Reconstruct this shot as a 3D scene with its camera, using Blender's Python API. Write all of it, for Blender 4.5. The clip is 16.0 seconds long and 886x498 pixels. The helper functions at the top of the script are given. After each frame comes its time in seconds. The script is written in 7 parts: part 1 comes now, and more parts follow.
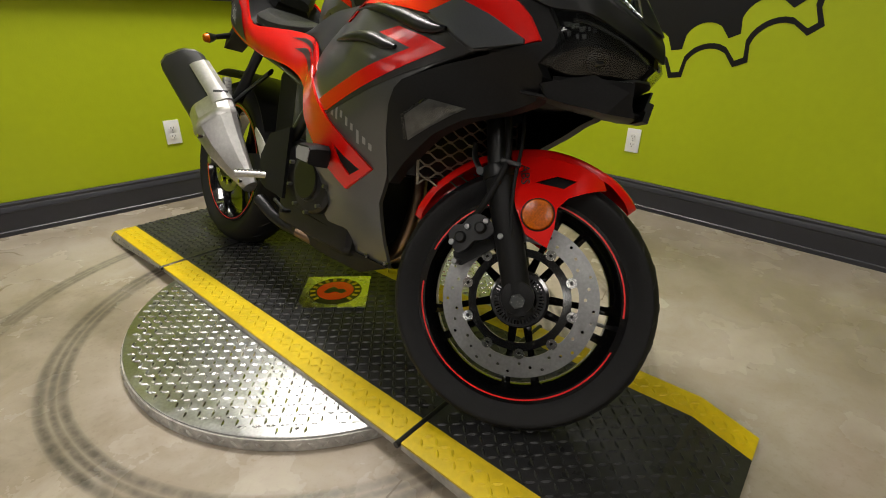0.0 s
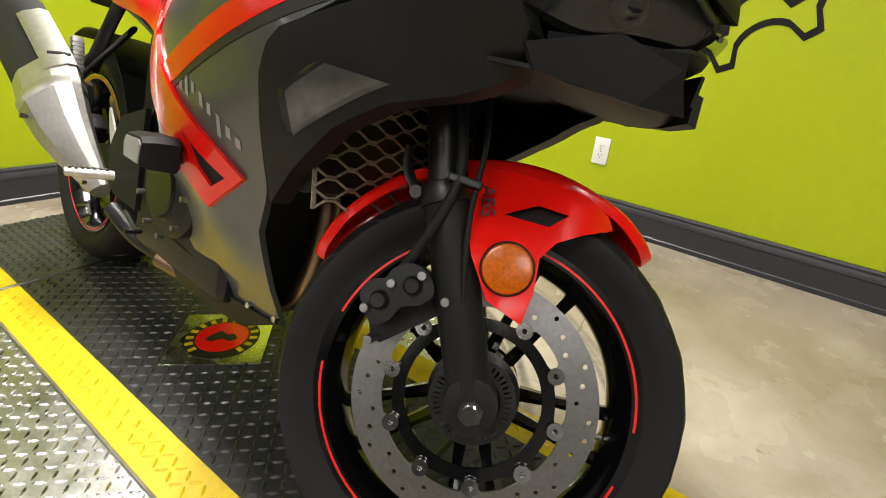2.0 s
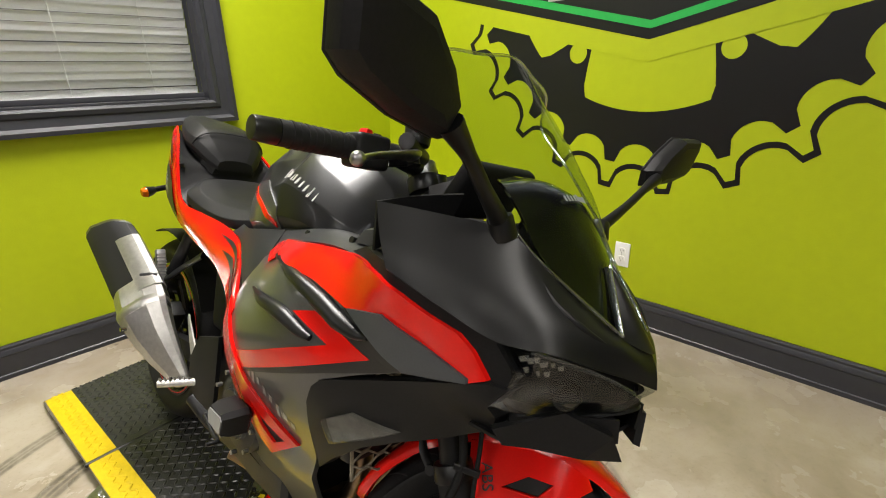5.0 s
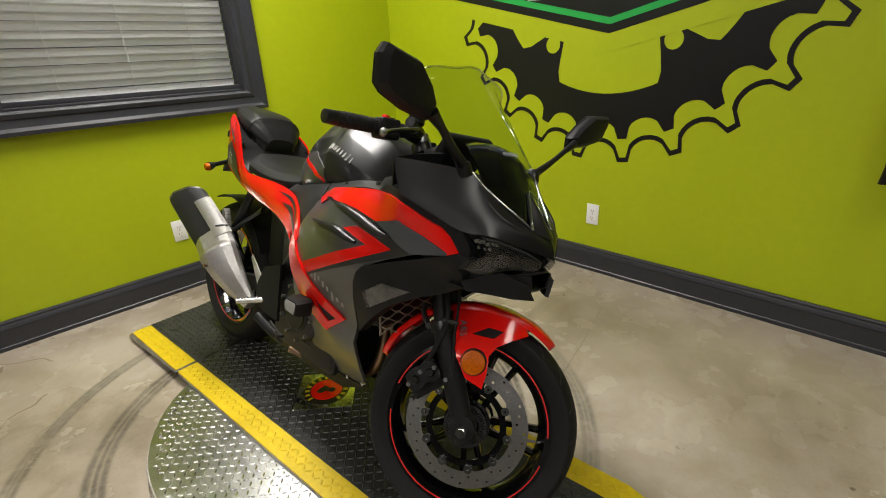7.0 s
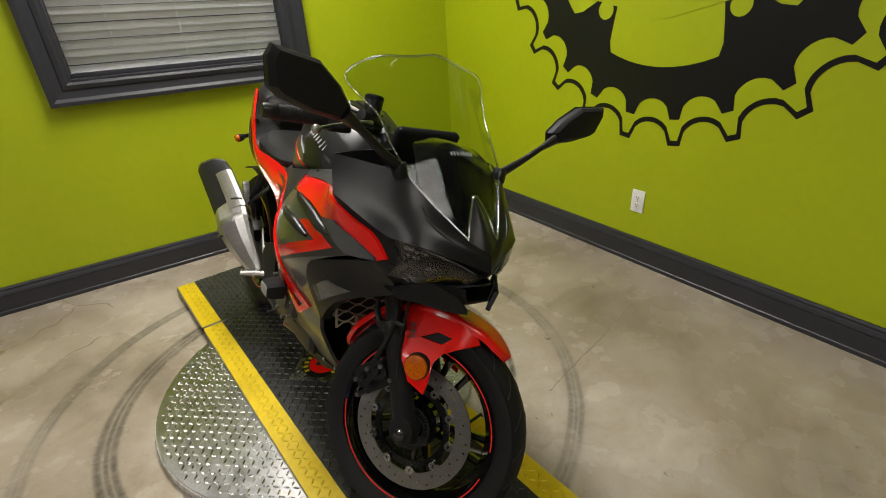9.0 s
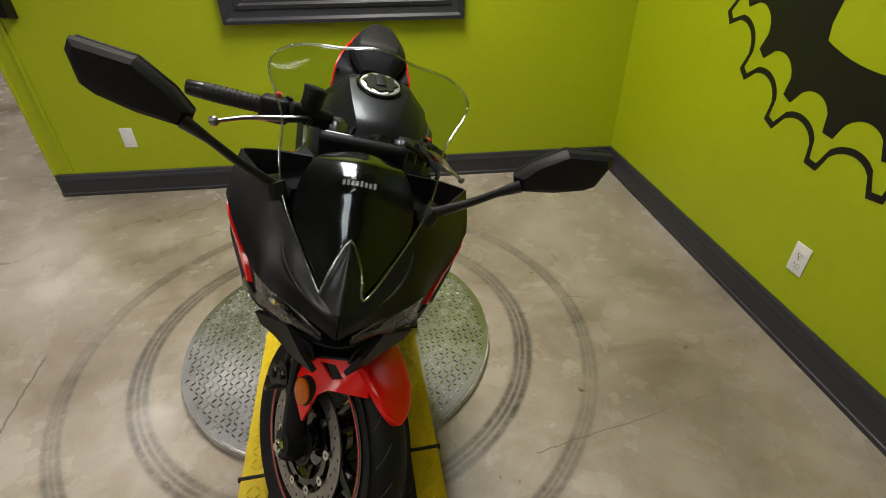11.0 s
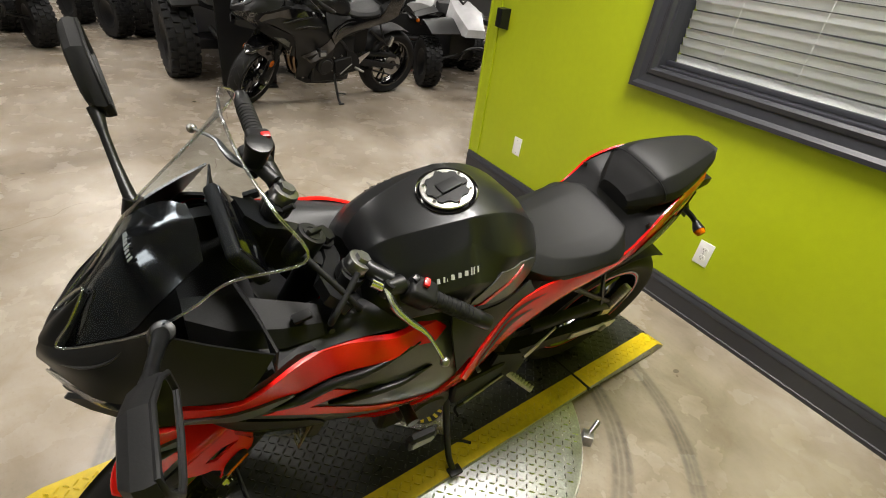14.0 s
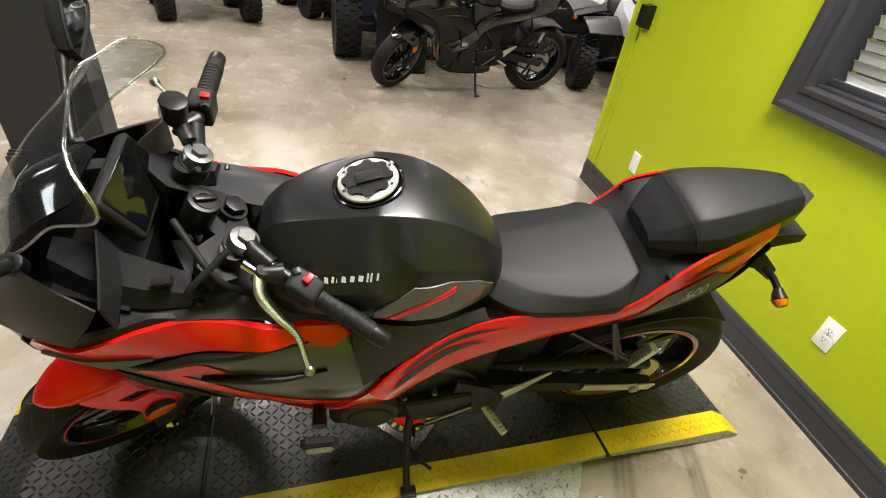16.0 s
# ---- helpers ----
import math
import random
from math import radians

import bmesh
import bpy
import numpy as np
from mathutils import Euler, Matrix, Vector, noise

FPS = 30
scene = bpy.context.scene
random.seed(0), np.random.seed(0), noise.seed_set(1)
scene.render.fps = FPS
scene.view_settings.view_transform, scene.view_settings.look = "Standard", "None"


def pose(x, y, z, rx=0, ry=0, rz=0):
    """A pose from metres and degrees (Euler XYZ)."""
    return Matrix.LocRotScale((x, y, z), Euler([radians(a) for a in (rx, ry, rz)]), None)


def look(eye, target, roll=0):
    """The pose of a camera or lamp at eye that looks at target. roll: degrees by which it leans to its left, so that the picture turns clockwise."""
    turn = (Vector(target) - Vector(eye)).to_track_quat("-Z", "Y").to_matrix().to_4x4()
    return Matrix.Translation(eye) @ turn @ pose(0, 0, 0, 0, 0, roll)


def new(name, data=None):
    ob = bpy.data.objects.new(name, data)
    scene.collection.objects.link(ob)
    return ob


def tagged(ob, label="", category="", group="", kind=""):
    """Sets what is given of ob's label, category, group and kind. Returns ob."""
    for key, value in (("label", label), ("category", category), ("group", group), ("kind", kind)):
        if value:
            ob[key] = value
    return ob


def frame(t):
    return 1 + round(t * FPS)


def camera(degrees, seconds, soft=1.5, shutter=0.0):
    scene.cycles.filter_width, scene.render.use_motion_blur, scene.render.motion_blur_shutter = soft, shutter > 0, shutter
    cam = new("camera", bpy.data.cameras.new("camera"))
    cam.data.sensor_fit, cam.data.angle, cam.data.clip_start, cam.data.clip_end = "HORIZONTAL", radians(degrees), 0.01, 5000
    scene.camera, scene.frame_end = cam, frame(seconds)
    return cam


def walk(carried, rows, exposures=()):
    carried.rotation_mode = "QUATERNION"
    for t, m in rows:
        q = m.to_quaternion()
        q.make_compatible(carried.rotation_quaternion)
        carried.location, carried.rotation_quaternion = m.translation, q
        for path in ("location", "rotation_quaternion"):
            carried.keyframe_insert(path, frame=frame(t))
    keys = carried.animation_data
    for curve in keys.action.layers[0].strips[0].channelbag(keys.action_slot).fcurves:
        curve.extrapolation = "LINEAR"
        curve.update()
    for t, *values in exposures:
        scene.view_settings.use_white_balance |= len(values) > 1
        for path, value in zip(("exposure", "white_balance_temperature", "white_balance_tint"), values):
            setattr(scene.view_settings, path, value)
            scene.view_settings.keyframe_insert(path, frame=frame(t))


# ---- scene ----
cam = camera(85.7, 16.0, 1.0)
PATH = [
    (0, (-2.38, -2.653, 0.828), (-1.09, -1.373, -0.007), 0.8),
    (0.5, (-2.238, -2.536, 0.71), (-0.865, -1.333, -0.108), 3.1),
    (1, (-2.146, -2.454, 0.646), (-0.713, -1.311, -0.154), 5.4),
    (1.5, (-2.115, -2.436, 0.675), (-0.672, -1.312, -0.133), 6.1),
    (2, (-2.088, -2.429, 0.753), (-0.656, -1.301, -0.069), 5.1),
    (2.5, (-2.063, -2.417, 0.843), (-0.645, -1.253, 0.048), 3.6),
    (3, (-2.046, -2.403, 0.915), (-0.642, -1.199, 0.154), 1.7),
    (3.5, (-2.034, -2.397, 0.984), (-0.647, -1.15, 0.261), 0.1),
    (4, (-2.021, -2.41, 1.049), (-0.659, -1.119, 0.356), -0.7),
    (4.2, (-2.021, -2.418, 1.076), (-0.665, -1.116, 0.392), -0.9),
    (6.3, (-2.26, -2.677, 1.192), (-0.93, -1.371, 0.467), -1.9),
    (6.5, (-2.294, -2.722, 1.197), (-0.967, -1.416, 0.466), -2.1),
    (7, (-2.372, -2.819, 1.208), (-1.07, -1.508, 0.442), -2.6),
    (7.5, (-2.395, -2.875, 1.218), (-1.111, -1.562, 0.426), -2.8),
    (8, (-2.324, -2.905, 1.231), (-1.066, -1.579, 0.42), -3.5),
    (8.5, (-2.177, -2.944, 1.244), (-1.029, -1.54, 0.402), -3.7),
    (9, (-2.071, -2.961, 1.256), (-1.093, -1.464, 0.361), -3.5),
    (9.2, (-2.018, -2.952, 1.267), (-1.11, -1.431, 0.337), -3.4),
    (11.3, (-1.323, -2.88, 1.333), (-1.339, -1.212, 0.23), -0.9),
    (11.5, (-1.257, -2.826, 1.315), (-1.409, -1.159, 0.221), -1.1),
    (12, (-1.084, -2.736, 1.326), (-1.621, -1.113, 0.289), -0.7),
    (12.5, (-0.942, -2.625, 1.365), (-1.823, -1.144, 0.35), 1.1),
    (13, (-0.895, -2.469, 1.38), (-1.963, -1.129, 0.349), 3.5),
    (13.5, (-0.859, -2.3, 1.388), (-2.071, -1.1, 0.343), 6.7),
    (14, (-0.78, -2.129, 1.401), (-2.137, -1.12, 0.334), 8.2),
    (14.5, (-0.728, -2.005, 1.404), (-2.193, -1.2, 0.306), 9.0),
    (15, (-0.763, -1.881, 1.403), (-2.281, -1.232, 0.274), 9.1),
    (15.5, (-0.797, -1.79, 1.397), (-2.344, -1.245, 0.252), 8.9),
    (16, (-0.732, -1.695, 1.392), (-2.31, -1.253, 0.245), 8.6),
]
walk(cam, [(t, look(eye, target, roll)) for t, eye, target, roll in PATH],
     [(0, -0.02), (1.2, 0.58), (2.5, 0.86), (4, 0.68), (6.3, 0.22), (7.5, 0.02), (9, -0.08), (11.5, -0.28), (12.5, -0.04), (14, 0.42), (16, 0.78)])
from mathutils.bvhtree import BVHTree

# ---- light ----
world = bpy.data.worlds.new("showroom_air")
world.use_nodes = True
scene.world = world
world.node_tree.nodes["Background"].inputs[0].default_value = (0.9, 0.95, 1.0, 1)
world.node_tree.nodes["Background"].inputs[1].default_value = 0.02
CEILING = 3.05
BAY = [(-1.45, -0.90), (-1.75, -4.1)]
TROFFERS = BAY + [(x, y) for x in (-4.15, -6.75, -9.35) for y in (-5.2, -2.55, 0.95, 3.6)]
LAMP_WATTS = 58.0
for lx, ly in TROFFERS:
    lamp = bpy.data.lights.new("ceiling_lamp", "AREA")
    lamp.shape, lamp.size, lamp.size_y = "RECTANGLE", 0.56, 1.14
    lamp.energy, lamp.color, lamp.spread = LAMP_WATTS * (0.35 if lx < -3 else 1.0 if ly > -3 else 0.18), (1.0, 0.955, 0.90), radians(140)
    new("ceiling_lamp", lamp).matrix_world = pose(lx, ly, CEILING - 0.075)

# ---- materials ----
def mat(name, color, rough=0.5, metal=0.0, spec=0.5, coat=0.0, grain=0.0, grain_scale=60.0, bump=0.0, bump_scale=80.0,
        mottle=0.0, mottle_scale=3.0, rough_var=0.0, random=0.0, coords="Object"):
    m = bpy.data.materials.new(name)
    m.use_nodes = True
    nt = m.node_tree
    b = nt.nodes["Principled BSDF"]
    b.inputs["Base Color"].default_value = (*color, 1)
    b.inputs["Roughness"].default_value = rough
    b.inputs["Metallic"].default_value = metal
    b.inputs["Specular IOR Level"].default_value = spec
    b.inputs["Coat Weight"].default_value = coat
    b.inputs["Coat Roughness"].default_value = 0.06
    tc = nt.nodes.new("ShaderNodeTexCoord")

    def noise_node(scale, detail=4.0):
        n = nt.nodes.new("ShaderNodeTexNoise")
        n.inputs["Scale"].default_value = scale
        n.inputs["Detail"].default_value = detail
        nt.links.new(tc.outputs[coords], n.inputs["Vector"])
        return n

    value = None
    for amount, scale in ((grain, grain_scale), (mottle, mottle_scale)):
        if amount:
            n = noise_node(scale)
            r = nt.nodes.new("ShaderNodeMapRange")
            r.inputs[1].default_value, r.inputs[2].default_value = 0.25, 0.75
            r.inputs[3].default_value, r.inputs[4].default_value = 1 - amount, 1 + amount
            nt.links.new(n.outputs[0], r.inputs[0])
            if value is None:
                value = r.outputs[0]
            else:
                mul = nt.nodes.new("ShaderNodeMath")
                mul.operation = "MULTIPLY"
                nt.links.new(value, mul.inputs[0])
                nt.links.new(r.outputs[0], mul.inputs[1])
                value = mul.outputs[0]
    if random:
        info = nt.nodes.new("ShaderNodeObjectInfo")
        r = nt.nodes.new("ShaderNodeMapRange")
        r.inputs[3].default_value, r.inputs[4].default_value = 1 - random, 1 + random
        nt.links.new(info.outputs["Random"], r.inputs[0])
        if value is None:
            value = r.outputs[0]
        else:
            mul = nt.nodes.new("ShaderNodeMath")
            mul.operation = "MULTIPLY"
            nt.links.new(value, mul.inputs[0])
            nt.links.new(r.outputs[0], mul.inputs[1])
            value = mul.outputs[0]
    if value is not None:
        hsv = nt.nodes.new("ShaderNodeHueSaturation")
        hsv.inputs["Color"].default_value = (*color, 1)
        nt.links.new(value, hsv.inputs["Value"])
        nt.links.new(hsv.outputs[0], b.inputs["Base Color"])
    if rough_var:
        n = noise_node(mottle_scale * 4)
        r = nt.nodes.new("ShaderNodeMapRange")
        r.inputs[1].default_value, r.inputs[2].default_value = 0.3, 0.7
        r.inputs[3].default_value, r.inputs[4].default_value = max(0.02, rough - rough_var), min(1, rough + rough_var)
        nt.links.new(n.outputs[0], r.inputs[0])
        nt.links.new(r.outputs[0], b.inputs["Roughness"])
    if bump:
        n = noise_node(bump_scale, 5)
        bp = nt.nodes.new("ShaderNodeBump")
        bp.inputs["Strength"].default_value = 1.0
        bp.inputs["Distance"].default_value = bump
        nt.links.new(n.outputs[0], bp.inputs["Height"])
        nt.links.new(bp.outputs[0], b.inputs["Normal"])
    return m


LIME = mat("lime_wall_paint", (0.37, 0.443, 0.002), 0.5, grain=0.03, grain_scale=25, bump=0.0005, bump_scale=150, mottle=0.05, mottle_scale=1.3)
TRIM = mat("charcoal_trim_paint", (0.028, 0.029, 0.036), 0.42, grain=0.08, grain_scale=40, bump=0.0004, bump_scale=60, mottle=0.08)
# wall colour lowered so the far walls look unlit
DRYWALL = mat("pale_showroom_wall", (0.16, 0.16, 0.16), 0.7, grain=0.04, bump=0.0008, mottle=0.05)
CEIL = mat("ceiling_tile", (0.34, 0.335, 0.32), 0.85, grain=0.06, grain_scale=90, bump=0.001, bump_scale=120)
WHITE = mat("white_plastic", (0.78, 0.78, 0.76), 0.35, grain=0.02, mottle=0.03)
# greyed white with broad mottling
DULL_WHITE = mat("scuffed_white_panel", (0.42, 0.42, 0.43), 0.3, coat=0.3, grain=0.1, grain_scale=6, mottle=0.2, mottle_scale=3)
SLOT = mat("dark_slot", (0.02, 0.02, 0.02), 0.6)
SIGN_BLACK = mat("black_wall_vinyl", (0.006, 0.006, 0.007), 0.38, grain=0.1, grain_scale=30, mottle=0.1)
SIGN_GREEN = mat("green_wall_vinyl", (0.02, 0.36, 0.07), 0.4, grain=0.05, mottle=0.05)
SLAT = mat("white_blind_slat", (0.74, 0.74, 0.74), 0.5, grain=0.04, grain_scale=30, mottle=0.08, mottle_scale=5)
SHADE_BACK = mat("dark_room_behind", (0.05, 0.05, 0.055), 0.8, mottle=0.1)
# one metal, two tones: tread highlights put into colour as bright bumps, dark flats
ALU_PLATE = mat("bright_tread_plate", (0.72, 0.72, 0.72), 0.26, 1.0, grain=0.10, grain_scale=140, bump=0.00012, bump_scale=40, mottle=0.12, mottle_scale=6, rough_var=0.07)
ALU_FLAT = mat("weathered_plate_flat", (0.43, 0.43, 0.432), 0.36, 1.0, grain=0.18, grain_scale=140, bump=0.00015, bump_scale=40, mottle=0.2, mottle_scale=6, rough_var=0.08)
ALU_EDGE = mat("worn_grey_tread_edge", (0.42, 0.40, 0.37), 0.5, 0.4, grain=0.3, grain_scale=60, bump=0.001, mottle=0.3, mottle_scale=9)
YELLOW = mat("yellow_painted_plate", (0.62, 0.45, 0.006), 0.42, grain=0.10, grain_scale=60, bump=0.0006, bump_scale=120, mottle=0.12, mottle_scale=7)
BLACK_DECK = mat("black_painted_plate", (0.024, 0.024, 0.025), 0.34, grain=0.25, grain_scale=70, bump=0.0006, bump_scale=100, mottle=0.3, mottle_scale=6, rough_var=0.1, spec=0.4)
RUBBER = mat("tyre_rubber", (0.0065, 0.0065, 0.007), 0.66, grain=0.2, grain_scale=120, bump=0.0004, bump_scale=220, mottle=0.15, mottle_scale=10, spec=0.3)
GRIP = mat("grip_rubber", (0.008, 0.008, 0.0085), 0.6, grain=0.2, grain_scale=150, bump=0.0005, bump_scale=260, spec=0.3)
GLOSS_BLACK = mat("gloss_black_paint", (0.003, 0.003, 0.0035), 0.12, spec=0.5, coat=0.8, grain=0.1, grain_scale=100)
SATIN_BLACK = mat("satin_black_paint", (0.0065, 0.0066, 0.0072), 0.34, spec=0.38, grain=0.12, grain_scale=220, bump=0.00008, bump_scale=500, mottle=0.08)
HEEL = mat("brushed_heel_plate", (0.55, 0.54, 0.52), 0.42, 0.9, grain=0.15, grain_scale=150, mottle=0.1, mottle_scale=20)
MATTE_BLACK = mat("matte_black_plastic", (0.0115, 0.0115, 0.012), 0.48, grain=0.15, grain_scale=260, bump=0.00015, bump_scale=420, mottle=0.08, spec=0.17)
DARK_METAL = mat("dark_engine_metal", (0.018, 0.018, 0.019), 0.42, 0.5, grain=0.2, grain_scale=120, bump=0.0003, bump_scale=160, mottle=0.2, mottle_scale=14)
TANK_PAINT = mat("dark_metallic_tank_paint", (0.019, 0.0195, 0.021), 0.33, 0.55, coat=0.12, grain=0.12, grain_scale=420, mottle=0.04)
INNER_GREY = mat("dark_grey_inner_plastic", (0.022, 0.0225, 0.024), 0.46, spec=0.3, grain=0.15, grain_scale=260, bump=0.00015, bump_scale=420, mottle=0.08)
GRAPHITE = mat("metallic_graphite_paint", (0.100, 0.102, 0.104), 0.32, 0.5, coat=0.35, grain=0.12, grain_scale=420, mottle=0.05)
GREY_PANEL = mat("slate_grey_paint", (0.06, 0.068, 0.08), 0.45, 0.1, coat=0.0, grain=0.08, grain_scale=380, mottle=0.05)
DECAL_BLACK = mat("dark_decal_film", (0.014, 0.014, 0.0145), 0.48, 0.0, coat=0.1, grain=0.08, grain_scale=300)
HEAD_INSIDE = mat("headlight_black", (0.004, 0.004, 0.0045), 0.55, spec=0.15, grain=0.2, grain_scale=90)
FINS = mat("beige_radiator_fins", (0.26, 0.22, 0.165), 0.6, 0.0, grain=0.3, grain_scale=200)
RED = mat("red_gloss_paint", (0.78, 0.007, 0.004), 0.2, spec=0.42, coat=0.28, grain=0.03, grain_scale=300, mottle=0.03)
RED_LINE = mat("red_rim_tape", (0.75, 0.012, 0.012), 0.35, grain=0.05)
SEAT_VINYL = mat("black_seat_vinyl", (0.0075, 0.0075, 0.008), 0.50, grain=0.12, grain_scale=300, bump=0.0004, bump_scale=480, mottle=0.08, mottle_scale=8, spec=0.2)
STEEL = mat("brushed_steel", (0.33, 0.33, 0.33), 0.32, 1.0, grain=0.12, grain_scale=160, bump=0.0001, bump_scale=300, mottle=0.08, mottle_scale=16)
CHROME = mat("polished_bolt_steel", (0.72, 0.72, 0.72), 0.12, 1.0, grain=0.05, mottle=0.06)
ALU = mat("cast_aluminium", (0.6, 0.59, 0.57), 0.36, 1.0, grain=0.1, grain_scale=90, bump=0.0003, bump_scale=120, mottle=0.1, mottle_scale=12)
MUFFLER_BLACK = mat("matte_black_muffler", (0.018, 0.018, 0.019), 0.5, 0.4, grain=0.12, grain_scale=300, mottle=0.05)
BRONZE = mat("heat_tinted_header", (0.25, 0.17, 0.11), 0.35, 1.0, grain=0.2, grain_scale=30, mottle=0.3, mottle_scale=12)
AMBER = mat("amber_reflector", (0.50, 0.105, 0.0), 0.22, spec=0.4, coat=0.0, grain=0.35, grain_scale=260)
RED_LENS = mat("red_lens", (0.55, 0.015, 0.01), 0.15, coat=0.6, grain=0.1, grain_scale=300)
SMOKE_LENS = mat("smoked_clear_lens", (0.07, 0.07, 0.068), 0.14, spec=0.7, coat=0.6, grain=0.12, grain_scale=60, mottle=0.15, mottle_scale=20)
SIGNAL_BOWL = mat("dull_silver_bowl", (0.16, 0.16, 0.157), 0.32, 0.7, grain=0.3, grain_scale=40, bump=0.0006, bump_scale=60, mottle=0.25, mottle_scale=24)
MIRROR_GLASS = mat("mirror_glass", (0.75, 0.78, 0.80), 0.03, 1.0, grain=0.01)
LETTER_WHITE = mat("silver_lettering", (0.46, 0.46, 0.45), 0.4, 0.2, grain=0.03)
LETTER_GREY = mat("grey_lettering", (0.28, 0.28, 0.28), 0.5, 0.0, grain=0.05)
GREEN_LEVER = mat("pale_anodised_lever", (0.55, 0.58, 0.48), 0.25, 1.0, grain=0.06, mottle=0.08)
EXT_RED = mat("extinguisher_red", (0.6, 0.012, 0.01), 0.25, coat=0.4, grain=0.05)
BLUE_PLASTIC = mat("blue_plastic", (0.01, 0.03, 0.2), 0.3, grain=0.1)
GLOW = bpy.data.materials.new("lamp_diffuser")
GLOW.use_nodes = True
_b = GLOW.node_tree.nodes["Principled BSDF"]
_b.inputs["Base Color"].default_value = (0.9, 0.9, 0.88, 1)
_b.inputs["Emission Color"].default_value = (1.0, 0.96, 0.9, 1)
_b.inputs["Emission Strength"].default_value = 6.0


def glass(name, color, rough=0.0, edge=0.0):
    """Thin sheet: mostly see-through, tinted, with a mirror-like sheen."""
    m = bpy.data.materials.new(name)
    m.use_nodes = True
    nt = m.node_tree
    nt.nodes.remove(nt.nodes["Principled BSDF"])
    out = nt.nodes["Material Output"]
    tr = nt.nodes.new("ShaderNodeBsdfTransparent")
    tr.inputs[0].default_value = (*color, 1)
    gl = nt.nodes.new("ShaderNodeBsdfGlossy")
    gl.inputs["Color"].default_value = (1, 1, 1, 1)
    gl.inputs["Roughness"].default_value = rough
    lw = nt.nodes.new("ShaderNodeLayerWeight")
    lw.inputs[0].default_value = 0.5
    pw = nt.nodes.new("ShaderNodeMath")
    pw.operation = "POWER"
    pw.inputs[1].default_value = 5.0 - 3.0 * edge
    nt.links.new(lw.outputs["Facing"], pw.inputs[0])
    fr = nt.nodes.new("ShaderNodeMath")
    fr.operation = "MULTIPLY_ADD"
    fr.inputs[1].default_value, fr.inputs[2].default_value = 0.40, 0.014 + 0.29 * edge
    nt.links.new(pw.outputs[0], fr.inputs[0])
    mx = nt.nodes.new("ShaderNodeMixShader")
    nt.links.new(fr.outputs[0], mx.inputs[0])
    nt.links.new(tr.outputs[0], mx.inputs[1])
    nt.links.new(gl.outputs[0], mx.inputs[2])
    nt.links.new(mx.outputs[0], out.inputs[0])
    return m


SCREEN_GLASS = glass("smoked_screen", (0.68, 0.73, 0.77), 0.01)
SCREEN_EDGE = glass("screen_rim", (0.8, 0.83, 0.85), 0.12, 1.0)
CLEAR = glass("clear_pane", (0.95, 0.96, 0.96), 0.0)
CLEAR_LENS = glass("headlight_cover", (0.74, 0.76, 0.77), 0.02, 0.10)

TABLE = (-1.688, -1.4655)  # centre of the turntable


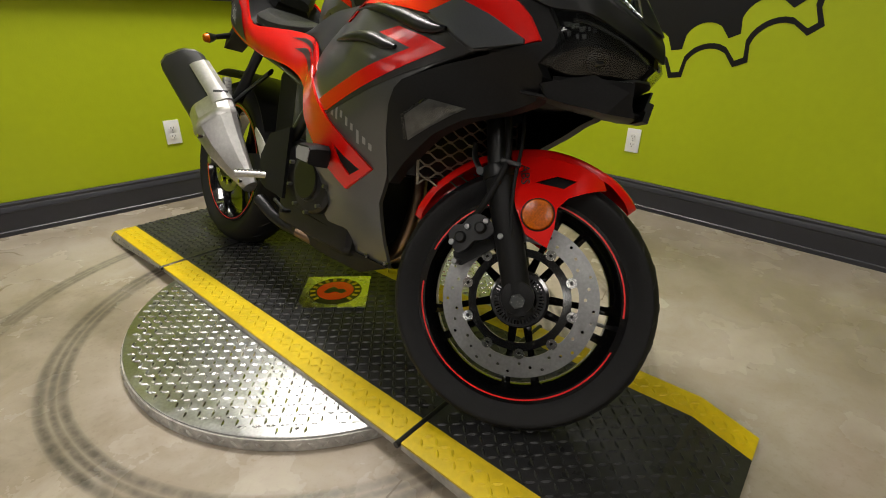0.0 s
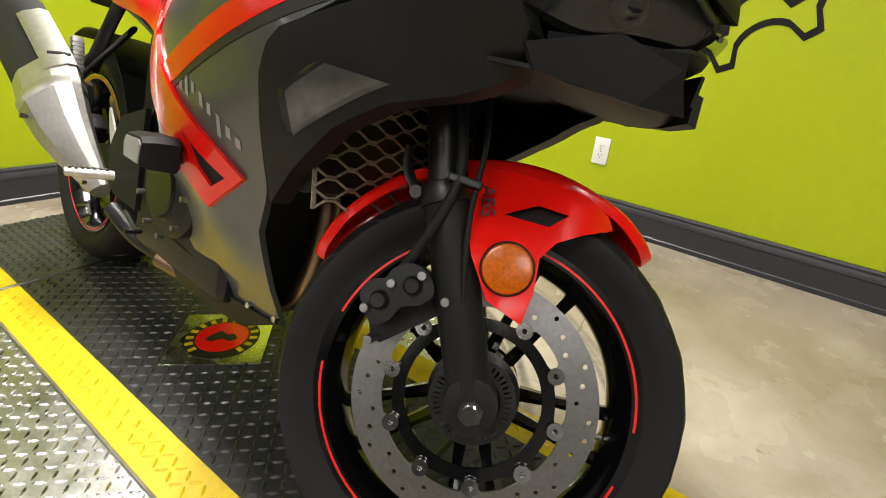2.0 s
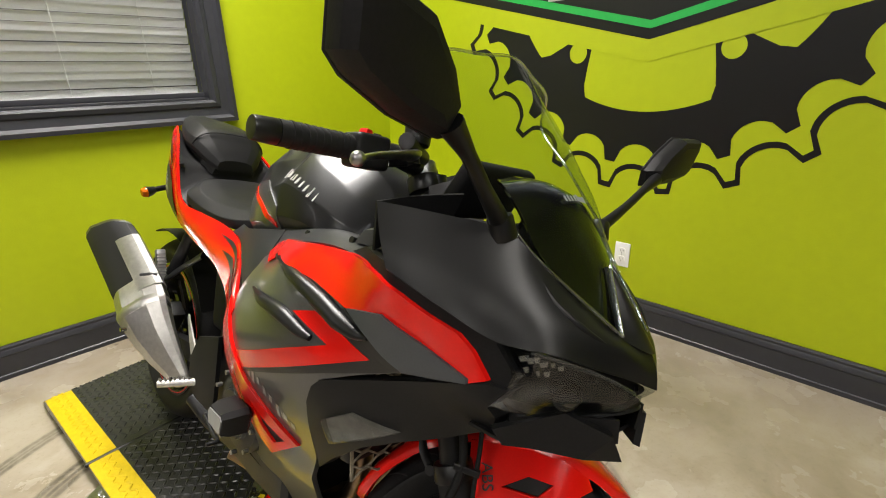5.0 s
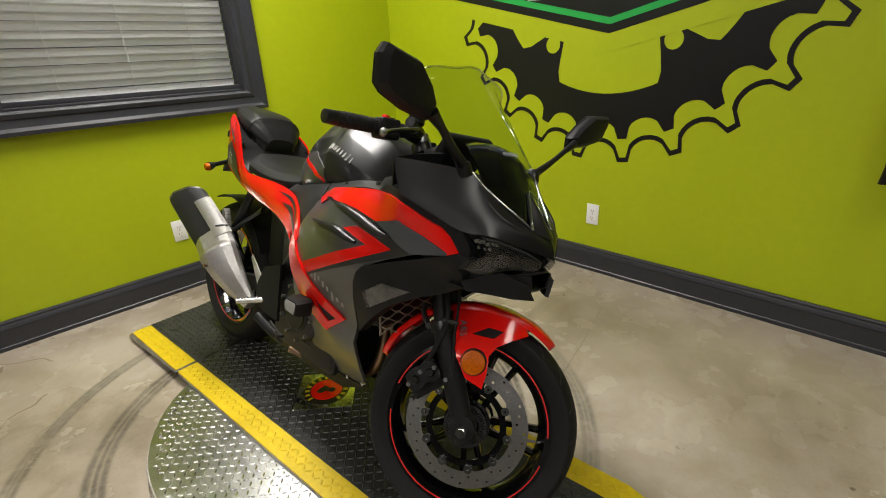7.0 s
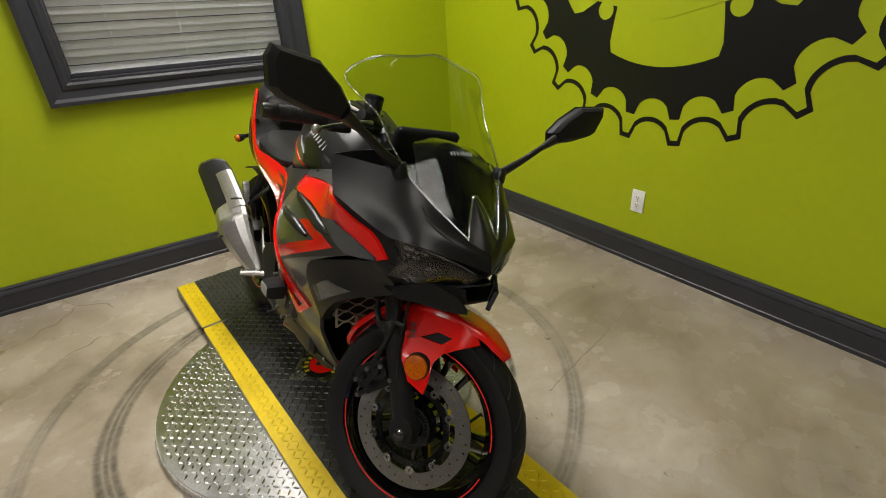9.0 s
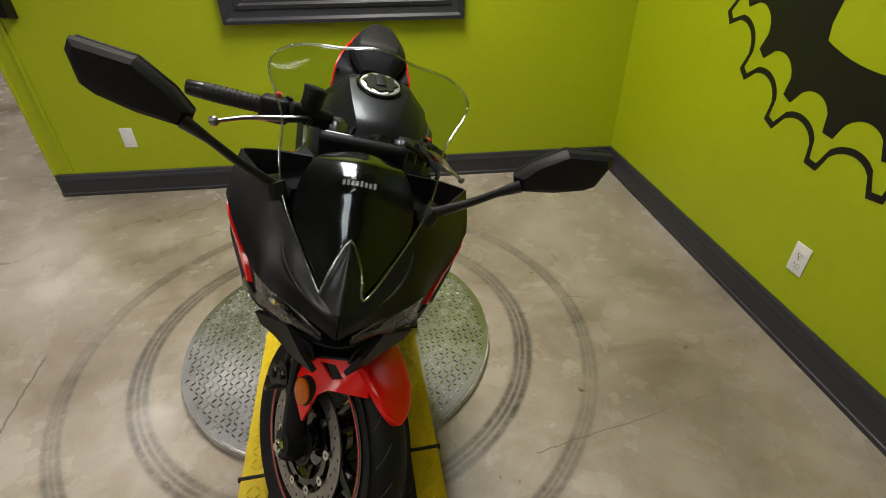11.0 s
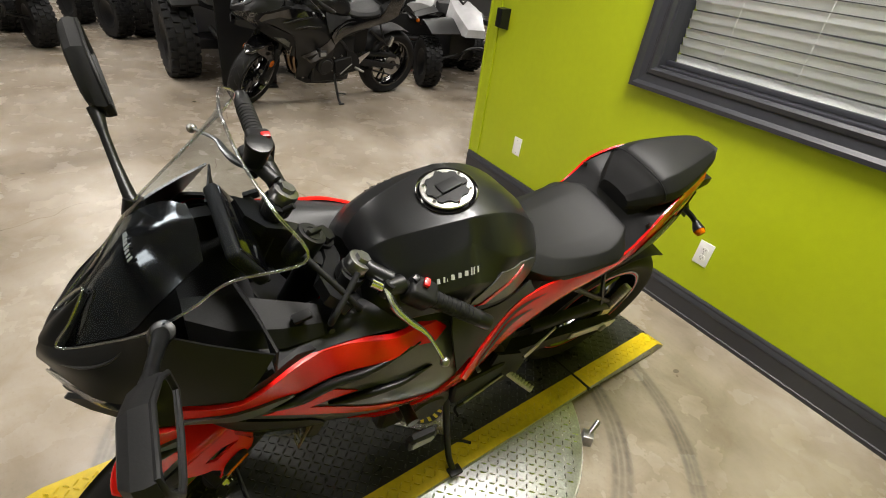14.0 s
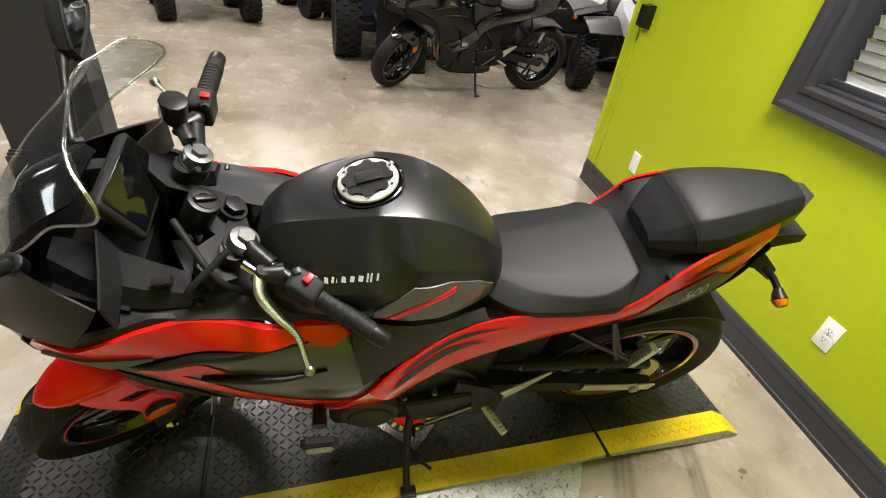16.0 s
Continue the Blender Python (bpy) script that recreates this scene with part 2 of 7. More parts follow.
def floor_material():
    """Polished, stained concrete with tyre rings round the turntable and a few cracks."""
    m = bpy.data.materials.new("polished_concrete")
    m.use_nodes = True
    nt = m.node_tree
    b = nt.nodes["Principled BSDF"]
    N, Lk = nt.nodes.new, nt.links.new
    tc = N("ShaderNodeTexCoord")

    def nz(scale, detail=6.0, rough=0.55, dist=0.0):
        n = N("ShaderNodeTexNoise")
        n.inputs["Scale"].default_value, n.inputs["Detail"].default_value = scale, detail
        n.inputs["Roughness"].default_value, n.inputs["Distortion"].default_value = rough, dist
        Lk(tc.outputs["Object"], n.inputs["Vector"])
        return n.outputs[0]

    def ramp(src, stops):
        r = N("ShaderNodeValToRGB")
        r.color_ramp.elements.remove(r.color_ramp.elements[1])
        r.color_ramp.elements[0].position, r.color_ramp.elements[0].color = stops[0][0], (*stops[0][1], 1)
        for p, c in stops[1:]:
            r.color_ramp.elements.new(p).color = (*c, 1)
        Lk(src, r.inputs[0])
        return r.outputs[0]

    def mix(a, bb, fac, mode="MIX"):
        x = N("ShaderNodeMix")
        x.data_type, x.blend_type = "RGBA", mode
        for sock, v in ((x.inputs[0], fac), (x.inputs[6], a), (x.inputs[7], bb)):
            if hasattr(v, "links") or hasattr(v, "is_linked"):
                Lk(v, sock)
            elif isinstance(v, tuple):
                sock.default_value = (*v, 1)
            else:
                sock.default_value = v
        return x.outputs[2]

    def math_node(op, a, bb=None, clamp=False):
        x = N("ShaderNodeMath")
        x.operation, x.use_clamp = op, clamp
        for sock, v in zip(x.inputs, (a, bb)):
            if v is None:
                continue
            if hasattr(v, "is_linked"):
                Lk(v, sock)
            else:
                sock.default_value = v
        return x.outputs[0]

    base = ramp(nz(1.1, 8, 0.6, 0.4), [(0.28, (0.185, 0.152, 0.112)), (0.48, (0.330, 0.280, 0.222)), (0.72, (0.47, 0.42, 0.357))])
    blot = ramp(nz(4.5, 7, 0.6, 0.8), [(0.38, (0.70, 0.66, 0.58)), (0.56, (1, 1, 1))])
    col = mix(base, blot, 0.55, "MULTIPLY")
    speck = ramp(nz(75, 4, 0.7), [(0.30, (0.80, 0.78, 0.74)), (0.45, (1, 1, 1))])
    col = mix(col, speck, 0.6, "MULTIPLY")
    dark = ramp(nz(9, 3, 0.5), [(0.255, (0.30, 0.26, 0.20)), (0.28, (1, 1, 1))])
    col = mix(col, dark, 0.8, "MULTIPLY")
    # tyre rings
    sub = N("ShaderNodeVectorMath")
    sub.operation = "SUBTRACT"
    sub.inputs[1].default_value = (TABLE[0] - 0.008, TABLE[1] + 0.005, 0)
    Lk(tc.outputs["Object"], sub.inputs[0])
    ln = N("ShaderNodeVectorMath")
    ln.operation = "LENGTH"
    Lk(sub.outputs[0], ln.inputs[0])
    wob = math_node("MULTIPLY", math_node("SUBTRACT", nz(1.3, 2), 0.5), 0.02)
    rad = math_node("ADD", ln.outputs["Value"], wob)
    total = None
    for r0, half, k in ((0.697, 0.013, 0.62), (0.720, 0.009, 0.52), (0.746, 0.014, 0.68), (0.722, 0.046, 0.42), (0.947, 0.012, 0.52), (0.965, 0.008, 0.38), (0.983, 0.012, 0.46), (0.965, 0.040, 0.32)):
        d = math_node("DIVIDE", math_node("ABSOLUTE", math_node("SUBTRACT", rad, r0)), half)
        s = math_node("MULTIPLY", math_node("SUBTRACT", 1.0, math_node("MULTIPLY", d, d), True), k)
        total = s if total is None else math_node("ADD", total, s, True)
    patch = N("ShaderNodeMapRange")
    patch.inputs[1].default_value, patch.inputs[2].default_value = 0.33, 0.6
    patch.inputs[3].default_value, patch.inputs[4].default_value = 0.35, 1.0
    Lk(nz(3.5, 5, 0.6), patch.inputs[0])
    streak = N("ShaderNodeMapRange")
    streak.inputs[1].default_value, streak.inputs[2].default_value = 0.3, 0.6
    streak.inputs[3].default_value, streak.inputs[4].default_value = 0.6, 1.0
    Lk(nz(40, 5, 0.6), streak.inputs[0])
    total = math_node("MULTIPLY", math_node("MULTIPLY", total, patch.outputs[0]), streak.outputs[0])
    col = mix(col, (0.075, 0.066, 0.056), total)
    # chips, stains and two settled cracks at their own places
    flat = N("ShaderNodeSeparateXYZ")
    Lk(tc.outputs["Object"], flat.inputs[0])
    rag = math_node("MULTIPLY", math_node("SUBTRACT", nz(14, 5, 0.7), 0.5), 0.09)

    def spot(x, y, rx, ry, c, k):
        dx = math_node("DIVIDE", math_node("SUBTRACT", flat.outputs[0], x), rx)
        dy = math_node("DIVIDE", math_node("SUBTRACT", flat.outputs[1], y), ry)
        d = math_node("SQRT", math_node("ADD", math_node("MULTIPLY", dx, dx), math_node("MULTIPLY", dy, dy)))
        d = math_node("ADD", d, math_node("MULTIPLY", rag, 9.0))
        return mix(col, c, math_node("MULTIPLY", math_node("LESS_THAN", d, 1.0), k))

    for x, y, rx, ry, k in ((-2.99, -2.12, .045, .026, .8), (-1.37, -.375, .010, .016, .9), (-3.385, -.755, .035, .012, .7), (-3.337, -.742, .020, .010, .7), (-3.436, -.846, .030, .009, .7), (-3.15, -.80, .012, .012, .5), (-2.66, -2.42, .010, .016, .6)):
        col = spot(x, y, rx, ry, (0.10, 0.085, 0.062), k)

    def seam(x0, y0, x1, y1, half, c, k):
        ux, uy = x1 - x0, y1 - y0
        n2 = ux * ux + uy * uy
        px, py = math_node("SUBTRACT", flat.outputs[0], x0), math_node("SUBTRACT", flat.outputs[1], y0)
        u = math_node("DIVIDE", math_node("ADD", math_node("MULTIPLY", px, ux), math_node("MULTIPLY", py, uy)), n2)
        v = math_node("DIVIDE", math_node("SUBTRACT", math_node("MULTIPLY", px, uy), math_node("MULTIPLY", py, ux)), math.sqrt(n2))
        v = math_node("ABSOLUTE", math_node("ADD", v, math_node("MULTIPLY", rag, 0.35)))
        span = math_node("LESS_THAN", math_node("ABSOLUTE", math_node("SUBTRACT", u, 0.5)), 0.5)
        return mix(col, c, math_node("MULTIPLY", math_node("MULTIPLY", math_node("LESS_THAN", v, half), span), k))

    col = seam(-2.60, -2.25, -1.95, -2.12, .0022, (0.12, 0.095, 0.065), .8)
    col = seam(-1.06, -2.06, -0.35, -1.90, .0020, (0.14, 0.11, 0.075), .7)
    col = seam(-2.745, -1.95, -2.815, -1.44, .0040, (0.09, 0.08, 0.068), .7)
    # cracks
    vo = N("ShaderNodeTexVoronoi")
    vo.feature = "DISTANCE_TO_EDGE"
    vo.inputs["Scale"].default_value = 0.42
    warp = N("ShaderNodeVectorMath")
    warp.operation = "ADD"
    wn = N("ShaderNodeTexNoise")
    wn.inputs["Scale"].default_value = 3.0
    Lk(tc.outputs["Object"], wn.inputs["Vector"])
    sc = N("ShaderNodeVectorMath")
    sc.operation = "SCALE"
    sc.inputs["Scale"].default_value = 0.25
    Lk(wn.outputs[1], sc.inputs[0])
    Lk(tc.outputs["Object"], warp.inputs[0])
    Lk(sc.outputs[0], warp.inputs[1])
    Lk(warp.outputs[0], vo.inputs["Vector"])
    crack = math_node("LESS_THAN", vo.outputs["Distance"], 0.0012)
    gate = math_node("GREATER_THAN", nz(0.9, 2), 0.52)
    col = mix(col, (0.16, 0.12, 0.075), math_node("MULTIPLY", math_node("MULTIPLY", crack, gate), 0.8))
    Lk(col, b.inputs["Base Color"])
    rr = N("ShaderNodeMapRange")
    rr.inputs[1].default_value, rr.inputs[2].default_value = 0.3, 0.7
    rr.inputs[3].default_value, rr.inputs[4].default_value = 0.15, 0.34
    Lk(nz(5, 6), rr.inputs[0])
    Lk(rr.outputs[0], b.inputs["Roughness"])
    b.inputs["Specular IOR Level"].default_value = 0.45
    bp = N("ShaderNodeBump")
    bp.inputs["Distance"].default_value = 0.0008
    bp.inputs["Strength"].default_value = 0.5
    Lk(nz(28, 6), bp.inputs["Height"])
    Lk(bp.outputs[0], b.inputs["Normal"])
    return m


CONCRETE = floor_material()

# ---- mesh helpers ----
def part(name, bm, material, parent=None, label="", smooth=None):
    """Links a bmesh as one mesh object, under parent if given. smooth: angle in degrees below which edges are shaded smooth."""
    me = bpy.data.meshes.new(name)
    if bm.faces:
        bmesh.ops.recalc_face_normals(bm, faces=bm.faces[:])
    if smooth:
        for f in bm.faces:
            f.smooth = True
        for e in bm.edges:
            if len(e.link_faces) == 2 and e.calc_face_angle(0) > radians(smooth):
                e.smooth = False
    bm.to_mesh(me)
    bm.free()
    me.materials.append(material)
    ob = new(name, me)
    if parent is not None:
        ob.parent = parent
    if label:
        tagged(ob, label)
    return ob


def thing(name, m, label, category, group="", kind=""):
    ob = new(name)
    ob.empty_display_size = 0.05
    ob.matrix_world = m
    return tagged(ob, label, category, group, kind)


def moved(bm, m):
    bm.transform(m)
    return bm


def joined(*bms):
    out = bmesh.new()
    for b in bms:
        me = bpy.data.meshes.new("tmp")
        b.to_mesh(me)
        b.free()
        out.from_mesh(me)
        bpy.data.meshes.remove(me)
    return out


def box(x0, y0, z0, x1, y1, z1, bevel=0.0, seg=2):
    bm = bmesh.new()
    bmesh.ops.create_cube(bm, size=1)
    bmesh.ops.scale(bm, vec=(abs(x1 - x0), abs(y1 - y0), abs(z1 - z0)), verts=bm.verts)
    bmesh.ops.translate(bm, vec=((x0 + x1) / 2, (y0 + y1) / 2, (z0 + z1) / 2), verts=bm.verts)
    if bevel:
        bmesh.ops.bevel(bm, geom=bm.edges[:], offset=bevel, segments=seg, affect="EDGES", profile=0.6)
    return bm


def frame_to(direction, up=(0, 0, 1)):
    d = Vector(direction).normalized()
    q = d.to_track_quat("Z", "Y")
    return q.to_matrix().to_4x4()


def cyl(p0, p1, r0, r1=None, n=20, bevel=0.0):
    p0, p1 = Vector(p0), Vector(p1)
    r1 = r0 if r1 is None else r1
    bm = bmesh.new()
    bmesh.ops.create_cone(bm, cap_ends=True, segments=n, radius1=r0, radius2=r1, depth=(p1 - p0).length)
    if bevel:
        caps = [e for f in bm.faces if len(f.verts) > 4 for e in f.edges]
        bmesh.ops.bevel(bm, geom=caps, offset=bevel, segments=2, affect="EDGES", profile=0.6)
    bm.transform(Matrix.Translation((p0 + p1) / 2) @ frame_to(p1 - p0))
    return bm


def catmull(pts, n):
    """n points along a smooth curve through pts."""
    P = [Vector(p) for p in pts]
    if len(P) == 2:
        return [P[0].lerp(P[1], i / (n - 1)) for i in range(n)]
    out = []
    segs = len(P) - 1
    for i in range(n):
        u = i / (n - 1) * segs
        k = min(int(u), segs - 1)
        t = u - k
        a = P[k - 1] if k else P[0] * 2 - P[1]
        b, c = P[k], P[k + 1]
        d = P[k + 2] if k + 2 < len(P) else P[-1] * 2 - P[-2]
        out.append(0.5 * (2 * b + (c - a) * t + (2 * a - 5 * b + 4 * c - d) * t * t + (3 * b - a - 3 * c + d) * t ** 3))
    return out


def tube(pts, radius, n=12, steps=None, smooth_path=True, flat=1.0):
    """Sweeps a round section along pts. radius: one number or one for each point."""
    radii = radius if isinstance(radius, (list, tuple)) else [radius] * len(pts)
    if smooth_path and len(pts) > 2:
        steps = steps or (len(pts) - 1) * 6 + 1
        path = catmull(pts, steps)
        rad = [float(np.interp(i / (steps - 1), np.linspace(0, 1, len(radii)), radii)) for i in range(steps)]
    else:
        path, rad = [Vector(p) for p in pts], list(radii)
    bm = bmesh.new()
    rings, ref = [], None
    for i, p in enumerate(path):
        d = (path[min(i + 1, len(path) - 1)] - path[max(i - 1, 0)]).normalized()
        if ref is None:
            ref = d.orthogonal().normalized()
        ref = (ref - d * ref.dot(d)).normalized()
        side = d.cross(ref)
        rings.append([bm.verts.new(p + (ref * math.cos(a) + side * math.sin(a) * flat) * rad[i]) for a in (math.tau * k / n for k in range(n))])
    for a, b in zip(rings, rings[1:]):
        for k in range(n):
            bm.faces.new((a[k], a[(k + 1) % n], b[(k + 1) % n], b[k]))
    bm.faces.new(rings[0][::-1])
    bm.faces.new(rings[-1])
    return bm


def loft(rings, closed=True, caps=True):
    """Skins rings of equal length."""
    bm = bmesh.new()
    R = [[bm.verts.new(p) for p in r] for r in rings]
    n = len(R[0])
    for a, b in zip(R, R[1:]):
        for k in range(n if closed else n - 1):
            bm.faces.new((a[k], a[(k + 1) % n], b[(k + 1) % n], b[k]))
    if caps and closed:
        bm.faces.new(R[0][::-1])
        bm.faces.new(R[-1])
    return bm


def revolve(profile, n=48, axis_m=None, closed=True):
    """Turns a profile of (radius, along) round z, then moves it."""
    bm = bmesh.new()
    R = [[bm.verts.new((r * math.cos(a), r * math.sin(a), z)) for r, z in profile] for a in (math.tau * k / n for k in range(n))]
    m = len(profile)
    for k in range(n):
        a, b = R[k], R[(k + 1) % n]
        for j in range(m if closed else m - 1):
            bm.faces.new((a[j], b[j], b[(j + 1) % m], a[(j + 1) % m]))
    if axis_m is not None:
        bm.transform(axis_m)
    return bm


def sheet(rows, nu=16, nv=16, thick=0.004, mirror=False):
    """A smooth panel through rows of points, with thickness."""
    dense = [catmull(r, nu) for r in rows]
    cols = [catmull([d[i] for d in dense], nv) for i in range(nu)]
    if mirror:
        cols = [[Vector((p.x, -p.y, p.z)) for p in c] for c in cols]
    bm = bmesh.new()
    V = [[bm.verts.new(p) for p in c] for c in cols]
    for i in range(nu - 1):
        for j in range(nv - 1):
            bm.faces.new((V[i][j], V[i + 1][j], V[i + 1][j + 1], V[i][j + 1]))
    if thick:
        bmesh.ops.recalc_face_normals(bm, faces=bm.faces[:])
        bmesh.ops.solidify(bm, geom=bm.faces[:], thickness=thick)
    return bm


def plate2d(outer, holes=(), thick=0.004):
    """A flat plate in xy from an outline with holes, from z = 0 to thick."""
    bm = bmesh.new()
    for loop in (outer, *holes):
        vs = [bm.verts.new((x, y, 0)) for x, y in loop]
        for a, b in zip(vs, vs[1:] + vs[:1]):
            bm.edges.new((a, b))
    bmesh.ops.triangle_fill(bm, use_beauty=True, use_dissolve=False, edges=bm.edges[:])
    if thick:
        r = bmesh.ops.extrude_face_region(bm, geom=bm.faces[:])
        bmesh.ops.translate(bm, vec=(0, 0, thick), verts=[v for v in r["geom"] if isinstance(v, bmesh.types.BMVert)])
    return bm


def ring2d(r, n=24, cx=0.0, cy=0.0):
    return [(cx + r * math.cos(math.tau * k / n), cy + r * math.sin(math.tau * k / n)) for k in range(n)]


def lozenges(points, length=0.0235, width=0.0068, height=0.0034):
    """Raised lens-shaped tread bumps: (x, y, z, angle)."""
    verts, faces = [], []
    for x, y, z, a in points:
        c, s, k = math.cos(a), math.sin(a), len(verts)
        for u, v, h in ((-0.5, 0, 0), (-0.18, -0.5, 0), (0.18, -0.5, 0), (0.5, 0, 0), (0.18, 0.5, 0), (-0.18, 0.5, 0), (-0.25, 0, 1), (0.25, 0, 1)):
            du, dv = u * length, v * width
            verts.append((x + du * c - dv * s, y + du * s + dv * c, z + h * height))
        for f in ((0, 1, 6), (1, 2, 7, 6), (2, 3, 7), (3, 4, 7), (4, 5, 6, 7), (5, 0, 6)):
            faces.append(tuple(k + i for i in f))
    me = bpy.data.meshes.new("tread")
    me.from_pydata(verts, [], faces)
    bm = bmesh.new()
    bm.from_mesh(me)
    bpy.data.meshes.remove(me)
    return bm


def tread(inside, x0, x1, y0, y1, z, pitch=0.0218, turn=0.0):
    """Lozenge places on a checker of two directions, kept where inside(x, y)."""
    out, nx, ny = [], int((x1 - x0) / pitch) + 1, int((y1 - y0) / pitch) + 1
    for i in range(nx):
        for j in range(ny):
            x, y = x0 + i * pitch, y0 + j * pitch
            if inside(x, y):
                out.append((x, y, z, radians(45 if (i + j) % 2 else -45) + turn))
    return out
# ---- the room ----
WALL_END = -3.49
NORTH, SOUTH, WEST = 6.2, -7.0, -12.5


def structure(name, bm, material, label, smooth=None):
    return tagged(part(name, bm, material, None, "", smooth), label, "room", kind="structure")


floor = structure("floor", box(WEST, SOUTH, -0.12, 0.2, NORTH, 0.0), CONCRETE, "polished tan concrete floor with stains and tyre rings")
structure("ceiling", box(WEST, SOUTH, CEILING, 0.2, NORTH, CEILING + 0.1), CEIL, "white tiled showroom ceiling with recessed lights")

# window wall, with the opening cut out
WX0, WX1, WZ0, WZ1 = -2.186, -1.106, 1.046, 2.05
wall = joined(box(WALL_END, 0, 0, WX0, 0.14, CEILING), box(WX1, 0, 0, 0.0, 0.14, CEILING),
              box(WX0, 0, 0, WX1, 0.14, WZ0), box(WX0, 0, WZ1, WX1, 0.14, CEILING))
wall_north = structure("wall_north", wall, LIME, "lime green painted wall with a framed window")
structure("wall_east", box(0, SOUTH, 0, 0.2, 0.14, CEILING), LIME, "lime green painted wall with a large black sprocket mural")
structure("wall_end_bead", tube([(WALL_END - 0.004, 0.004, 0.0), (WALL_END - 0.004, 0.004, CEILING)], 0.012, 10), LIME, "rounded lime green corner bead of the wall")
structure("wall_back", joined(box(WEST, NORTH, 0, 0.2, NORTH + 0.2, CEILING), box(WEST - 0.2, SOUTH, 0, WEST, NORTH, CEILING),
                              box(WEST, SOUTH - 0.2, 0, 0.2, SOUTH, CEILING), box(0.0, 0.14, 0, 0.2, NORTH, CEILING)), DRYWALL, "plain pale wall of the showroom behind")


def baseboard(length, height=0.145):
    """Moulded skirting along +x, its back in the plane y = 0, facing -y."""
    prof = [(0, 0), (-0.019, 0), (-0.019, 0.018), (-0.015, 0.022), (-0.015, height - 0.045), (-0.018, height - 0.040), (-0.016, height - 0.028),
            (-0.011, height - 0.018), (-0.013, height - 0.008), (-0.009, height), (0, height)]
    return loft([[(x, y, z) for y, z in prof] for x in (0, length)])


structure("baseboard_north", moved(baseboard(-WALL_END, 0.142), pose(WALL_END, -0.002, 0)), TRIM, "charcoal grey moulded baseboard", 30)
structure("baseboard_east", moved(baseboard(-SOUTH - 0.021, 0.142), pose(-0.002, -0.021, 0, 0, 0, -90)), TRIM, "charcoal grey moulded baseboard", 30)
structure("baseboard_end", moved(baseboard(0.14, 0.142), pose(WALL_END - 0.002, 0.142, 0, 0, 0, -90)), TRIM, "charcoal grey baseboard round the wall end", 30)

# window: moulded casing, sill, pane, blind
window = thing("window_1", pose(0, 0, 0), "interior window in a charcoal moulded frame with closed white blinds", "window", kind="structure")


def casing(x0, z0, x1, z1, outward):
    """One mitred length of casing from (x0, z0) to (x1, z1); outward points from the opening into the wall."""
    prof = [(0.0, 0.004), (0.0, -0.020), (0.012, -0.034), (0.030, -0.030), (0.036, -0.024), (0.070, -0.028), (0.084, -0.044), (0.102, -0.042), (0.104, 0.004)]
    ox, oz = outward
    rings = []
    for (px, pz, s) in ((x0, z0, -1), (x1, z1, 1)):
        dx, dz = (1, 0) if abs(x1 - x0) > abs(z1 - z0) else (0, 1)
        rings.append([(px + ox * w + dx * s * w, y, pz + oz * w + dz * s * w) for w, y in prof])
    return loft(rings)


for nm, a in (("casing_bottom", (WX0, WZ0, WX1, WZ0, (0, -1))), ("casing_top", (WX0, WZ1, WX1, WZ1, (0, 1))),
              ("casing_side", (WX0, WZ0, WX0, WZ1, (-1, 0))), ("casing_side", (WX1, WZ0, WX1, WZ1, (1, 0)))):
    part(nm, casing(*a), TRIM, window, "charcoal moulded casing", 25)
for a in ((WX0, -0.02, WZ0, WX0 + 0.012, 0.10, WZ1), (WX1 - 0.012, -0.02, WZ0, WX1, 0.10, WZ1)):
    part("jamb", box(*a), TRIM, window)
part("window_sill", joined(box(WX0 + 0.012, -0.012, WZ0, WX1 - 0.012, 0.10, WZ0 + 0.010, 0.002), box(WX0 + 0.012, 0.028, WZ0 + 0.012, WX1 - 0.012, 0.050, WZ0 + 0.034, 0.003)), TRIM, window, "stepped charcoal sill", 30)
pane = part("pane", box(WX0 + 0.012, 0.046, WZ0 + 0.03, WX1 - 0.012, 0.050, WZ1), CLEAR, window, "clear reflecting pane")
pane.visible_shadow = False
# painted-dark sheet stands in for the unlit space behind the slats
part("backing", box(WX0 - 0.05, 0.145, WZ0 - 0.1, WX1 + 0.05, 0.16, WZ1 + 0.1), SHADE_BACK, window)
blind = thing("window_blind", pose(0, 0, 0), "closed white horizontal slat blind behind the pane", "blind")
slat_me = None
z = WZ0 + 0.045
bm = bmesh.new()
sec = [(-0.021, -0.016), (-0.010, -0.006), (0.004, 0.006), (0.021, 0.016)]
rings = [[(x, 0.085 - u * 0.45 * (1), w * 1.15) for u, w in sec] + [(x, 0.0865 - u * 0.45, w * 1.15) for u, w in reversed(sec)] for x in (WX0 + 0.02, WX1 - 0.02)]
slat = part("slat", loft(rings), SLAT, blind)
while True:
    z += 0.0365
    if z > WZ1:
        break
    o = new("slat", slat.data)
    o.parent = blind
    o.location = (0, 0.0, z)
    o.rotation_euler = (radians(random.uniform(-4, 4)), 0, radians(random.uniform(-0.06, 0.06)))
slat.location = (0, 0, WZ0 + 0.045)
part("bottom_rail", box(WX0 + 0.02, 0.075, WZ0 + 0.012, WX1 - 0.02, 0.097, WZ0 + 0.028, 0.003), SLAT, blind)
for lx in (-1.95, -1.635, -1.32):
    part("ladder_cord", tube([(lx, 0.068, WZ0 + 0.03), (lx, 0.068, WZ1)], 0.0012, 6), SLAT, blind)


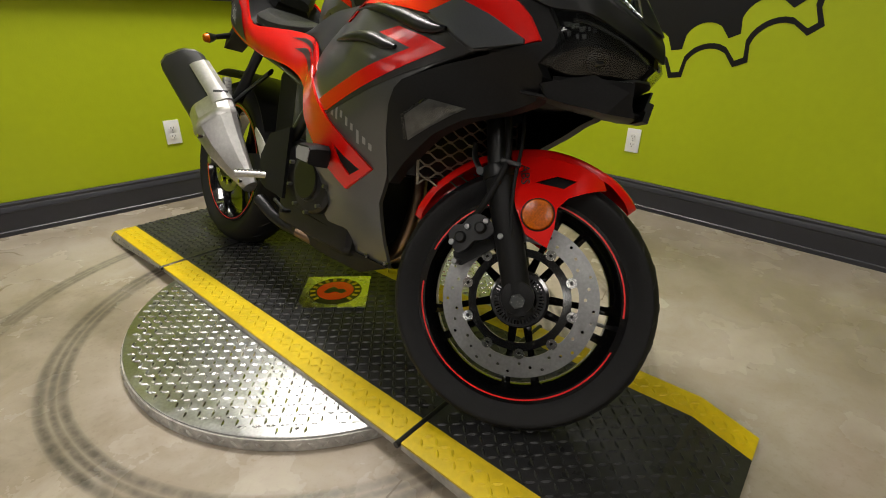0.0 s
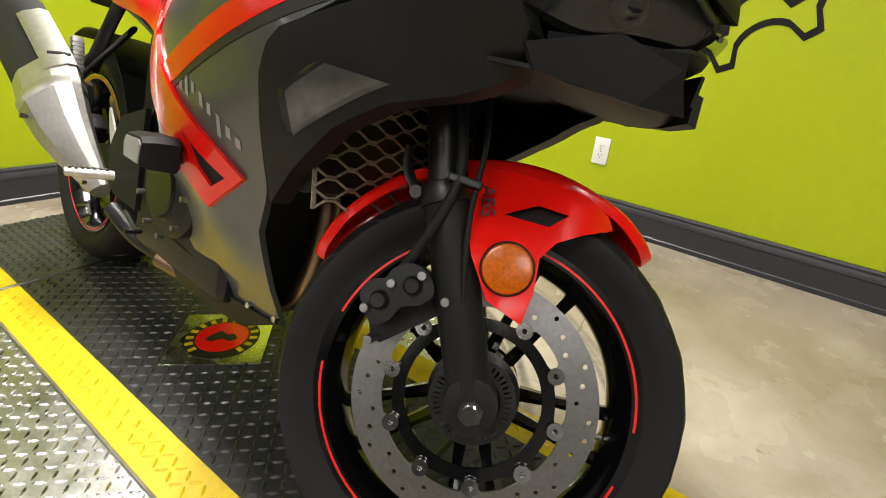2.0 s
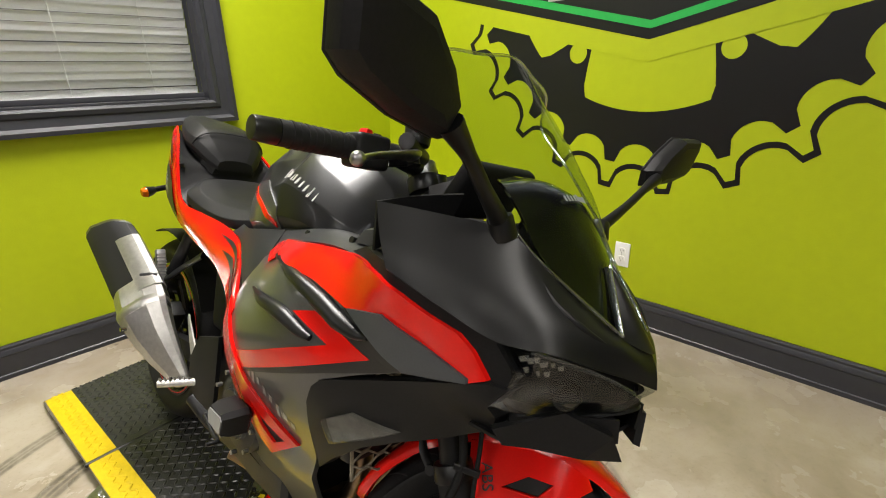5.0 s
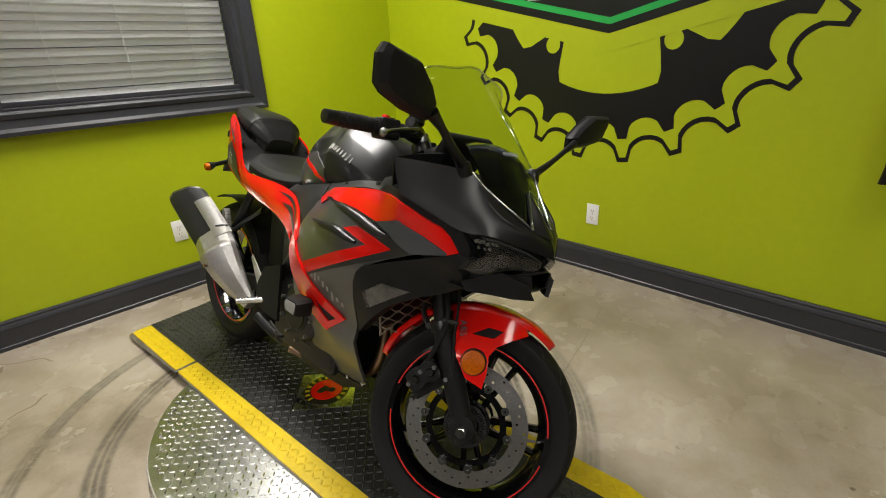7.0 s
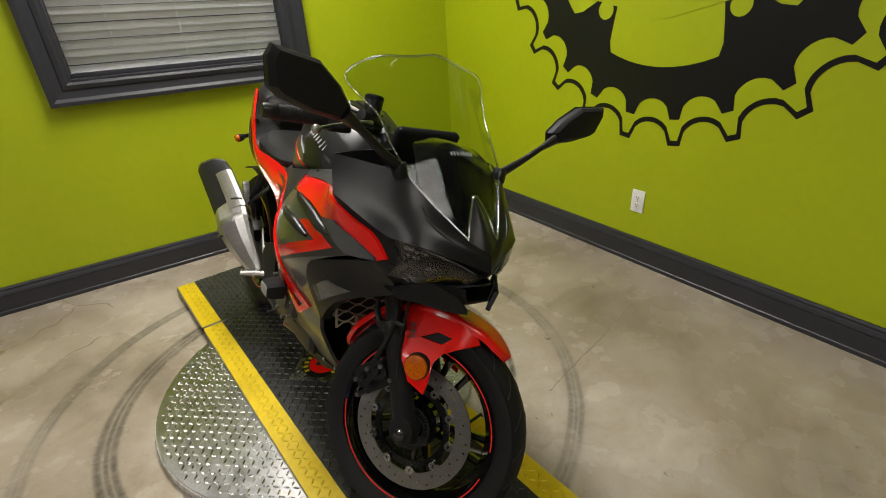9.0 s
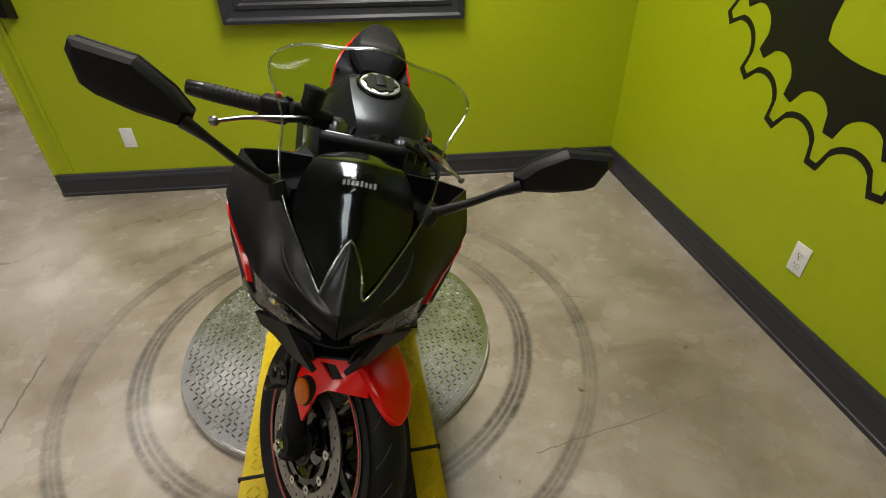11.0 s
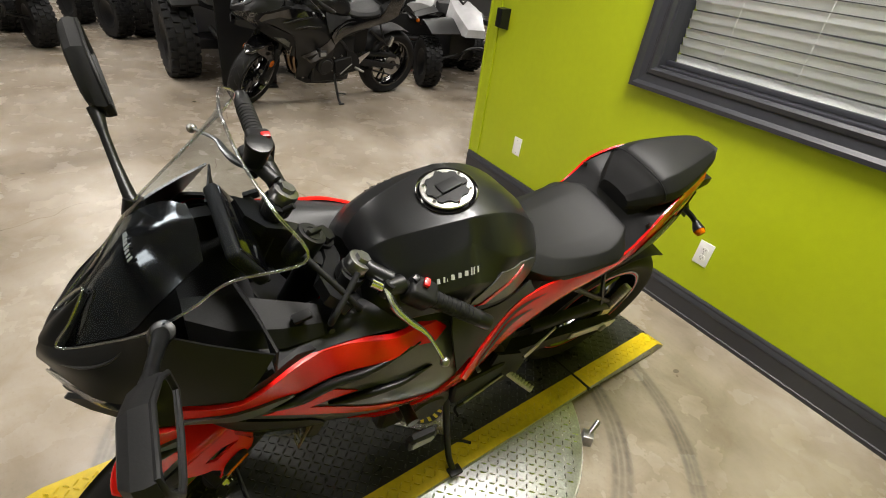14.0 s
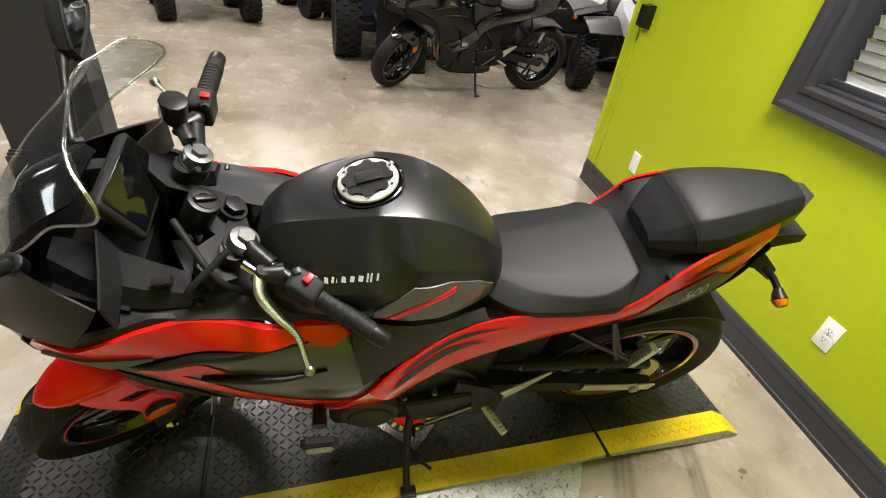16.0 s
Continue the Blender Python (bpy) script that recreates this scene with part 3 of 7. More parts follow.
def wall_plate(name, m, label, sockets):
    """Cover plate in the plane y = 0 facing -y, centred on the origin."""
    t = thing(name, m, label, "outlet" if sockets else "switch plate")
    part("cover", box(-0.0352, -0.0055, -0.058, 0.0352, 0.0, 0.058, 0.0022), WHITE, t, "", 40)
    if sockets:
        for dz in (-0.0195, 0.0195):
            part("socket", moved(plate2d([(0.0165 * max(-0.86, min(0.86, math.cos(a))) / 0.86, 0.0145 * math.sin(a)) for a in (math.tau * k / 20 for k in range(20))], (), 0.003), Matrix.Translation((0, -0.0050, dz)) @ pose(0, 0, 0, 90)), WHITE, t)
            for sx, h in ((-0.0063, 0.0085), (0.0063, 0.0070)):
                part("slot", box(sx - 0.0011, -0.0088, dz - 0.001 - h / 2 + 0.003, sx + 0.0011, -0.0081, dz - 0.001 + h / 2 + 0.003), SLOT, t)
            part("slot", cyl((0, -0.0088, dz - 0.0085), (0, -0.0081, dz - 0.0085), 0.0025, n=10), SLOT, t)
        part("screw", cyl((0, -0.0066, 0), (0, -0.005, 0), 0.0032, n=12), STEEL, t)
    else:
        for dz in (-0.041, 0.041):
            part("screw", cyl((0, -0.0066, dz), (0, -0.005, dz), 0.003, n=12), STEEL, t)
    return t


wall_plate("wall_outlet", pose(-1.632, 0, 0.347), "white double wall outlet with a cover plate", True)
wall_plate("wall_outlet", pose(0, -1.626, 0.334, 0, 0, -90), "white double wall outlet with a cover plate", True)
wall_plate("blank_plate", pose(-2.995, 0, 0.350), "blank white wall plate low on the wall", False)
speaker = thing("door_holder", pose(-3.34, 0, 1.06), "small black wedge-shaped box on the wall", "wall box")
part("body", loft([[(-0.038, 0, -0.06), (0.042, 0, -0.06), (0.042, 0, 0.06), (-0.038, 0, 0.06)], [(-0.038, -0.045, -0.05), (0.034, -0.062, -0.05), (0.034, -0.062, 0.055), (-0.038, -0.045, 0.055)]]), SATIN_BLACK, speaker)
part("bracket", box(-0.05, -0.012, -0.035, -0.036, 0.0, 0.045, 0.002), DARK_METAL, speaker)
structure("wall_conduit", joined(box(-3.405, -0.010, 0.15, -3.385, 0.0, 3.0, 0.003)), LIME, "lime painted raised strip on the wall")

# fire extinguisher on the east wall
ext = thing("fire_extinguisher", pose(-0.085, -2.845, 0.70) @ Matrix.Scale(0.88, 4), "red fire extinguisher with a black hose on the wall", "extinguisher")
part("cylinder", revolve([(0.0, 0.0), (0.062, 0.0), (0.07, 0.012), (0.07, 0.30), (0.055, 0.345), (0.022, 0.365), (0.022, 0.38), (0.0, 0.38)], 28, closed=False), EXT_RED, ext, "", 40)
part("valve", joined(cyl((0, 0, 0.375), (0, 0, 0.415), 0.02), box(-0.015, -0.06, 0.41, 0.015, 0.03, 0.43, 0.004)), SATIN_BLACK, ext, "black valve and lever", 40)
part("hose", tube([(0, 0.02, 0.40), (0, 0.075, 0.41), (0, 0.095, 0.34), (0, 0.09, 0.2), (0, 0.085, 0.06)], 0.010), SATIN_BLACK, ext, "black rubber hose", 40)
part("nozzle", cyl((0, 0.085, 0.07), (0, 0.085, 0.0), 0.010, 0.017), SATIN_BLACK, ext)
part("bracket", box(0.065, -0.03, 0.05, 0.1, 0.03, 0.34, 0.003), STEEL, ext)

# ceiling lights
for lx, ly in TROFFERS:
    t = thing("ceiling_light", pose(lx, ly, CEILING), "recessed white ceiling light with a split diffuser", "ceiling light", "recessed ceiling lights")
    part("frame", joined(box(-0.31, -0.61, -0.02, 0.31, -0.585, -0.0), box(-0.31, 0.585, -0.02, 0.31, 0.61, -0.0), box(-0.31, -0.585, -0.02, -0.285, 0.585, -0.0),
                         box(0.285, -0.585, -0.02, 0.31, 0.585, -0.0), box(-0.02, -0.585, -0.02, 0.02, 0.585, -0.0)), WHITE, t)
    part("diffuser", box(-0.284, -0.584, -0.014, 0.284, 0.584, -0.004), GLOW, t, "glowing diffuser")

# mural on the east wall: sprocket, wavy outline and shield; drawn in (u, v) = (-y, z) from the mural's centre
MY, MZ = -1.634, 1.637


def on_east(bm, proud):
    """Takes a plate drawn in xy to the east wall, x to the mural's right."""
    return moved(bm, Matrix(((0, 0, -1, -proud), (-1, 0, 0, MY), (0, 1, 0, MZ), (0, 0, 0, 1))))


def toothed(root, tip, n=24, tip_half=0.20, steps=10):
    """Outline of a sprocket: flat tips between round hollows; the hollows centre on multiples of a pitch."""
    pts, pitch = [], math.tau / n
    for k in range(n):
        a0 = k * pitch
        for i in range(steps + 1):
            f = (i / steps - 0.5) * 2 * (1 - tip_half)
            r = root + (tip - root) * (1 - math.sqrt(max(0.0, 1 - (abs(f) / (1 - tip_half)) ** 2)) ** 0.9)
            a = a0 + f * pitch / 2
            pts.append((r * math.cos(a - math.pi / 2), r * math.sin(a - math.pi / 2)))
    return pts


def tabbed(inner, tab, half_deg, steps=140, n=5):
    """Inner edge of the sprocket with tabs that reach inward."""
    pts = []
    for k in range(steps):
        a = math.tau * k / steps
        # tabs at 36 degrees either side of straight down
        d = abs(((math.degrees(a) - 36 + 36) % 72) - 36)
        f = min(1.0, max(0.0, (d - half_deg) / 9.5))
        f = f * f * (3 - 2 * f)
        r = tab + (inner - tab) * f
        pts.append((r * math.cos(a - math.pi / 2), r * math.sin(a - math.pi / 2)))
    return pts


mural = thing("sprocket_mural", pose(0, 0, 0), "large black painted sprocket and shield on the lime wall", "mural")
holes = [ring2d(0.042, 24, 0.525 * math.cos(radians(a - 90)), 0.525 * math.sin(radians(a - 90))) for a in (36, 108, 180, 252, 324)]
part("sprocket", on_east(plate2d(toothed(0.797, 0.886), [tabbed(0.662, 0.465, 3.6)] + holes, 0.0005), 0.0010), SIGN_BLACK, mural, "black sprocket with bolt holes")
part("outline", on_east(plate2d(toothed(0.903, 1.004, tip_half=0.22), [toothed(0.881, 0.980, tip_half=0.13)], 0.0005), 0.0010), SIGN_BLACK, mural, "thin black wavy outline")


def chevron(tip, rise, half, top):
    return [(0, tip), (half, tip + rise * half), (half, top), (-half, top), (-half, tip + rise * half)]


part("shield_margin", on_east(plate2d(chevron(-0.470, 0.235, 1.16, 1.05), (), 0.0019), 0.0002), LIME, mural, "lime margin round the shield")
part("shield", on_east(plate2d(chevron(-0.385, 0.235, 1.06, 0.95), (), 0.0005), 0.0028), SIGN_BLACK, mural, "black shield")
part("shield_stripe", on_east(plate2d([(0, -0.345), (1.0, -0.11), (1.0, -0.080), (0, -0.315), (-1.0, -0.080), (-1.0, -0.11)], (), 0.0005), 0.0038), SIGN_GREEN, mural, "green stripe")
for k in range(-2, 3):
    part("lettering_bar", on_east(plate2d([(k * 0.2 - 0.075, -0.205), (k * 0.2 + 0.075, -0.205), (k * 0.2 + 0.075, 0.12), (k * 0.2 - 0.075, 0.12)], (), 0.0005), 0.0038), LETTER_WHITE, mural)

# dark column near the showroom side
column = thing("column", pose(-3.41, -3.06, 0), "dark charcoal square column with a moulded base", "column", kind="structure")
part("shaft", box(-0.085, -0.22, 0.0, 0.085, 0.22, CEILING - 0.002, 0.004), TRIM, column)
part("plinth", box(-0.112, -0.247, 0.0, 0.112, 0.247, 0.125, 0.005), TRIM, column)
part("moulding", joined(box(-0.104, -0.239, 0.127, 0.104, 0.239, 0.142, 0.005), box(-0.096, -0.231, 0.144, 0.096, 0.231, 0.155, 0.004)), TRIM, column)

# ---- turntable and deck ----
TURN_M = pose(TABLE[0], TABLE[1], 0, 0, 0, -90 + 4.3)  # x along the deck to its front, y to its left
DECK_Z, HALF, YW = 0.055, 0.281, 0.081
turntable = thing("turntable", TURN_M, "round bright tread-plate turntable with a grey rim", "turntable")
RT = 0.575
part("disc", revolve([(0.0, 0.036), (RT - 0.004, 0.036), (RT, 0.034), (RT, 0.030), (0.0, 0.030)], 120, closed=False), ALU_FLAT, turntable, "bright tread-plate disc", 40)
part("rim", revolve([(RT - 0.012, 0.030), (RT + 0.004, 0.030), (RT + 0.006, 0.026), (RT + 0.006, 0.002), (RT - 0.012, 0.002)], 120), ALU_EDGE, turntable, "worn grey rim band", 40)
# black ring drawn as the thin shadow line below the rim
part("skirt", revolve([(RT - 0.004, 0.0022), (RT + 0.003, 0.0018), (RT + 0.003, 0.0005), (RT - 0.05, 0.0005)], 120, closed=False), SATIN_BLACK, turntable, "black rubber skirt")
for k in range(12):
    a = math.tau * (k + 0.5) / 12
    if abs(RT * 0.955 * math.sin(a)) > HALF:
        part("rivet", cyl((RT * 0.955 * math.cos(a), RT * 0.955 * math.sin(a), 0.035), (RT * 0.955 * math.cos(a), RT * 0.955 * math.sin(a), 0.039), 0.006, 0.004, 10), STEEL, turntable)
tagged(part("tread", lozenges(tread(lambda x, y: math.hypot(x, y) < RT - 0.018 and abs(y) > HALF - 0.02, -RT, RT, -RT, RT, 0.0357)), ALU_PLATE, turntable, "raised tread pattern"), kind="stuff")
tagged(part("rim_tread", joined(*[moved(lozenges([(0, 0, 0, radians(45 if k % 2 else -45))], 0.022, 0.007), Matrix.Rotation(math.tau * k / 130, 4, "Z") @ Matrix.Translation((RT + 0.0058, 0, 0.016)) @ Matrix.Rotation(radians(90), 4, "Y")) for k in range(130)]), ALU_EDGE, turntable, "worn tread on the rim"), kind="stuff")
latch = thing("turntable_latch", TURN_M @ pose(-0.437, 0.412, 0.0, 0, 0, 40), "small steel latch pin beside the turntable rim", "latch")
part("base", box(-0.02, -0.018, 0.0, 0.02, 0.018, 0.045, 0.004), STEEL, latch, "", 40)
part("pin", cyl((0, 0, 0.035), (-0.05, 0.03, 0.062), 0.008, 0.008, 14, 0.002), STEEL, latch, "", 40)

deck = thing("bike_deck", TURN_M, "black tread-plate motorcycle deck with yellow edges on the turntable", "display deck")
HB, HF, EB, EF, RB, RF = -0.594, 0.594, -1.146, 1.157, -1.075, 1.03
LOW = 0.014


def deck_z(x):
    if x < RB:
        return LOW + (DECK_Z - LOW) * (x - EB) / (RB - EB)
    if x > RF:
        return LOW + (DECK_Z - LOW) * (EF - x) / (EF - RF)
    return DECK_Z


def deck_piece(stations, y0, y1, t=0.005):
    return loft([[(x, y0, deck_z(x) - t), (x, y1, deck_z(x) - t), (x, y1, deck_z(x)), (x, y0, deck_z(x))] for x in stations])


GAP = 0.006
SECTIONS = {"rear_section": (EB, RB, HB - GAP), "middle_section": (HB + GAP, HF - GAP), "front_section": (HF + GAP, RF, EF)}
for nm, st in SECTIONS.items():
    sec_ob = part(nm, deck_piece(st, -HALF + YW, HALF - YW), BLACK_DECK, deck, "black painted tread plate")
    for s in (-1, 1):
        a, b = sorted((s * (HALF - YW), s * HALF))
        part("yellow_edge", deck_piece(st, a + 0.0006, b - 0.0006), YELLOW, sec_ob, "yellow painted edge strip")
        part("side_rail", loft([[(x, s * (HALF - 0.004), 0.002 if abs(x) > 0.6 else 0.037), (x, s * HALF, 0.002 if abs(x) > 0.6 else 0.037), (x, s * HALF, deck_z(x) - 0.0052), (x, s * (HALF - 0.004), deck_z(x) - 0.0052)] for x in st]), ALU_EDGE, sec_ob, "worn grey side rail")
    lo, hi = min(st) + 0.012, max(st) - 0.012
    for nm2, mt, ins in (("tread", BLACK_DECK, lambda x, y: lo < x < hi and abs(y) < HALF - YW - 0.010), ("edge_tread", YELLOW, lambda x, y: lo < x < hi and HALF - YW + 0.012 < abs(y) < HALF - 0.010)):
        pts = [(x, y, deck_z(x) - 0.0002, a) for x, y, _, a in tread(ins, -1.2, 1.2, -0.295, 0.295, 0)]
        tagged(part(nm2, lozenges(pts), mt, sec_ob, "raised tread pattern"), kind="stuff")
for hx in (HB, HF):
    part("hinge_rod", cyl((hx, -HALF - 0.008, DECK_Z - 0.004), (hx, HALF + 0.008, DECK_Z - 0.004), 0.0075, n=12), SATIN_BLACK, deck, "black hinge rod", 40)
for s in (-1, 1):
    for k in range(9):
        x = EB + 0.06 + k * 0.052
        part("rivet", cyl((x, s * (HALF - 0.001), 0.03), (x, s * (HALF + 0.0025), 0.03), 0.004, n=8), STEEL, deck)

badge = thing("badge_plate", pose(-1.673, -1.467, DECK_Z + 0.0018, 0, 0, -42), "tread-plate square with a red and black round badge under the motorcycle", "badge plate")
part("plate", box(-0.105, -0.1, 0.0, 0.105, 0.1, 0.003, 0.001), ALU_PLATE, badge)
part("badge_ring", moved(plate2d(ring2d(0.083, 48), (), 0.001), Matrix.Translation((0, 0, 0.0032))), SIGN_BLACK, badge, "black badge ring")
part("badge_face", moved(plate2d(ring2d(0.058, 40), (), 0.001), Matrix.Translation((0, 0, 0.0045))), RED, badge, "red badge centre")
for k in range(14):
    a = radians(100 + (k if k < 7 else k + 3.5) * 20.5)
    part("lettering_bar", moved(box(-0.0055, -0.0085, 0, 0.0055, 0.0085, 0.0008), pose(0.071 * math.cos(a), 0.071 * math.sin(a), 0.0045, 0, 0, math.degrees(a) - 90)), YELLOW, badge)
part("emblem", moved(plate2d([(-0.035, -0.012), (-0.02, -0.02), (0.0, -0.008), (0.022, -0.02), (0.036, -0.008), (0.026, 0.008), (0.008, 0.006), (-0.006, 0.022), (-0.022, 0.01)], (), 0.0008), Matrix.Translation((0, 0, 0.0058))), SIGN_BLACK, badge)
# ---- the motorcycle: x forward, y to its left, z up in its own upright frame, then leant on its stand ----
BIKE_M = pose(-1.71, -1.515, DECK_Z, 0, 0, -90) @ pose(0, 0, 0, -15.0)
bike = thing("motorcycle", BIKE_M, "red and graphite sport motorcycle on its side stand, steering turned", "motorcycle")
RAKE, STEER = 26.5, 31.0
AXIS_P, AXIS_D = Vector((0.758, 0, 0)), Vector((-math.sin(radians(RAKE)), 0, math.cos(radians(RAKE))))
STEER_M = Matrix.Translation(AXIS_P) @ Matrix.Rotation(radians(STEER), 4, AXIS_D) @ Matrix.Translation(-AXIS_P)
# the front wheel with its fork sits a little off the handlebars' own axis
WHEEL_M = Matrix.Translation((.0075, -.008, -.0097)) @ Matrix.Translation(AXIS_P) @ Matrix.Rotation(radians(31.6), 4, AXIS_D) @ Matrix.Translation(-AXIS_P)
FRONT, REAR = Vector((0.632, 0, 0.279)), Vector((-0.680, 0, 0.303))

# half width of the bodywork at (x, z): a smooth sheet over a few design stations
STATIONS = np.array([(.507, .73, .238), (.50, .76, .24), (.29, .79, .234), (.14, .755, .192), (.25, .77, .23), (.43, .60, .238), (.48, .64, .236), (.14, .62, .24), (.236, .403, .186), (.317, .46, .19), (.35, .505, .208),
                     (.33, .40, .165), (.303, .234, .085), (.45, .57, .222), (.13, .667, .232), (.35, .838, .20), (.20, .802, .186), (.143, .777, .174), (.1, .4, .175), (-.1, .25, .12), (.1, .25, .12), (.25, .88, .15),
                     (.80, .737, .05), (.78, .71, .064), (.672, .738, .187), (.653, .728, .198), (.672, .78, .189), (.557, .614, .20), (.638, .654, .15), (.552, .839, .258), (.619, .808, .224), (.674, .703, .183),
                     (.71, .694, .145), (.694, .745, .175), (.45, .86, .215)])


def centre(x):
    """The fairing's middle line: it stands a little to the right of the frame's towards the nose."""
    return -.027 * min(1.0, max(0.0, (x + .1) / .5))


def N(x, h, z, s=1):
    """A point of the fairing h metres to one side of its middle line."""
    return (x, centre(x) + s * h, z)


def _spline(S, lam=2e-4):
    n = len(S)
    d = np.hypot(S[:, None, 0] - S[None, :, 0], S[:, None, 1] - S[None, :, 1])
    K = np.where(d > 0, d * d * np.log(d + 1e-12), 0) + lam * np.eye(n)
    Q = np.c_[np.ones(n), S[:, :2]]
    return np.linalg.solve(np.block([[K, Q], [Q.T, np.zeros((3, 3))]]), np.r_[S[:, 2], 0, 0, 0])


_COEF = _spline(STATIONS)


def half_width(x, z):
    d = np.hypot(STATIONS[:, 0] - x, STATIONS[:, 1] - z)
    return float(np.where(d > 0, d * d * np.log(d + 1e-12), 0) @ _COEF[:-3] + _COEF[-3] + _COEF[-2] * x + _COEF[-1] * z)


def body_panel(outline, side, lift=0.0, depth=0.008, holes=(), fine=0.022, width=half_width, crown=0.0):
    """A panel that follows the bodywork: outline in (x, z); lift: how far it stands proud; depth: its turned-in edge."""
    bm = plate2d(outline, holes, 0)
    for _ in range(5):
        long = [e for e in bm.edges if e.calc_length() > fine]
        if not long:
            break
        bmesh.ops.subdivide_edges(bm, edges=long, cuts=1)
        bmesh.ops.triangulate(bm, faces=bm.faces[:])
    rim = [e for e in bm.edges if len(e.link_faces) == 1]
    rimv = {v for e in rim for v in e.verts}
    for v in bm.verts:
        x, z = v.co.x, v.co.y
        bump = 0.0
        if crown and v not in rimv:
            bump = crown
        off = 2 * centre(x) if width is half_width and side > 0 else 0.0
        v.co = (x, side * (width(x, z) + lift + bump) + off, z)
    r = bmesh.ops.extrude_edge_only(bm, edges=rim)
    for v in [g for g in r["geom"] if isinstance(g, bmesh.types.BMVert)]:
        v.co.y -= side * depth
    return bm


RED_UPPER = [(.150, .766), (.175, .788), (.23, .806), (.327, .820), (.42, .830), (.48, .832), (.533, .828), (.571, .815), (.603, .798), (.636, .784), (.653, .767), (.672, .736), (.651, .726), (.644, .733), (.596, .760), (.538, .779), (.463, .762), (.376, .777),
             (.251, .785), (.187, .756)]
SKIN = [(.105, .69), (.135, .735), (.14, .77), (.23, .795), (.365, .812), (.46, .820), (.533, .815), (.60, .785), (.645, .75), (.65, .728), (.57, .709), (.50, .68), (.43, .645), (.41, .62),
        (.385, .553), (.362, .460), (.326, .392), (.308, .29), (.304, .222), (.215, .225), (.16, .25), (.105, .285), (.06, .34), (.04, .42), (.05, .50), (.07, .58)]
GREY_ARROW = [(.470, .764), (.544, .781), (.599, .761), (.653, .733), (.653, .727), (.614, .719), (.571, .711), (.543, .725), (.521, .739)]
DARK_BAND = [(.40, .738), (.458, .760), (.512, .736), (.535, .721), (.565, .707), (.441, .660), (.191, .557), (.196, .567), (.402, .657), (.517, .708), (.467, .724)]
RED_V = [(.357, .726), (.401, .739), (.468, .724), (.518, .708), (.403, .657), (.26, .594), (.199, .567), (.13, .552), (.085, .575), (.15, .582), (.25, .622), (.344, .663), (.441, .702)]
RED_STRIP = [(.075, .66), (.135, .60), (.20, .548), (.274, .500), (.323, .464), (.236, .402), (.14, .455), (.06, .54), (.045, .60)]
STRIP_HOLE = [(.205, .503), (.245, .478), (.288, .456), (.254, .436), (.224, .464)]
CHEEK = [(.403, .599), (.418, .631), (.436, .648), (.51, .677), (.60, .708), (.672, .733), (.693, .729), (.674, .702), (.679, .686), (.66, .651), (.608, .621), (.557, .599), (.497, .562), (.421, .497), (.368, .445), (.384, .520)]
SIGNAL = [(.441, .587), (.495, .622), (.561, .617), (.441, .542)]
BELLY = [(.305, .226), (.205, .178), (.03, .183), (-.12, .205), (-.16, .235), (-.06, .285), (.10, .275), (.20, .235)]

TAIL_TOP = [(.115, .233, .648), (.055, .203, .702), (-.05, .155, .737), (-.17, .139, .754), (-.303, .141, .761), (-.39, .145, .766), (-.428, .146, .790), (-.458, .144, .833), (-.486, .139, .880), (-.55, .120, .924), (-.61, .101, .942), (-.69, .078, .966)]
TAIL_LOW = [(.060, .212, .570), (.012, .196, .602), (-.053, .178, .632), (-.149, .160, .656), (-.245, .148, .670), (-.326, .142, .680), (-.404, .139, .698), (-.46, .137, .713), (-.53, .131, .735), (-.60, .121, .760), (-.660, .104, .795), (-.715, .077, .915)]


def tail_y(x):
    """The tail's own middle line."""
    return -.008 * min(1.0, max(0.0, (-.15 - x) / .25))


def tail_point(u, v, side, lift=0.0):
    """A point of the tail band: u from its front to its end, v from its lower to its upper edge."""
    lo, hi = catmull(TAIL_LOW, 101), catmull(TAIL_TOP, 101)
    k = min(int(u * 100), 99)
    f = u * 100 - k
    a, b = lo[k].lerp(lo[k + 1], f), hi[k].lerp(hi[k + 1], f)
    p = a.lerp(b, v)
    belly = 0.006 * math.sin(math.pi * v)
    return Vector((p.x, side * (p.y + belly + lift) + tail_y(p.x), p.z))


def tail_sheet(side, u0, u1, v0, v1, lift, thick, nu, nv):
    bm = bmesh.new()
    V = [[bm.verts.new(tail_point(u0 + (u1 - u0) * i / (nu - 1), v0 + (v1 - v0) * j / (nv - 1) * (1 if thick else min(1, 4 * i / (nu - 1), 3 * (1 - i / (nu - 1)) + .05)), side, lift)) for j in range(nv)] for i in range(nu)]
    for i in range(nu - 1):
        for j in range(nv - 1):
            bm.faces.new((V[i][j], V[i + 1][j], V[i + 1][j + 1], V[i][j + 1]))
    if thick:
        bmesh.ops.recalc_face_normals(bm, faces=bm.faces[:])
        bmesh.ops.solidify(bm, geom=bm.faces[:], thickness=thick)
    return bm


def rounded(pts, f=0.22, n=3):
    """Rounds the corners of an open outline."""
    P = [Vector(p) for p in pts]
    out = [P[0]]
    for a, b, c in zip(P, P[1:], P[2:]):
        p, q = b.lerp(a, f), b.lerp(c, f)
        for i in range(n):
            t = i / (n - 1)
            out.append((1 - t) ** 2 * p + 2 * t * (1 - t) * b + t * t * q)
    return out + [P[-1]]


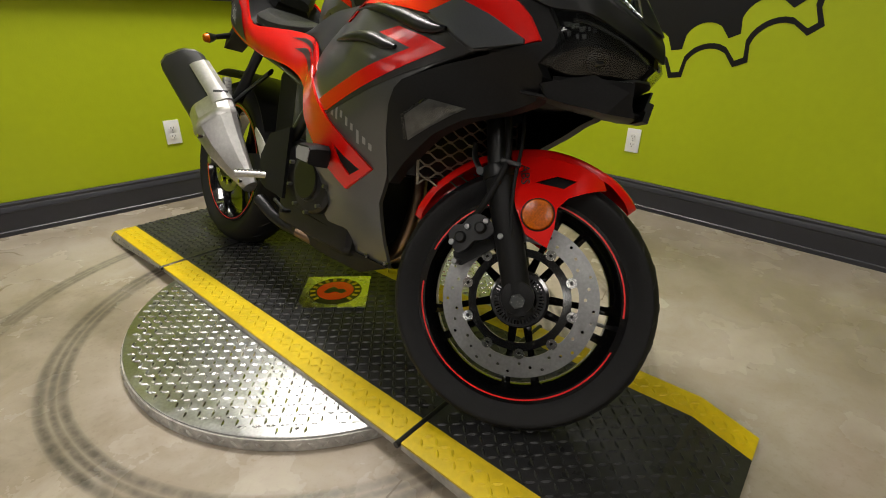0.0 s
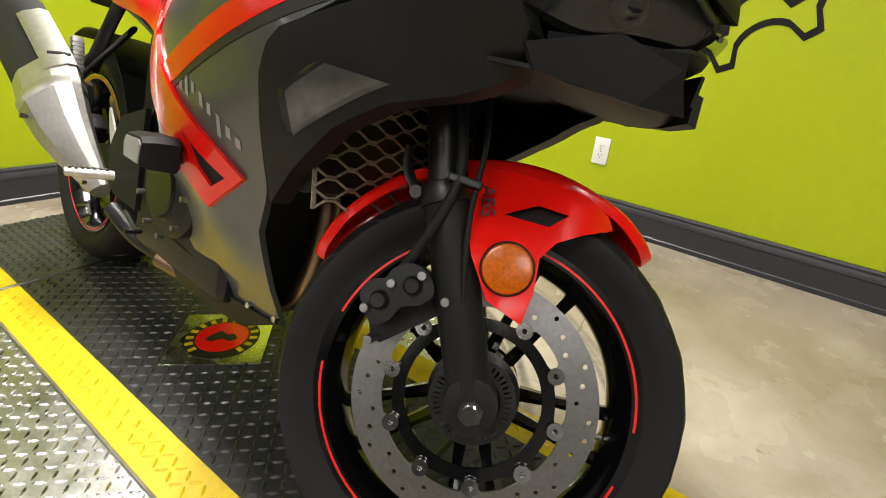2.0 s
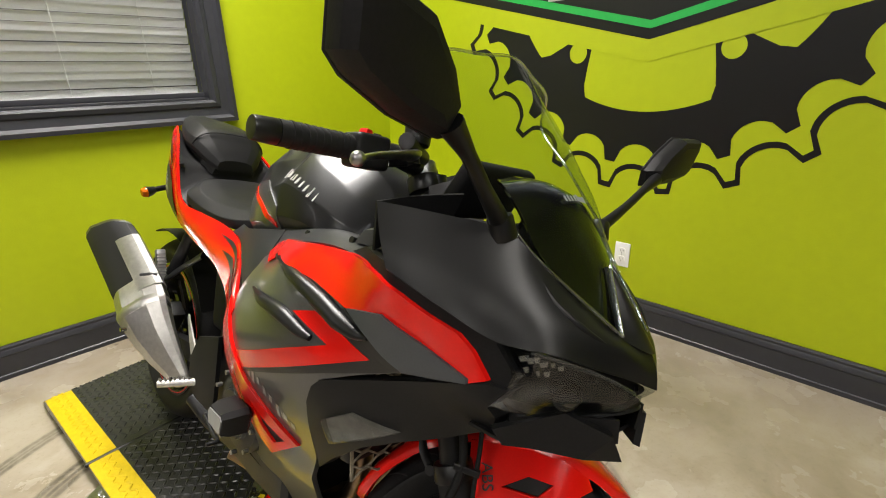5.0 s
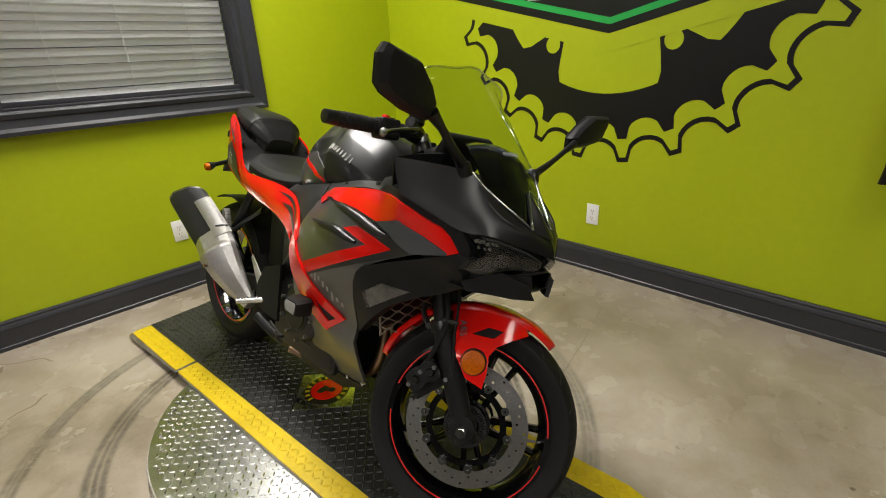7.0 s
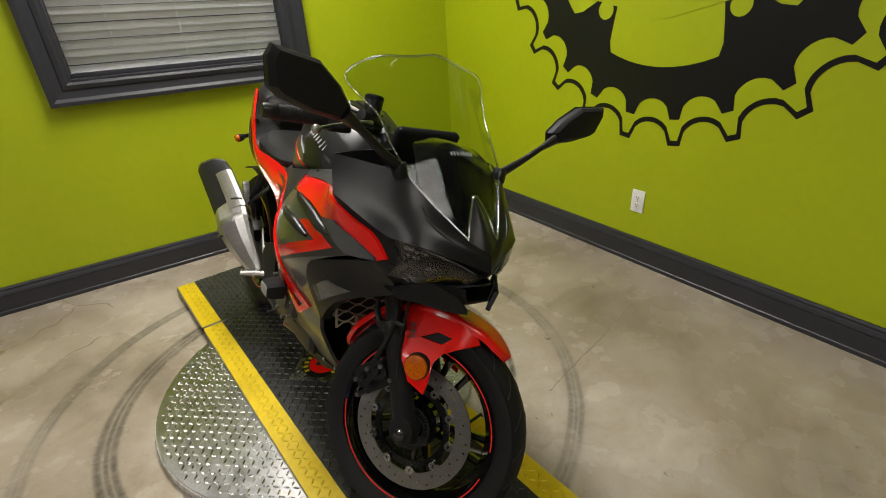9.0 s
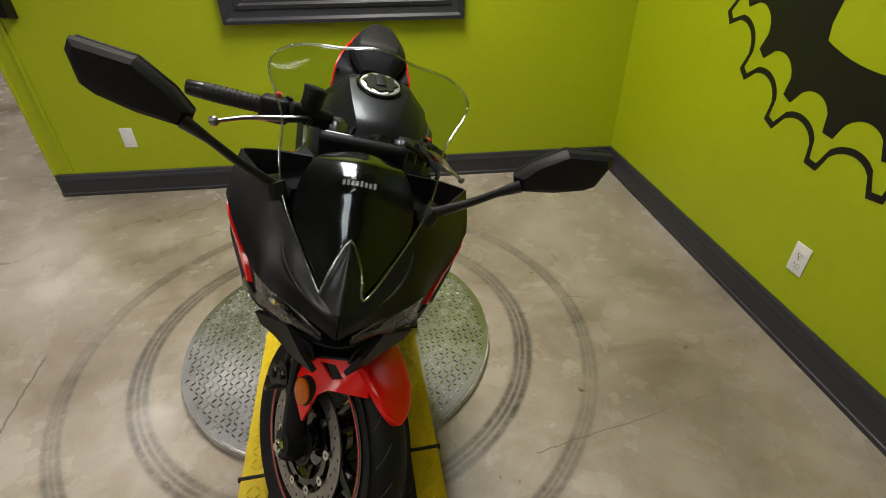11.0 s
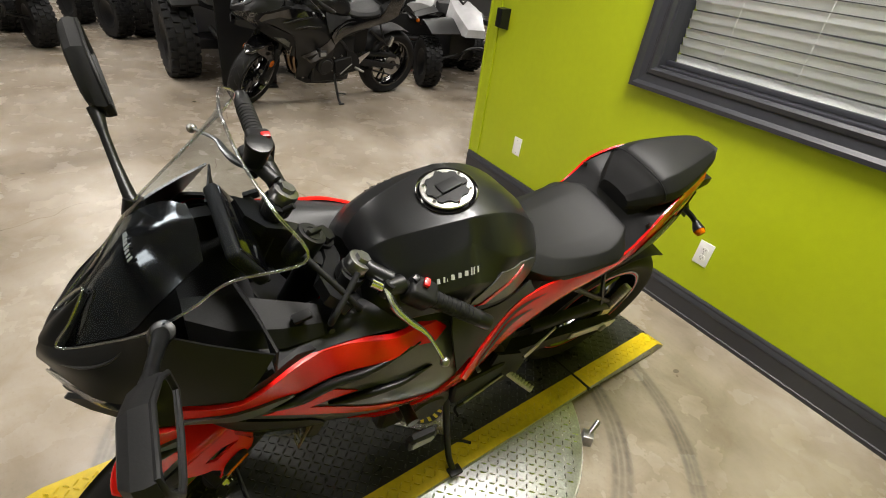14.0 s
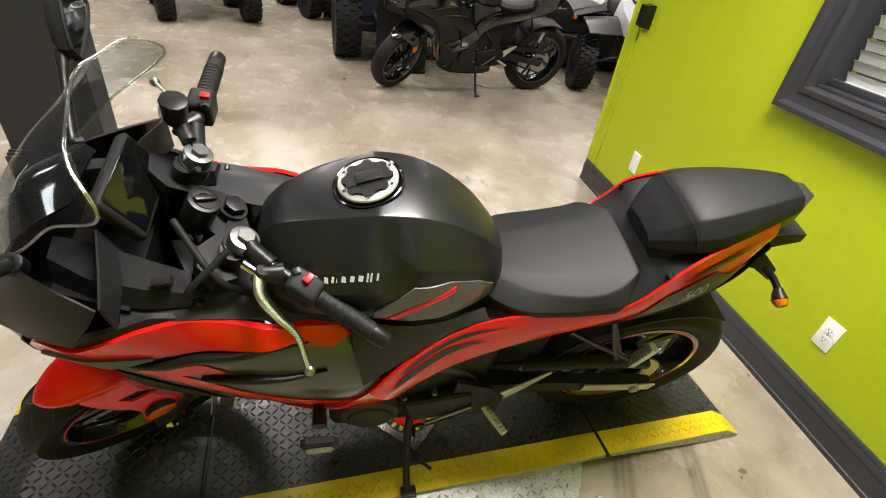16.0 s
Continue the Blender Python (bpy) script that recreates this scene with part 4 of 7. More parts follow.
def faceted(rings, steps=40, f=0.22):
    """A body with soft creases, symmetric about y = 0: each ring is (x, half outline of (y, z) from the top centre down)."""
    full = []
    for x, half in rings:
        h = rounded([(x, y, z) for y, z in half], f)
        full.append(h + [Vector((p.x, -p.y, p.z)) for p in reversed(h[1:])])
    return loft([list(r) for r in zip(*[catmull(c, steps) for c in zip(*full)])])


for side, nm in ((-1, "right"), (1, "left")):
    part("side_fairing", body_panel(SKIN, side, 0.0, 0.010), GRAPHITE, bike, "metallic graphite side fairing", 35)
    part("upper_side_panel", body_panel(RED_UPPER, side, 0.004, 0.012), RED, bike, "glossy red upper fairing panel", 35)
    part("cowl_trim", body_panel([(.40, .822), (.46, .846), (.552, .846), (.62, .815), (.674, .784), (.697, .745), (.676, .704), (.64, .69), (.60, .70), (.58, .72), (.635, .735), (.60, .785), (.50, .815)], side, -0.004, 0.010), MATTE_BLACK, bike, "matte black trim beside the headlight", 35)
    part("arrow_panel", body_panel(GREY_ARROW, side, 0.009, 0.008), GREY_PANEL, bike, "raised slate grey arrow panel", 35)
    part("dark_band", body_panel(DARK_BAND, side, 0.0016, 0.002), DECAL_BLACK, bike, "dark graphic band")
    part("red_chevron", body_panel(RED_V, side, 0.0026, 0.002), RED, bike, "red zigzag graphic")
    part("red_side_strip", body_panel(RED_STRIP, side, 0.007, 0.03, [STRIP_HOLE]), RED, bike, "glossy red strip with a slot", 35)
    # flat black panel in place of the shaded depth inside the slot
    part("slot_duct", body_panel(STRIP_HOLE, side, 0.0015, 0.004), MATTE_BLACK, bike)
    part("cheek_panel", body_panel(CHEEK, side, 0.004, 0.03), MATTE_BLACK, bike, "matte black lower cheek panel", 35)
    signal = part("turn_signal", body_panel(SIGNAL, side, 0.0045, 0.002), SIGNAL_BOWL, bike, "clear turn signal with a silver bowl", 35)
    part("signal_lens", body_panel(SIGNAL, side, 0.014, 0.012, crown=0.003), CLEAR_LENS, signal, "clear faceted lens", 25)
    part("belly_pan", body_panel(BELLY, side, 0.006, 0.02), MATTE_BLACK, bike, "matte black belly pan", 35)
    # headlight: dark housing, chrome facets, projector, clear cover
    def lamp_rows(inset):
        return [[N(x - inset * .25, h - inset, z, side) for x, h, z in row] for row in (
            ((.674, .163, .781), (.727, .131, .781), (.766, .080, .765), (.797, .024, .738)),
            ((.694, .150, .745), (.737, .117, .742), (.772, .068, .737), (.797, .026, .731)),
            ((.676, .157, .704), (.712, .117, .697), (.742, .082, .706), (.780, .037, .711)))]

    lens = part("headlight", sheet(lamp_rows(.034), 16, 10, .004), HEAD_INSIDE, bike, "black headlight with chrome facets", 35)
    for u, dz, long in ((.02, .0, 1.5), (.14, -.001, 1.1), (.24, .001, .8), (.37, -.002, 1.3), (.52, .0, .7), (.66, -.001, .9), (.09, -.013, .8), (.30, -.014, .6), (.45, -.012, .9)):
        a, b = Vector(N(.694 + .056 * u, .136 - .037 * u, .771 + dz - .004 * u, side)), Vector(N(.696 + .055 * u, .132 - .036 * u, .764 + dz - .002 * u, side))
        tilt = Vector((.0026 * long, -side * .0032 * long, .001 * long))
        part("reflector", loft([[a - tilt, a + tilt, b + tilt * .4, b - tilt], [p + Vector((-.001, -side * .002, 0)) for p in (a - tilt, a + tilt, b + tilt * .4, b - tilt)]]), CHROME, lens, "bright reflector facet")
    eye0, eye1 = Vector(N(.712, .070, .727, side)), Vector(N(.738, .090, .727, side))
    part("projector", joined(cyl(eye0, eye1, .017, .019, 24, .002), cyl(eye1, eye1.lerp(eye0, -.25), .015, .009, 24, .002)), GLOSS_BLACK, lens, "dark glass projector", 40)
    part("light_blade", tube([N(.700, .128, .776, side), N(.730, .112, .772, side), N(.768, .062, .756, side), N(.790, .026, .738, side)], .0028, 8), SMOKE_LENS, lens, "pale position light strip", 50)
    part("lens_cover", sheet(lamp_rows(.001), 16, 10, .002), CLEAR_LENS, lens, "clear headlight cover", 35)
    # two scoops
    for pts, r in (([(.225, .778), (.33, .773), (.405, .757), (.455, .743), (.490, .737), (.515, .738)], (0.003, 0.010, 0.014, 0.014, 0.010, 0.004)), ([(.195, .713), (.27, .716), (.332, .716), (.380, .705), (.408, .701)], (0.003, 0.010, 0.013, 0.010, 0.005))):
        path = [(x, side * (half_width(x, z) + 0.004) + (2 * centre(x) if side > 0 else 0.0), z) for x, z in pts]
        part("air_scoop", tube(path, list(r), 12, flat=0.75), SATIN_BLACK, bike, "black air scoop ridge", 40)
    # lettering as a slanted row of plain bars
    for k, (h, dx, w) in enumerate(((.030, .006, .005), (.026, .005, .004), (.013, .003, .004), (.016, .003, .004), (.013, .003, .004), (.024, .005, .004), (.014, .003, .005), (.013, .003, .005))):
        x0, z0, w, h, dx = .220 + k * .0152, .594 - k * .0108, w * 1.7, h * 1.25, dx * 1.6
        part("lettering_bar", body_panel([(x0, z0), (x0 + w, z0 - w * .35), (x0 + w - dx, z0 - h), (x0 - dx, z0 - h + w * .35)], side, 0.0012, 0.0004), LETTER_GREY, bike)
    for x, z in ((.245, .238), (.303, .236)):
        y = half_width(x, z) + 0.006 + (2 * centre(x) if side > 0 else 0.0)
        part("fairing_bolt", cyl((x, side * (y - 0.006), z), (x, side * (y + 0.003), z), 0.0055, n=12), CHROME, bike)

    def P(x, y, z, s=side):
        return (x, s * y + (2 * centre(x) if s < 0 else 0.0), z)

    # nose cowl
    part("nose_cowl", sheet([[N(x, h, z, side) for x, h, z in row] for row in (
        ((.806, .001, .744), (.790, .030, .754), (.760, .084, .770), (.727, .133, .784), (.674, .166, .785), (.619, .201, .810), (.552, .235, .841)),
        ((.801, .001, .765), (.779, .042, .786), (.742, .085, .808), (.704, .124, .824), (.655, .163, .834), (.597, .198, .850), (.526, .230, .878)),
        ((.790, .001, .786), (.764, .037, .801), (.722, .066, .832), (.682, .100, .868), (.640, .132, .905), (.575, .178, .912), (.503, .221, .914)))], 34, 16, 0.004), SATIN_BLACK, bike, "satin black nose cowl", 40)
    part("cowl_crease", tube([N(.672, .108, .868, side), N(.700, .108, .838, side), N(.735, .090, .812, side), N(.772, .052, .786, side)], (0.002, 0.005, 0.005, 0.002), 10, flat=0.5), SATIN_BLACK, bike, "", 40)
    # chin wing: two facets with a turned edge
    bm = bmesh.new()
    W = [bm.verts.new(N(*p, side)) for p in ((.681, .149, .675), (.737, .087, .705), (.787, .054, .688), (.795, .029, .652), (.762, .066, .650), (.715, .108, .654), (.690, .136, .655))]
    for f in ((0, 1, 5, 6), (1, 4, 5), (1, 2, 4), (2, 3, 4)):
        bm.faces.new([W[k] for k in f])
    bmesh.ops.recalc_face_normals(bm, faces=bm.faces[:])
    bmesh.ops.solidify(bm, geom=bm.faces[:], thickness=.010)
    part("chin_wing", bm, MATTE_BLACK, bike, "matte black faceted chin winglet", 12)
    part("chin_side", sheet([[N(.690, .130, .690, side), N(.737, .082, .700, side), N(.785, .040, .705, side)], [N(.690, .120, .658, side), N(.737, .078, .662, side), N(.786, .030, .672, side)]], 10, 5, .004), MATTE_BLACK, bike, "", 35)
    # inner fairing by the steering
    part("inner_panel", sheet([[N(x, h, z, side) for x, h, z in row] for row in (
        ((.505, .200, .826), (.40, .188, .830), (.30, .180, .817), (.20, .174, .793), (.13, .166, .768)),
        ((.505, .165, .840), (.40, .142, .843), (.30, .130, .838), (.215, .132, .823), (.13, .142, .806)),
        ((.505, .120, .845), (.40, .090, .832), (.30, .080, .815), (.21, .090, .800), (.13, .110, .788)))], 24, 10, 0.004), INNER_GREY, bike, "dark grey inner fairing panel", 28)
    part("inner_box", loft([[N(x, h, z, side) for h, z in row] for x, row in (
        (.600, ((.130, .862), (.070, .862), (.075, .905), (.112, .898))), (.545, ((.160, .845), (.080, .850), (.088, .905), (.140, .880))),
        (.470, ((.174, .843), (.100, .848), (.108, .886), (.156, .872))), (.405, ((.170, .840), (.112, .840), (.122, .866), (.156, .858))))]), MATTE_BLACK, bike, "", 30)
    part("panel_clip", moved(box(-.015, -.008, -.008, .015, .008, .006, .003, 2), Matrix.Translation(N(.440, .150, .884, side)) @ pose(0, 0, 0, side * -14, 14, 0)), MATTE_BLACK, bike, "", 35)
    for x, h, z in ((.392, .164, .840), (.235, .150, .817)):
        part("panel_screw", cyl(N(x, h - .006, z - .002, side), N(x, h + .0035, z + .001, side), 0.0055, n=12), SATIN_BLACK, bike)
    # tail
    part("tail_panel", tail_sheet(side, 0, 1, 0, 1, 0, 0.006, 60, 8), RED, bike, "glossy red tail side panel", 40)
    part("tail_graphic", tail_sheet(side, .60, .96, .07, .60, 0.0030, 0.0, 24, 5), DECAL_BLACK, bike, "dark tail graphic", 40)
    part("tail_graphic", tail_sheet(side, .74, .97, .70, .78, 0.0030, 0.0, 24, 3), DECAL_BLACK, bike, "thin dark tail line", 40)
    part("band_graphic", tail_sheet(side, .03, .24, .55, .72, 0.0022, 0.0, 24, 3), DECAL_BLACK, bike, "dark swoosh graphic", 40)
    part("band_graphic", tail_sheet(side, .06, .27, .80, .90, 0.0022, 0.0, 24, 3), DECAL_BLACK, bike, "thin dark swoosh graphic", 40)
    part("tail_underside", sheet([[P(-.30, .136, .680), P(-.46, .130, .705), P(-.58, .118, .745), P(-.69, .090, .80), P(-.74, .068, .88)], [P(-.30, .05, .665), P(-.46, .05, .685), P(-.58, .045, .720), P(-.72, .03, .79), P(-.77, .02, .88)]], 16, 5, 0.004), MATTE_BLACK, bike, "", 35)
    part("knee_panel", sheet([[(x, side * h, z) for x, h, z in row] for row in (
        ((.145, .160, .806), (.07, .168, .792), (-.02, .152, .776), (-.11, .120, .768)),
        ((.150, .186, .770), (.085, .192, .742), (-.01, .164, .748), (-.115, .132, .756)),
        ((.130, .224, .672), (.062, .199, .706), (-.05, .153, .739), (-.125, .138, .748)))], 16, 12, 0.004), INNER_GREY, bike, "dark grey panel under the tank", 35)
    part("tail_shell", sheet([[(x, side * y + tail_y(x), z) for x, y, z in row] for row in (
        ((-.375, .141, .762), (-.42, .142, .782), (-.455, .139, .826), (-.485, .134, .873), (-.55, .115, .916), (-.61, .096, .935), (-.68, .075, .957)),
        ((-.40, .100, .780), (-.44, .092, .812), (-.465, .086, .842), (-.49, .080, .872), (-.55, .075, .898), (-.61, .065, .918), (-.68, .05, .945)),
        ((-.41, .0, .79), (-.445, .0, .826), (-.47, .0, .852), (-.49, .0, .875), (-.55, .0, .893), (-.61, .0, .915), (-.68, .0, .942)))], 34, 16, 0.004), MATTE_BLACK, bike, "black tail shell", 40)
    for x, y, z in ((-.472, .128, .862),):
        part("panel_screw", cyl((x, side * y + tail_y(x), z - .006), (x, side * (y + .004) + tail_y(x), z + .004), 0.006, n=12), SATIN_BLACK, bike)


def lettering(text, size):
    """Flat letters in xy, centred, cut fine enough to follow a curved panel."""
    data = bpy.data.curves.new("letters", "FONT")
    data.body, data.size, data.align_x, data.align_y = text, size, "CENTER", "CENTER"
    ob = new("lettering", data)
    bm = bmesh.new()
    bm.from_mesh(bpy.data.meshes.new_from_object(ob))
    bpy.data.objects.remove(ob)
    bmesh.ops.triangulate(bm, faces=bm.faces[:])
    return bm


for side in (-1, 1):
    bm = lettering("500", .034)
    for v in bm.verts:
        v.co = tail_point(.800 + side * v.co.x * 1.35, .30 + v.co.y * 10, side, .0046)
    part("lettering", bm, LETTER_WHITE, bike, "silver number lettering")

part("nose_core", loft([[(.782, -.008, .742), (.782, .008, .742), (.778, .010, .772), (.778, -.010, .772)], [(.715, -.072, .705), (.715, .072, .705), (.705, .066, .800), (.705, -.066, .800)], [(.62, -.118, .680), (.62, .118, .680), (.60, .12, .860), (.60, -.12, .860)], [(.50, -.15, .67), (.50, .15, .67), (.49, .15, .845), (.49, -.15, .845)]]), HEAD_INSIDE, bike, "", 30)
part("nose_beak", sheet([[N(.765, -.038, .7995), N(.7935, 0, .786), N(.765, .038, .7995)], [N(.742, -.024, .829), N(.759, 0, .830), N(.742, .024, .829)], [N(.712, -.006, .874), N(.717, 0, .877), N(.712, .006, .874)]], 12, 12, 0.004), SATIN_BLACK, bike, "satin black centre beak", 40)
part("screen_panel", sheet([[N(x, -h, z), N(x + dx, 0, z + dz), N(x, h, z)] for x, h, z, dx, dz in ((.752, .036, .800, .004, .005), (.705, .074, .846, .008, .024), (.668, .100, .884, .014, .028), (.634, .100, .925, .018, .025), (.590, .084, .955, .013, .014), (.560, .062, .962, -.004, .010))], 18, 24, 0.004), GLOSS_BLACK, bike, "gloss black panel under the screen", 40)
for k in range(8):
    y = 0.026 - k * 0.0074
    part("lettering_bar", moved(box(-0.0042 if k % 3 else -.006, -0.0024, 0, 0.0042, 0.0024, 0.0006), Matrix.Translation(N(.650 - abs(y) * .06, y, .9545 - abs(y) * .08)) @ pose(0, 0, 0, 0, 47, 0)), LETTER_WHITE, bike)
part("chin_floor", sheet([[N(x, -h, z), N(x + dx, 0, z - .002), N(x, h, z)] for x, h, z, dx in ((.770, .048, .668, -.004), (.750, .074, .657, .0), (.715, .106, .657, .0), (.688, .132, .660, .0), (.64, .140, .662, 0))], 12, 12, .004), MATTE_BLACK, bike, "black chin floor between the winglets", 30)
part("chin", sheet([[N(.780, -.032, .712), N(.790, 0, .715), N(.780, .032, .712)], [N(.70, -.09, .685), N(.71, 0, .68), N(.70, .09, .685)], [(.60, -.10, .67), (.60, 0, .66), (.60, .10, .67)], [(.50, -.14, .66), (.50, 0, .66), (.50, .14, .66)]], 14, 14, 0.004), MATTE_BLACK, bike, "matte black chin underside", 40)

# windscreen
SCREEN = [[N(x, -h, z), N(xc, 0, zc), N(x, h, z)] for x, h, z, xc, zc in ((.672, .104, .877, .6965, .912), (.632, .128, .920, .666, .962), (.590, .140, .958, .639, .995), (.540, .148, 1.006, .604, 1.036), (.455, .189, 1.067, .545, 1.096), (.483, .142, 1.115, .505, 1.143))]


def screen_rows():
    mid = []
    for r in SCREEN:
        a, c, b = [Vector(p) for p in r]
        mid.append([a, a.lerp(c, .55) + Vector(((c - a).x * .22, 0, 0)), c, b.lerp(c, .55) + Vector(((c - b).x * .22, 0, 0)), b])
    return mid


FOOT = [N(.7655, -.038, .8035), N(.742, -.024, .842), N(.716, 0, .881), N(.742, .024, .842), N(.7655, .038, .8035)]
scr = part("windscreen", sheet([FOOT] + screen_rows(), 24, 40, 0.0), SCREEN_GLASS, bike, "lightly smoked clear windscreen", 60)
scr.visible_shadow = False
edge = [Vector(FOOT[0])] + [Vector(r[0]) for r in SCREEN] + [Vector(p) for p in screen_rows()[-1][1:4]] + [Vector(r[-1]) for r in reversed(SCREEN)] + [Vector(p) for p in reversed(FOOT)]
part("windscreen_edge", tube(edge, 0.0024, 8, 120), SCREEN_EDGE, scr, "bright rounded screen edge", 60)
dash = part("dashboard", moved(box(-.012, -.084, -.048, .012, .084, .048, .010, 3), pose(.500, centre(.5), .940, 0, 30, 0)), MATTE_BLACK, bike, "black instrument housing", 40)
part("display", moved(box(-.002, -.074, -.040, .002, .074, .040, .0015), Matrix.Translation((.500, centre(.5), .940)) @ pose(0, 0, 0, 0, 30, 0) @ pose(-.0128, 0, .002)), GLOSS_BLACK, dash, "dark glass display", 40)
for s in (-1, 1):
    part("dash_wing", sheet([[N(.530, .09, .935, s), N(.512, .16, .925, s), N(.500, .217, .913, s)], [N(.51, .09, .885, s), N(.500, .15, .875, s), N(.50, .212, .850, s)]], 8, 6, 0.004), MATTE_BLACK, bike, "", 35)

# mirrors
for s in (-1, 1):
    shape = ((.258, 1.018), (.282, 1.050), (.327, 1.086), (.405, 1.097), (.412, 1.080), (.404, 1.034), (.388, 1.022), (.33, 1.002), (.268, .991))
    cy, cz = .335, 1.050

    def ring(x, k, dz=0.0):
        return [Vector(N(x + .04 * (y - cy) * k + .18 * (z - cz) * k, cy + (y - cy) * k, cz + (z - cz) * k + dz, s)) for y, z in shape]

    m_ob = part("mirror", loft([ring(.672, .62, -.003), ring(.668, .84, -.001), ring(.658, .97), ring(.648, 1.0), ring(.640, .98)]), MATTE_BLACK, bike, "black faceted mirror housing", 24)
    part("mirror_glass", loft([ring(.6400, .90), ring(.6392, .90)]), MIRROR_GLASS, m_ob, "mirror glass")
    lip = ring(.6388, .945)
    part("mirror_rim", tube(lip + lip[:1], .0035, 8, smooth_path=False), MATTE_BLACK, m_ob, "black raised mirror rim", 40)
    part("mirror_arm", tube([N(.628, .132, .910, s), N(.634, .150, .922, s), N(.642, .195, .952, s), N(.648, .235, .982, s), N(.652, .272, 1.006, s)], (0.014, 0.012, 0.009, 0.0085, 0.014), 12, flat=.8), SATIN_BLACK, m_ob, "black mirror arm", 45)
    part("mirror_mount", cyl(N(.634, .128, .894, s), N(.628, .138, .922, s), 0.018, 0.016, 18, 0.003), SATIN_BLACK, m_ob, "", 40)

# fuel tank
tank = part("fuel_tank", faceted([
    (.312, [(0, .878), (.030, .874), (.066, .852), (.094, .826), (.098, .80), (.080, .775)]),
    (.300, [(0, .906), (.038, .902), (.082, .866), (.112, .834), (.117, .80), (.090, .770)]),
    (.265, [(0, .940), (.048, .937), (.101, .892), (.136, .850), (.142, .81), (.105, .765)]),
    (.200, [(0, .965), (.064, .963), (.112, .925), (.154, .876), (.160, .83), (.118, .760)]),
    (.130, [(0, .985), (.077, .983), (.114, .947), (.161, .892), (.167, .83), (.128, .760)]),
    (.100, [(0, .993), (.080, .988), (.113, .940), (.161, .885), (.167, .825), (.128, .760)]),
    (.040, [(0, .990), (.077, .981), (.140, .922), (.156, .866), (.161, .80), (.125, .755)]),
    (-.020, [(0, .967), (.071, .957), (.126, .897), (.141, .844), (.147, .79), (.118, .750)]),
    (-.080, [(0, .925), (.061, .915), (.102, .866), (.117, .829), (.122, .79), (.100, .750)]),
    (-.125, [(0, .878), (.047, .870), (.076, .840), (.090, .814), (.094, .79), (.080, .755)]),
    (-.146, [(0, .846), (.030, .842), (.050, .825), (.062, .806), (.066, .79), (.055, .765)])], 48, .07), TANK_PAINT, bike, "dark metallic creased fuel tank", 15)
_bm = bmesh.new()
_bm.from_mesh(tank.data)
TANK_TREE = BVHTree.FromBMesh(_bm)
_bm.free()


def tank_width(x, z):
    hit = TANK_TREE.ray_cast(Vector((x, .5, z)), Vector((0, -1, 0)))[0]
    return hit.y if hit is not None else .12


for s in (-1, 1):
    part("tank_pad", body_panel([(.050, .888), (.115, .846), (.122, .806), (.10, .784), (.02, .772), (-.08, .768), (-.118, .790), (-.118, .818), (-.08, .848), (-.02, .878)], s, .003, .006, fine=.03, width=tank_width), GRAPHITE, bike, "graphite tank side panel", 30)
    part("tank_stripe", body_panel([(.112, .815), (.045, .846), (-.030, .866), (-.030, .854), (.045, .833), (.108, .802)], s, .0045, .002, width=tank_width), RED, bike, "thin red tank stripe", 30)
    for k, (tall, wide) in enumerate(((.018, .0100), (.012, .0090), (.012, .0120), (.012, .0090), (.012, .0080), (.012, .0090), (.018, .0090), (.015, .0040))):
        base = Vector((.207 - k * .0135, s * .142, .899 + k * .0012)) if s > 0 else Vector((.105 + k * .0150, s * .142, .905 - k * .0050))
        hit = TANK_TREE.ray_cast(base + Vector((0, s * .067, .074)), Vector((0, -s * .67, -.74)))
        if hit[0] is not None:
            rows = ((-.40, .16), (.40, .16)) if k in (0, 2, 6) else ((0, .42),)
            for e, w in rows:
                part("lettering_bar", moved(box(-wide * w, -.0008, -tall * (.5 if s < 0 else .3), wide * w, .0008, tall * (.8 if s < 0 else .5)), Matrix.Translation(hit[0] + Vector((e * wide * .8, 0, 0))) @ pose(0, 0, 0, s * 42, 0, 0) @ pose(0, 0, 0, 0, -8, 0)), LETTER_WHITE, tank)
CAP_M = Matrix.Translation((.124, 0, .988)) @ pose(0, 0, 0, 0, 14, 0)
part("cap_well", moved(revolve([(.051, -.004), (.059, .001), (.061, .000), (.061, -.010)], 40, closed=False), CAP_M), GLOSS_BLACK, tank, "dark cap seat", 40)
cap = part("fuel_cap", moved(revolve([(.0, .0), (.050, .0), (.0525, .002), (.051, .005), (.041, .0065), (.040, .004), (0, .004)], 48, closed=False), CAP_M), HEEL, bike, "brushed steel fuel cap ring", 40)
part("cap_insert", moved(plate2d([((.0405 + .0032 * math.tanh(3 * math.cos(8 * a))) * math.cos(a), (.0405 + .0032 * math.tanh(3 * math.cos(8 * a))) * math.sin(a)) for a in (math.tau * k / 96 for k in range(96))], (), .004), CAP_M @ Matrix.Translation((0, 0, .0055))), SATIN_BLACK, cap, "black toothed cap insert", 40)
part("cap_latch", moved(box(-.026, -.013, .009, .020, .013, .0135, .003), CAP_M @ pose(0, 0, 0, 0, 0, 8)), MATTE_BLACK, cap, "", 40)
part("cap_seam", moved(box(-.040, .0135, .0095, .040, .0150, .0105), CAP_M @ pose(0, 0, 0, 0, 0, 8)), GLOSS_BLACK, cap)
for k in range(6):
    a = math.tau * (k + .5) / 6
    part("cap_screw", moved(cyl((.0455 * math.cos(a), .0455 * math.sin(a), .005), (.0455 * math.cos(a), .0455 * math.sin(a), .0085), .0032, n=10), CAP_M), CHROME, cap)

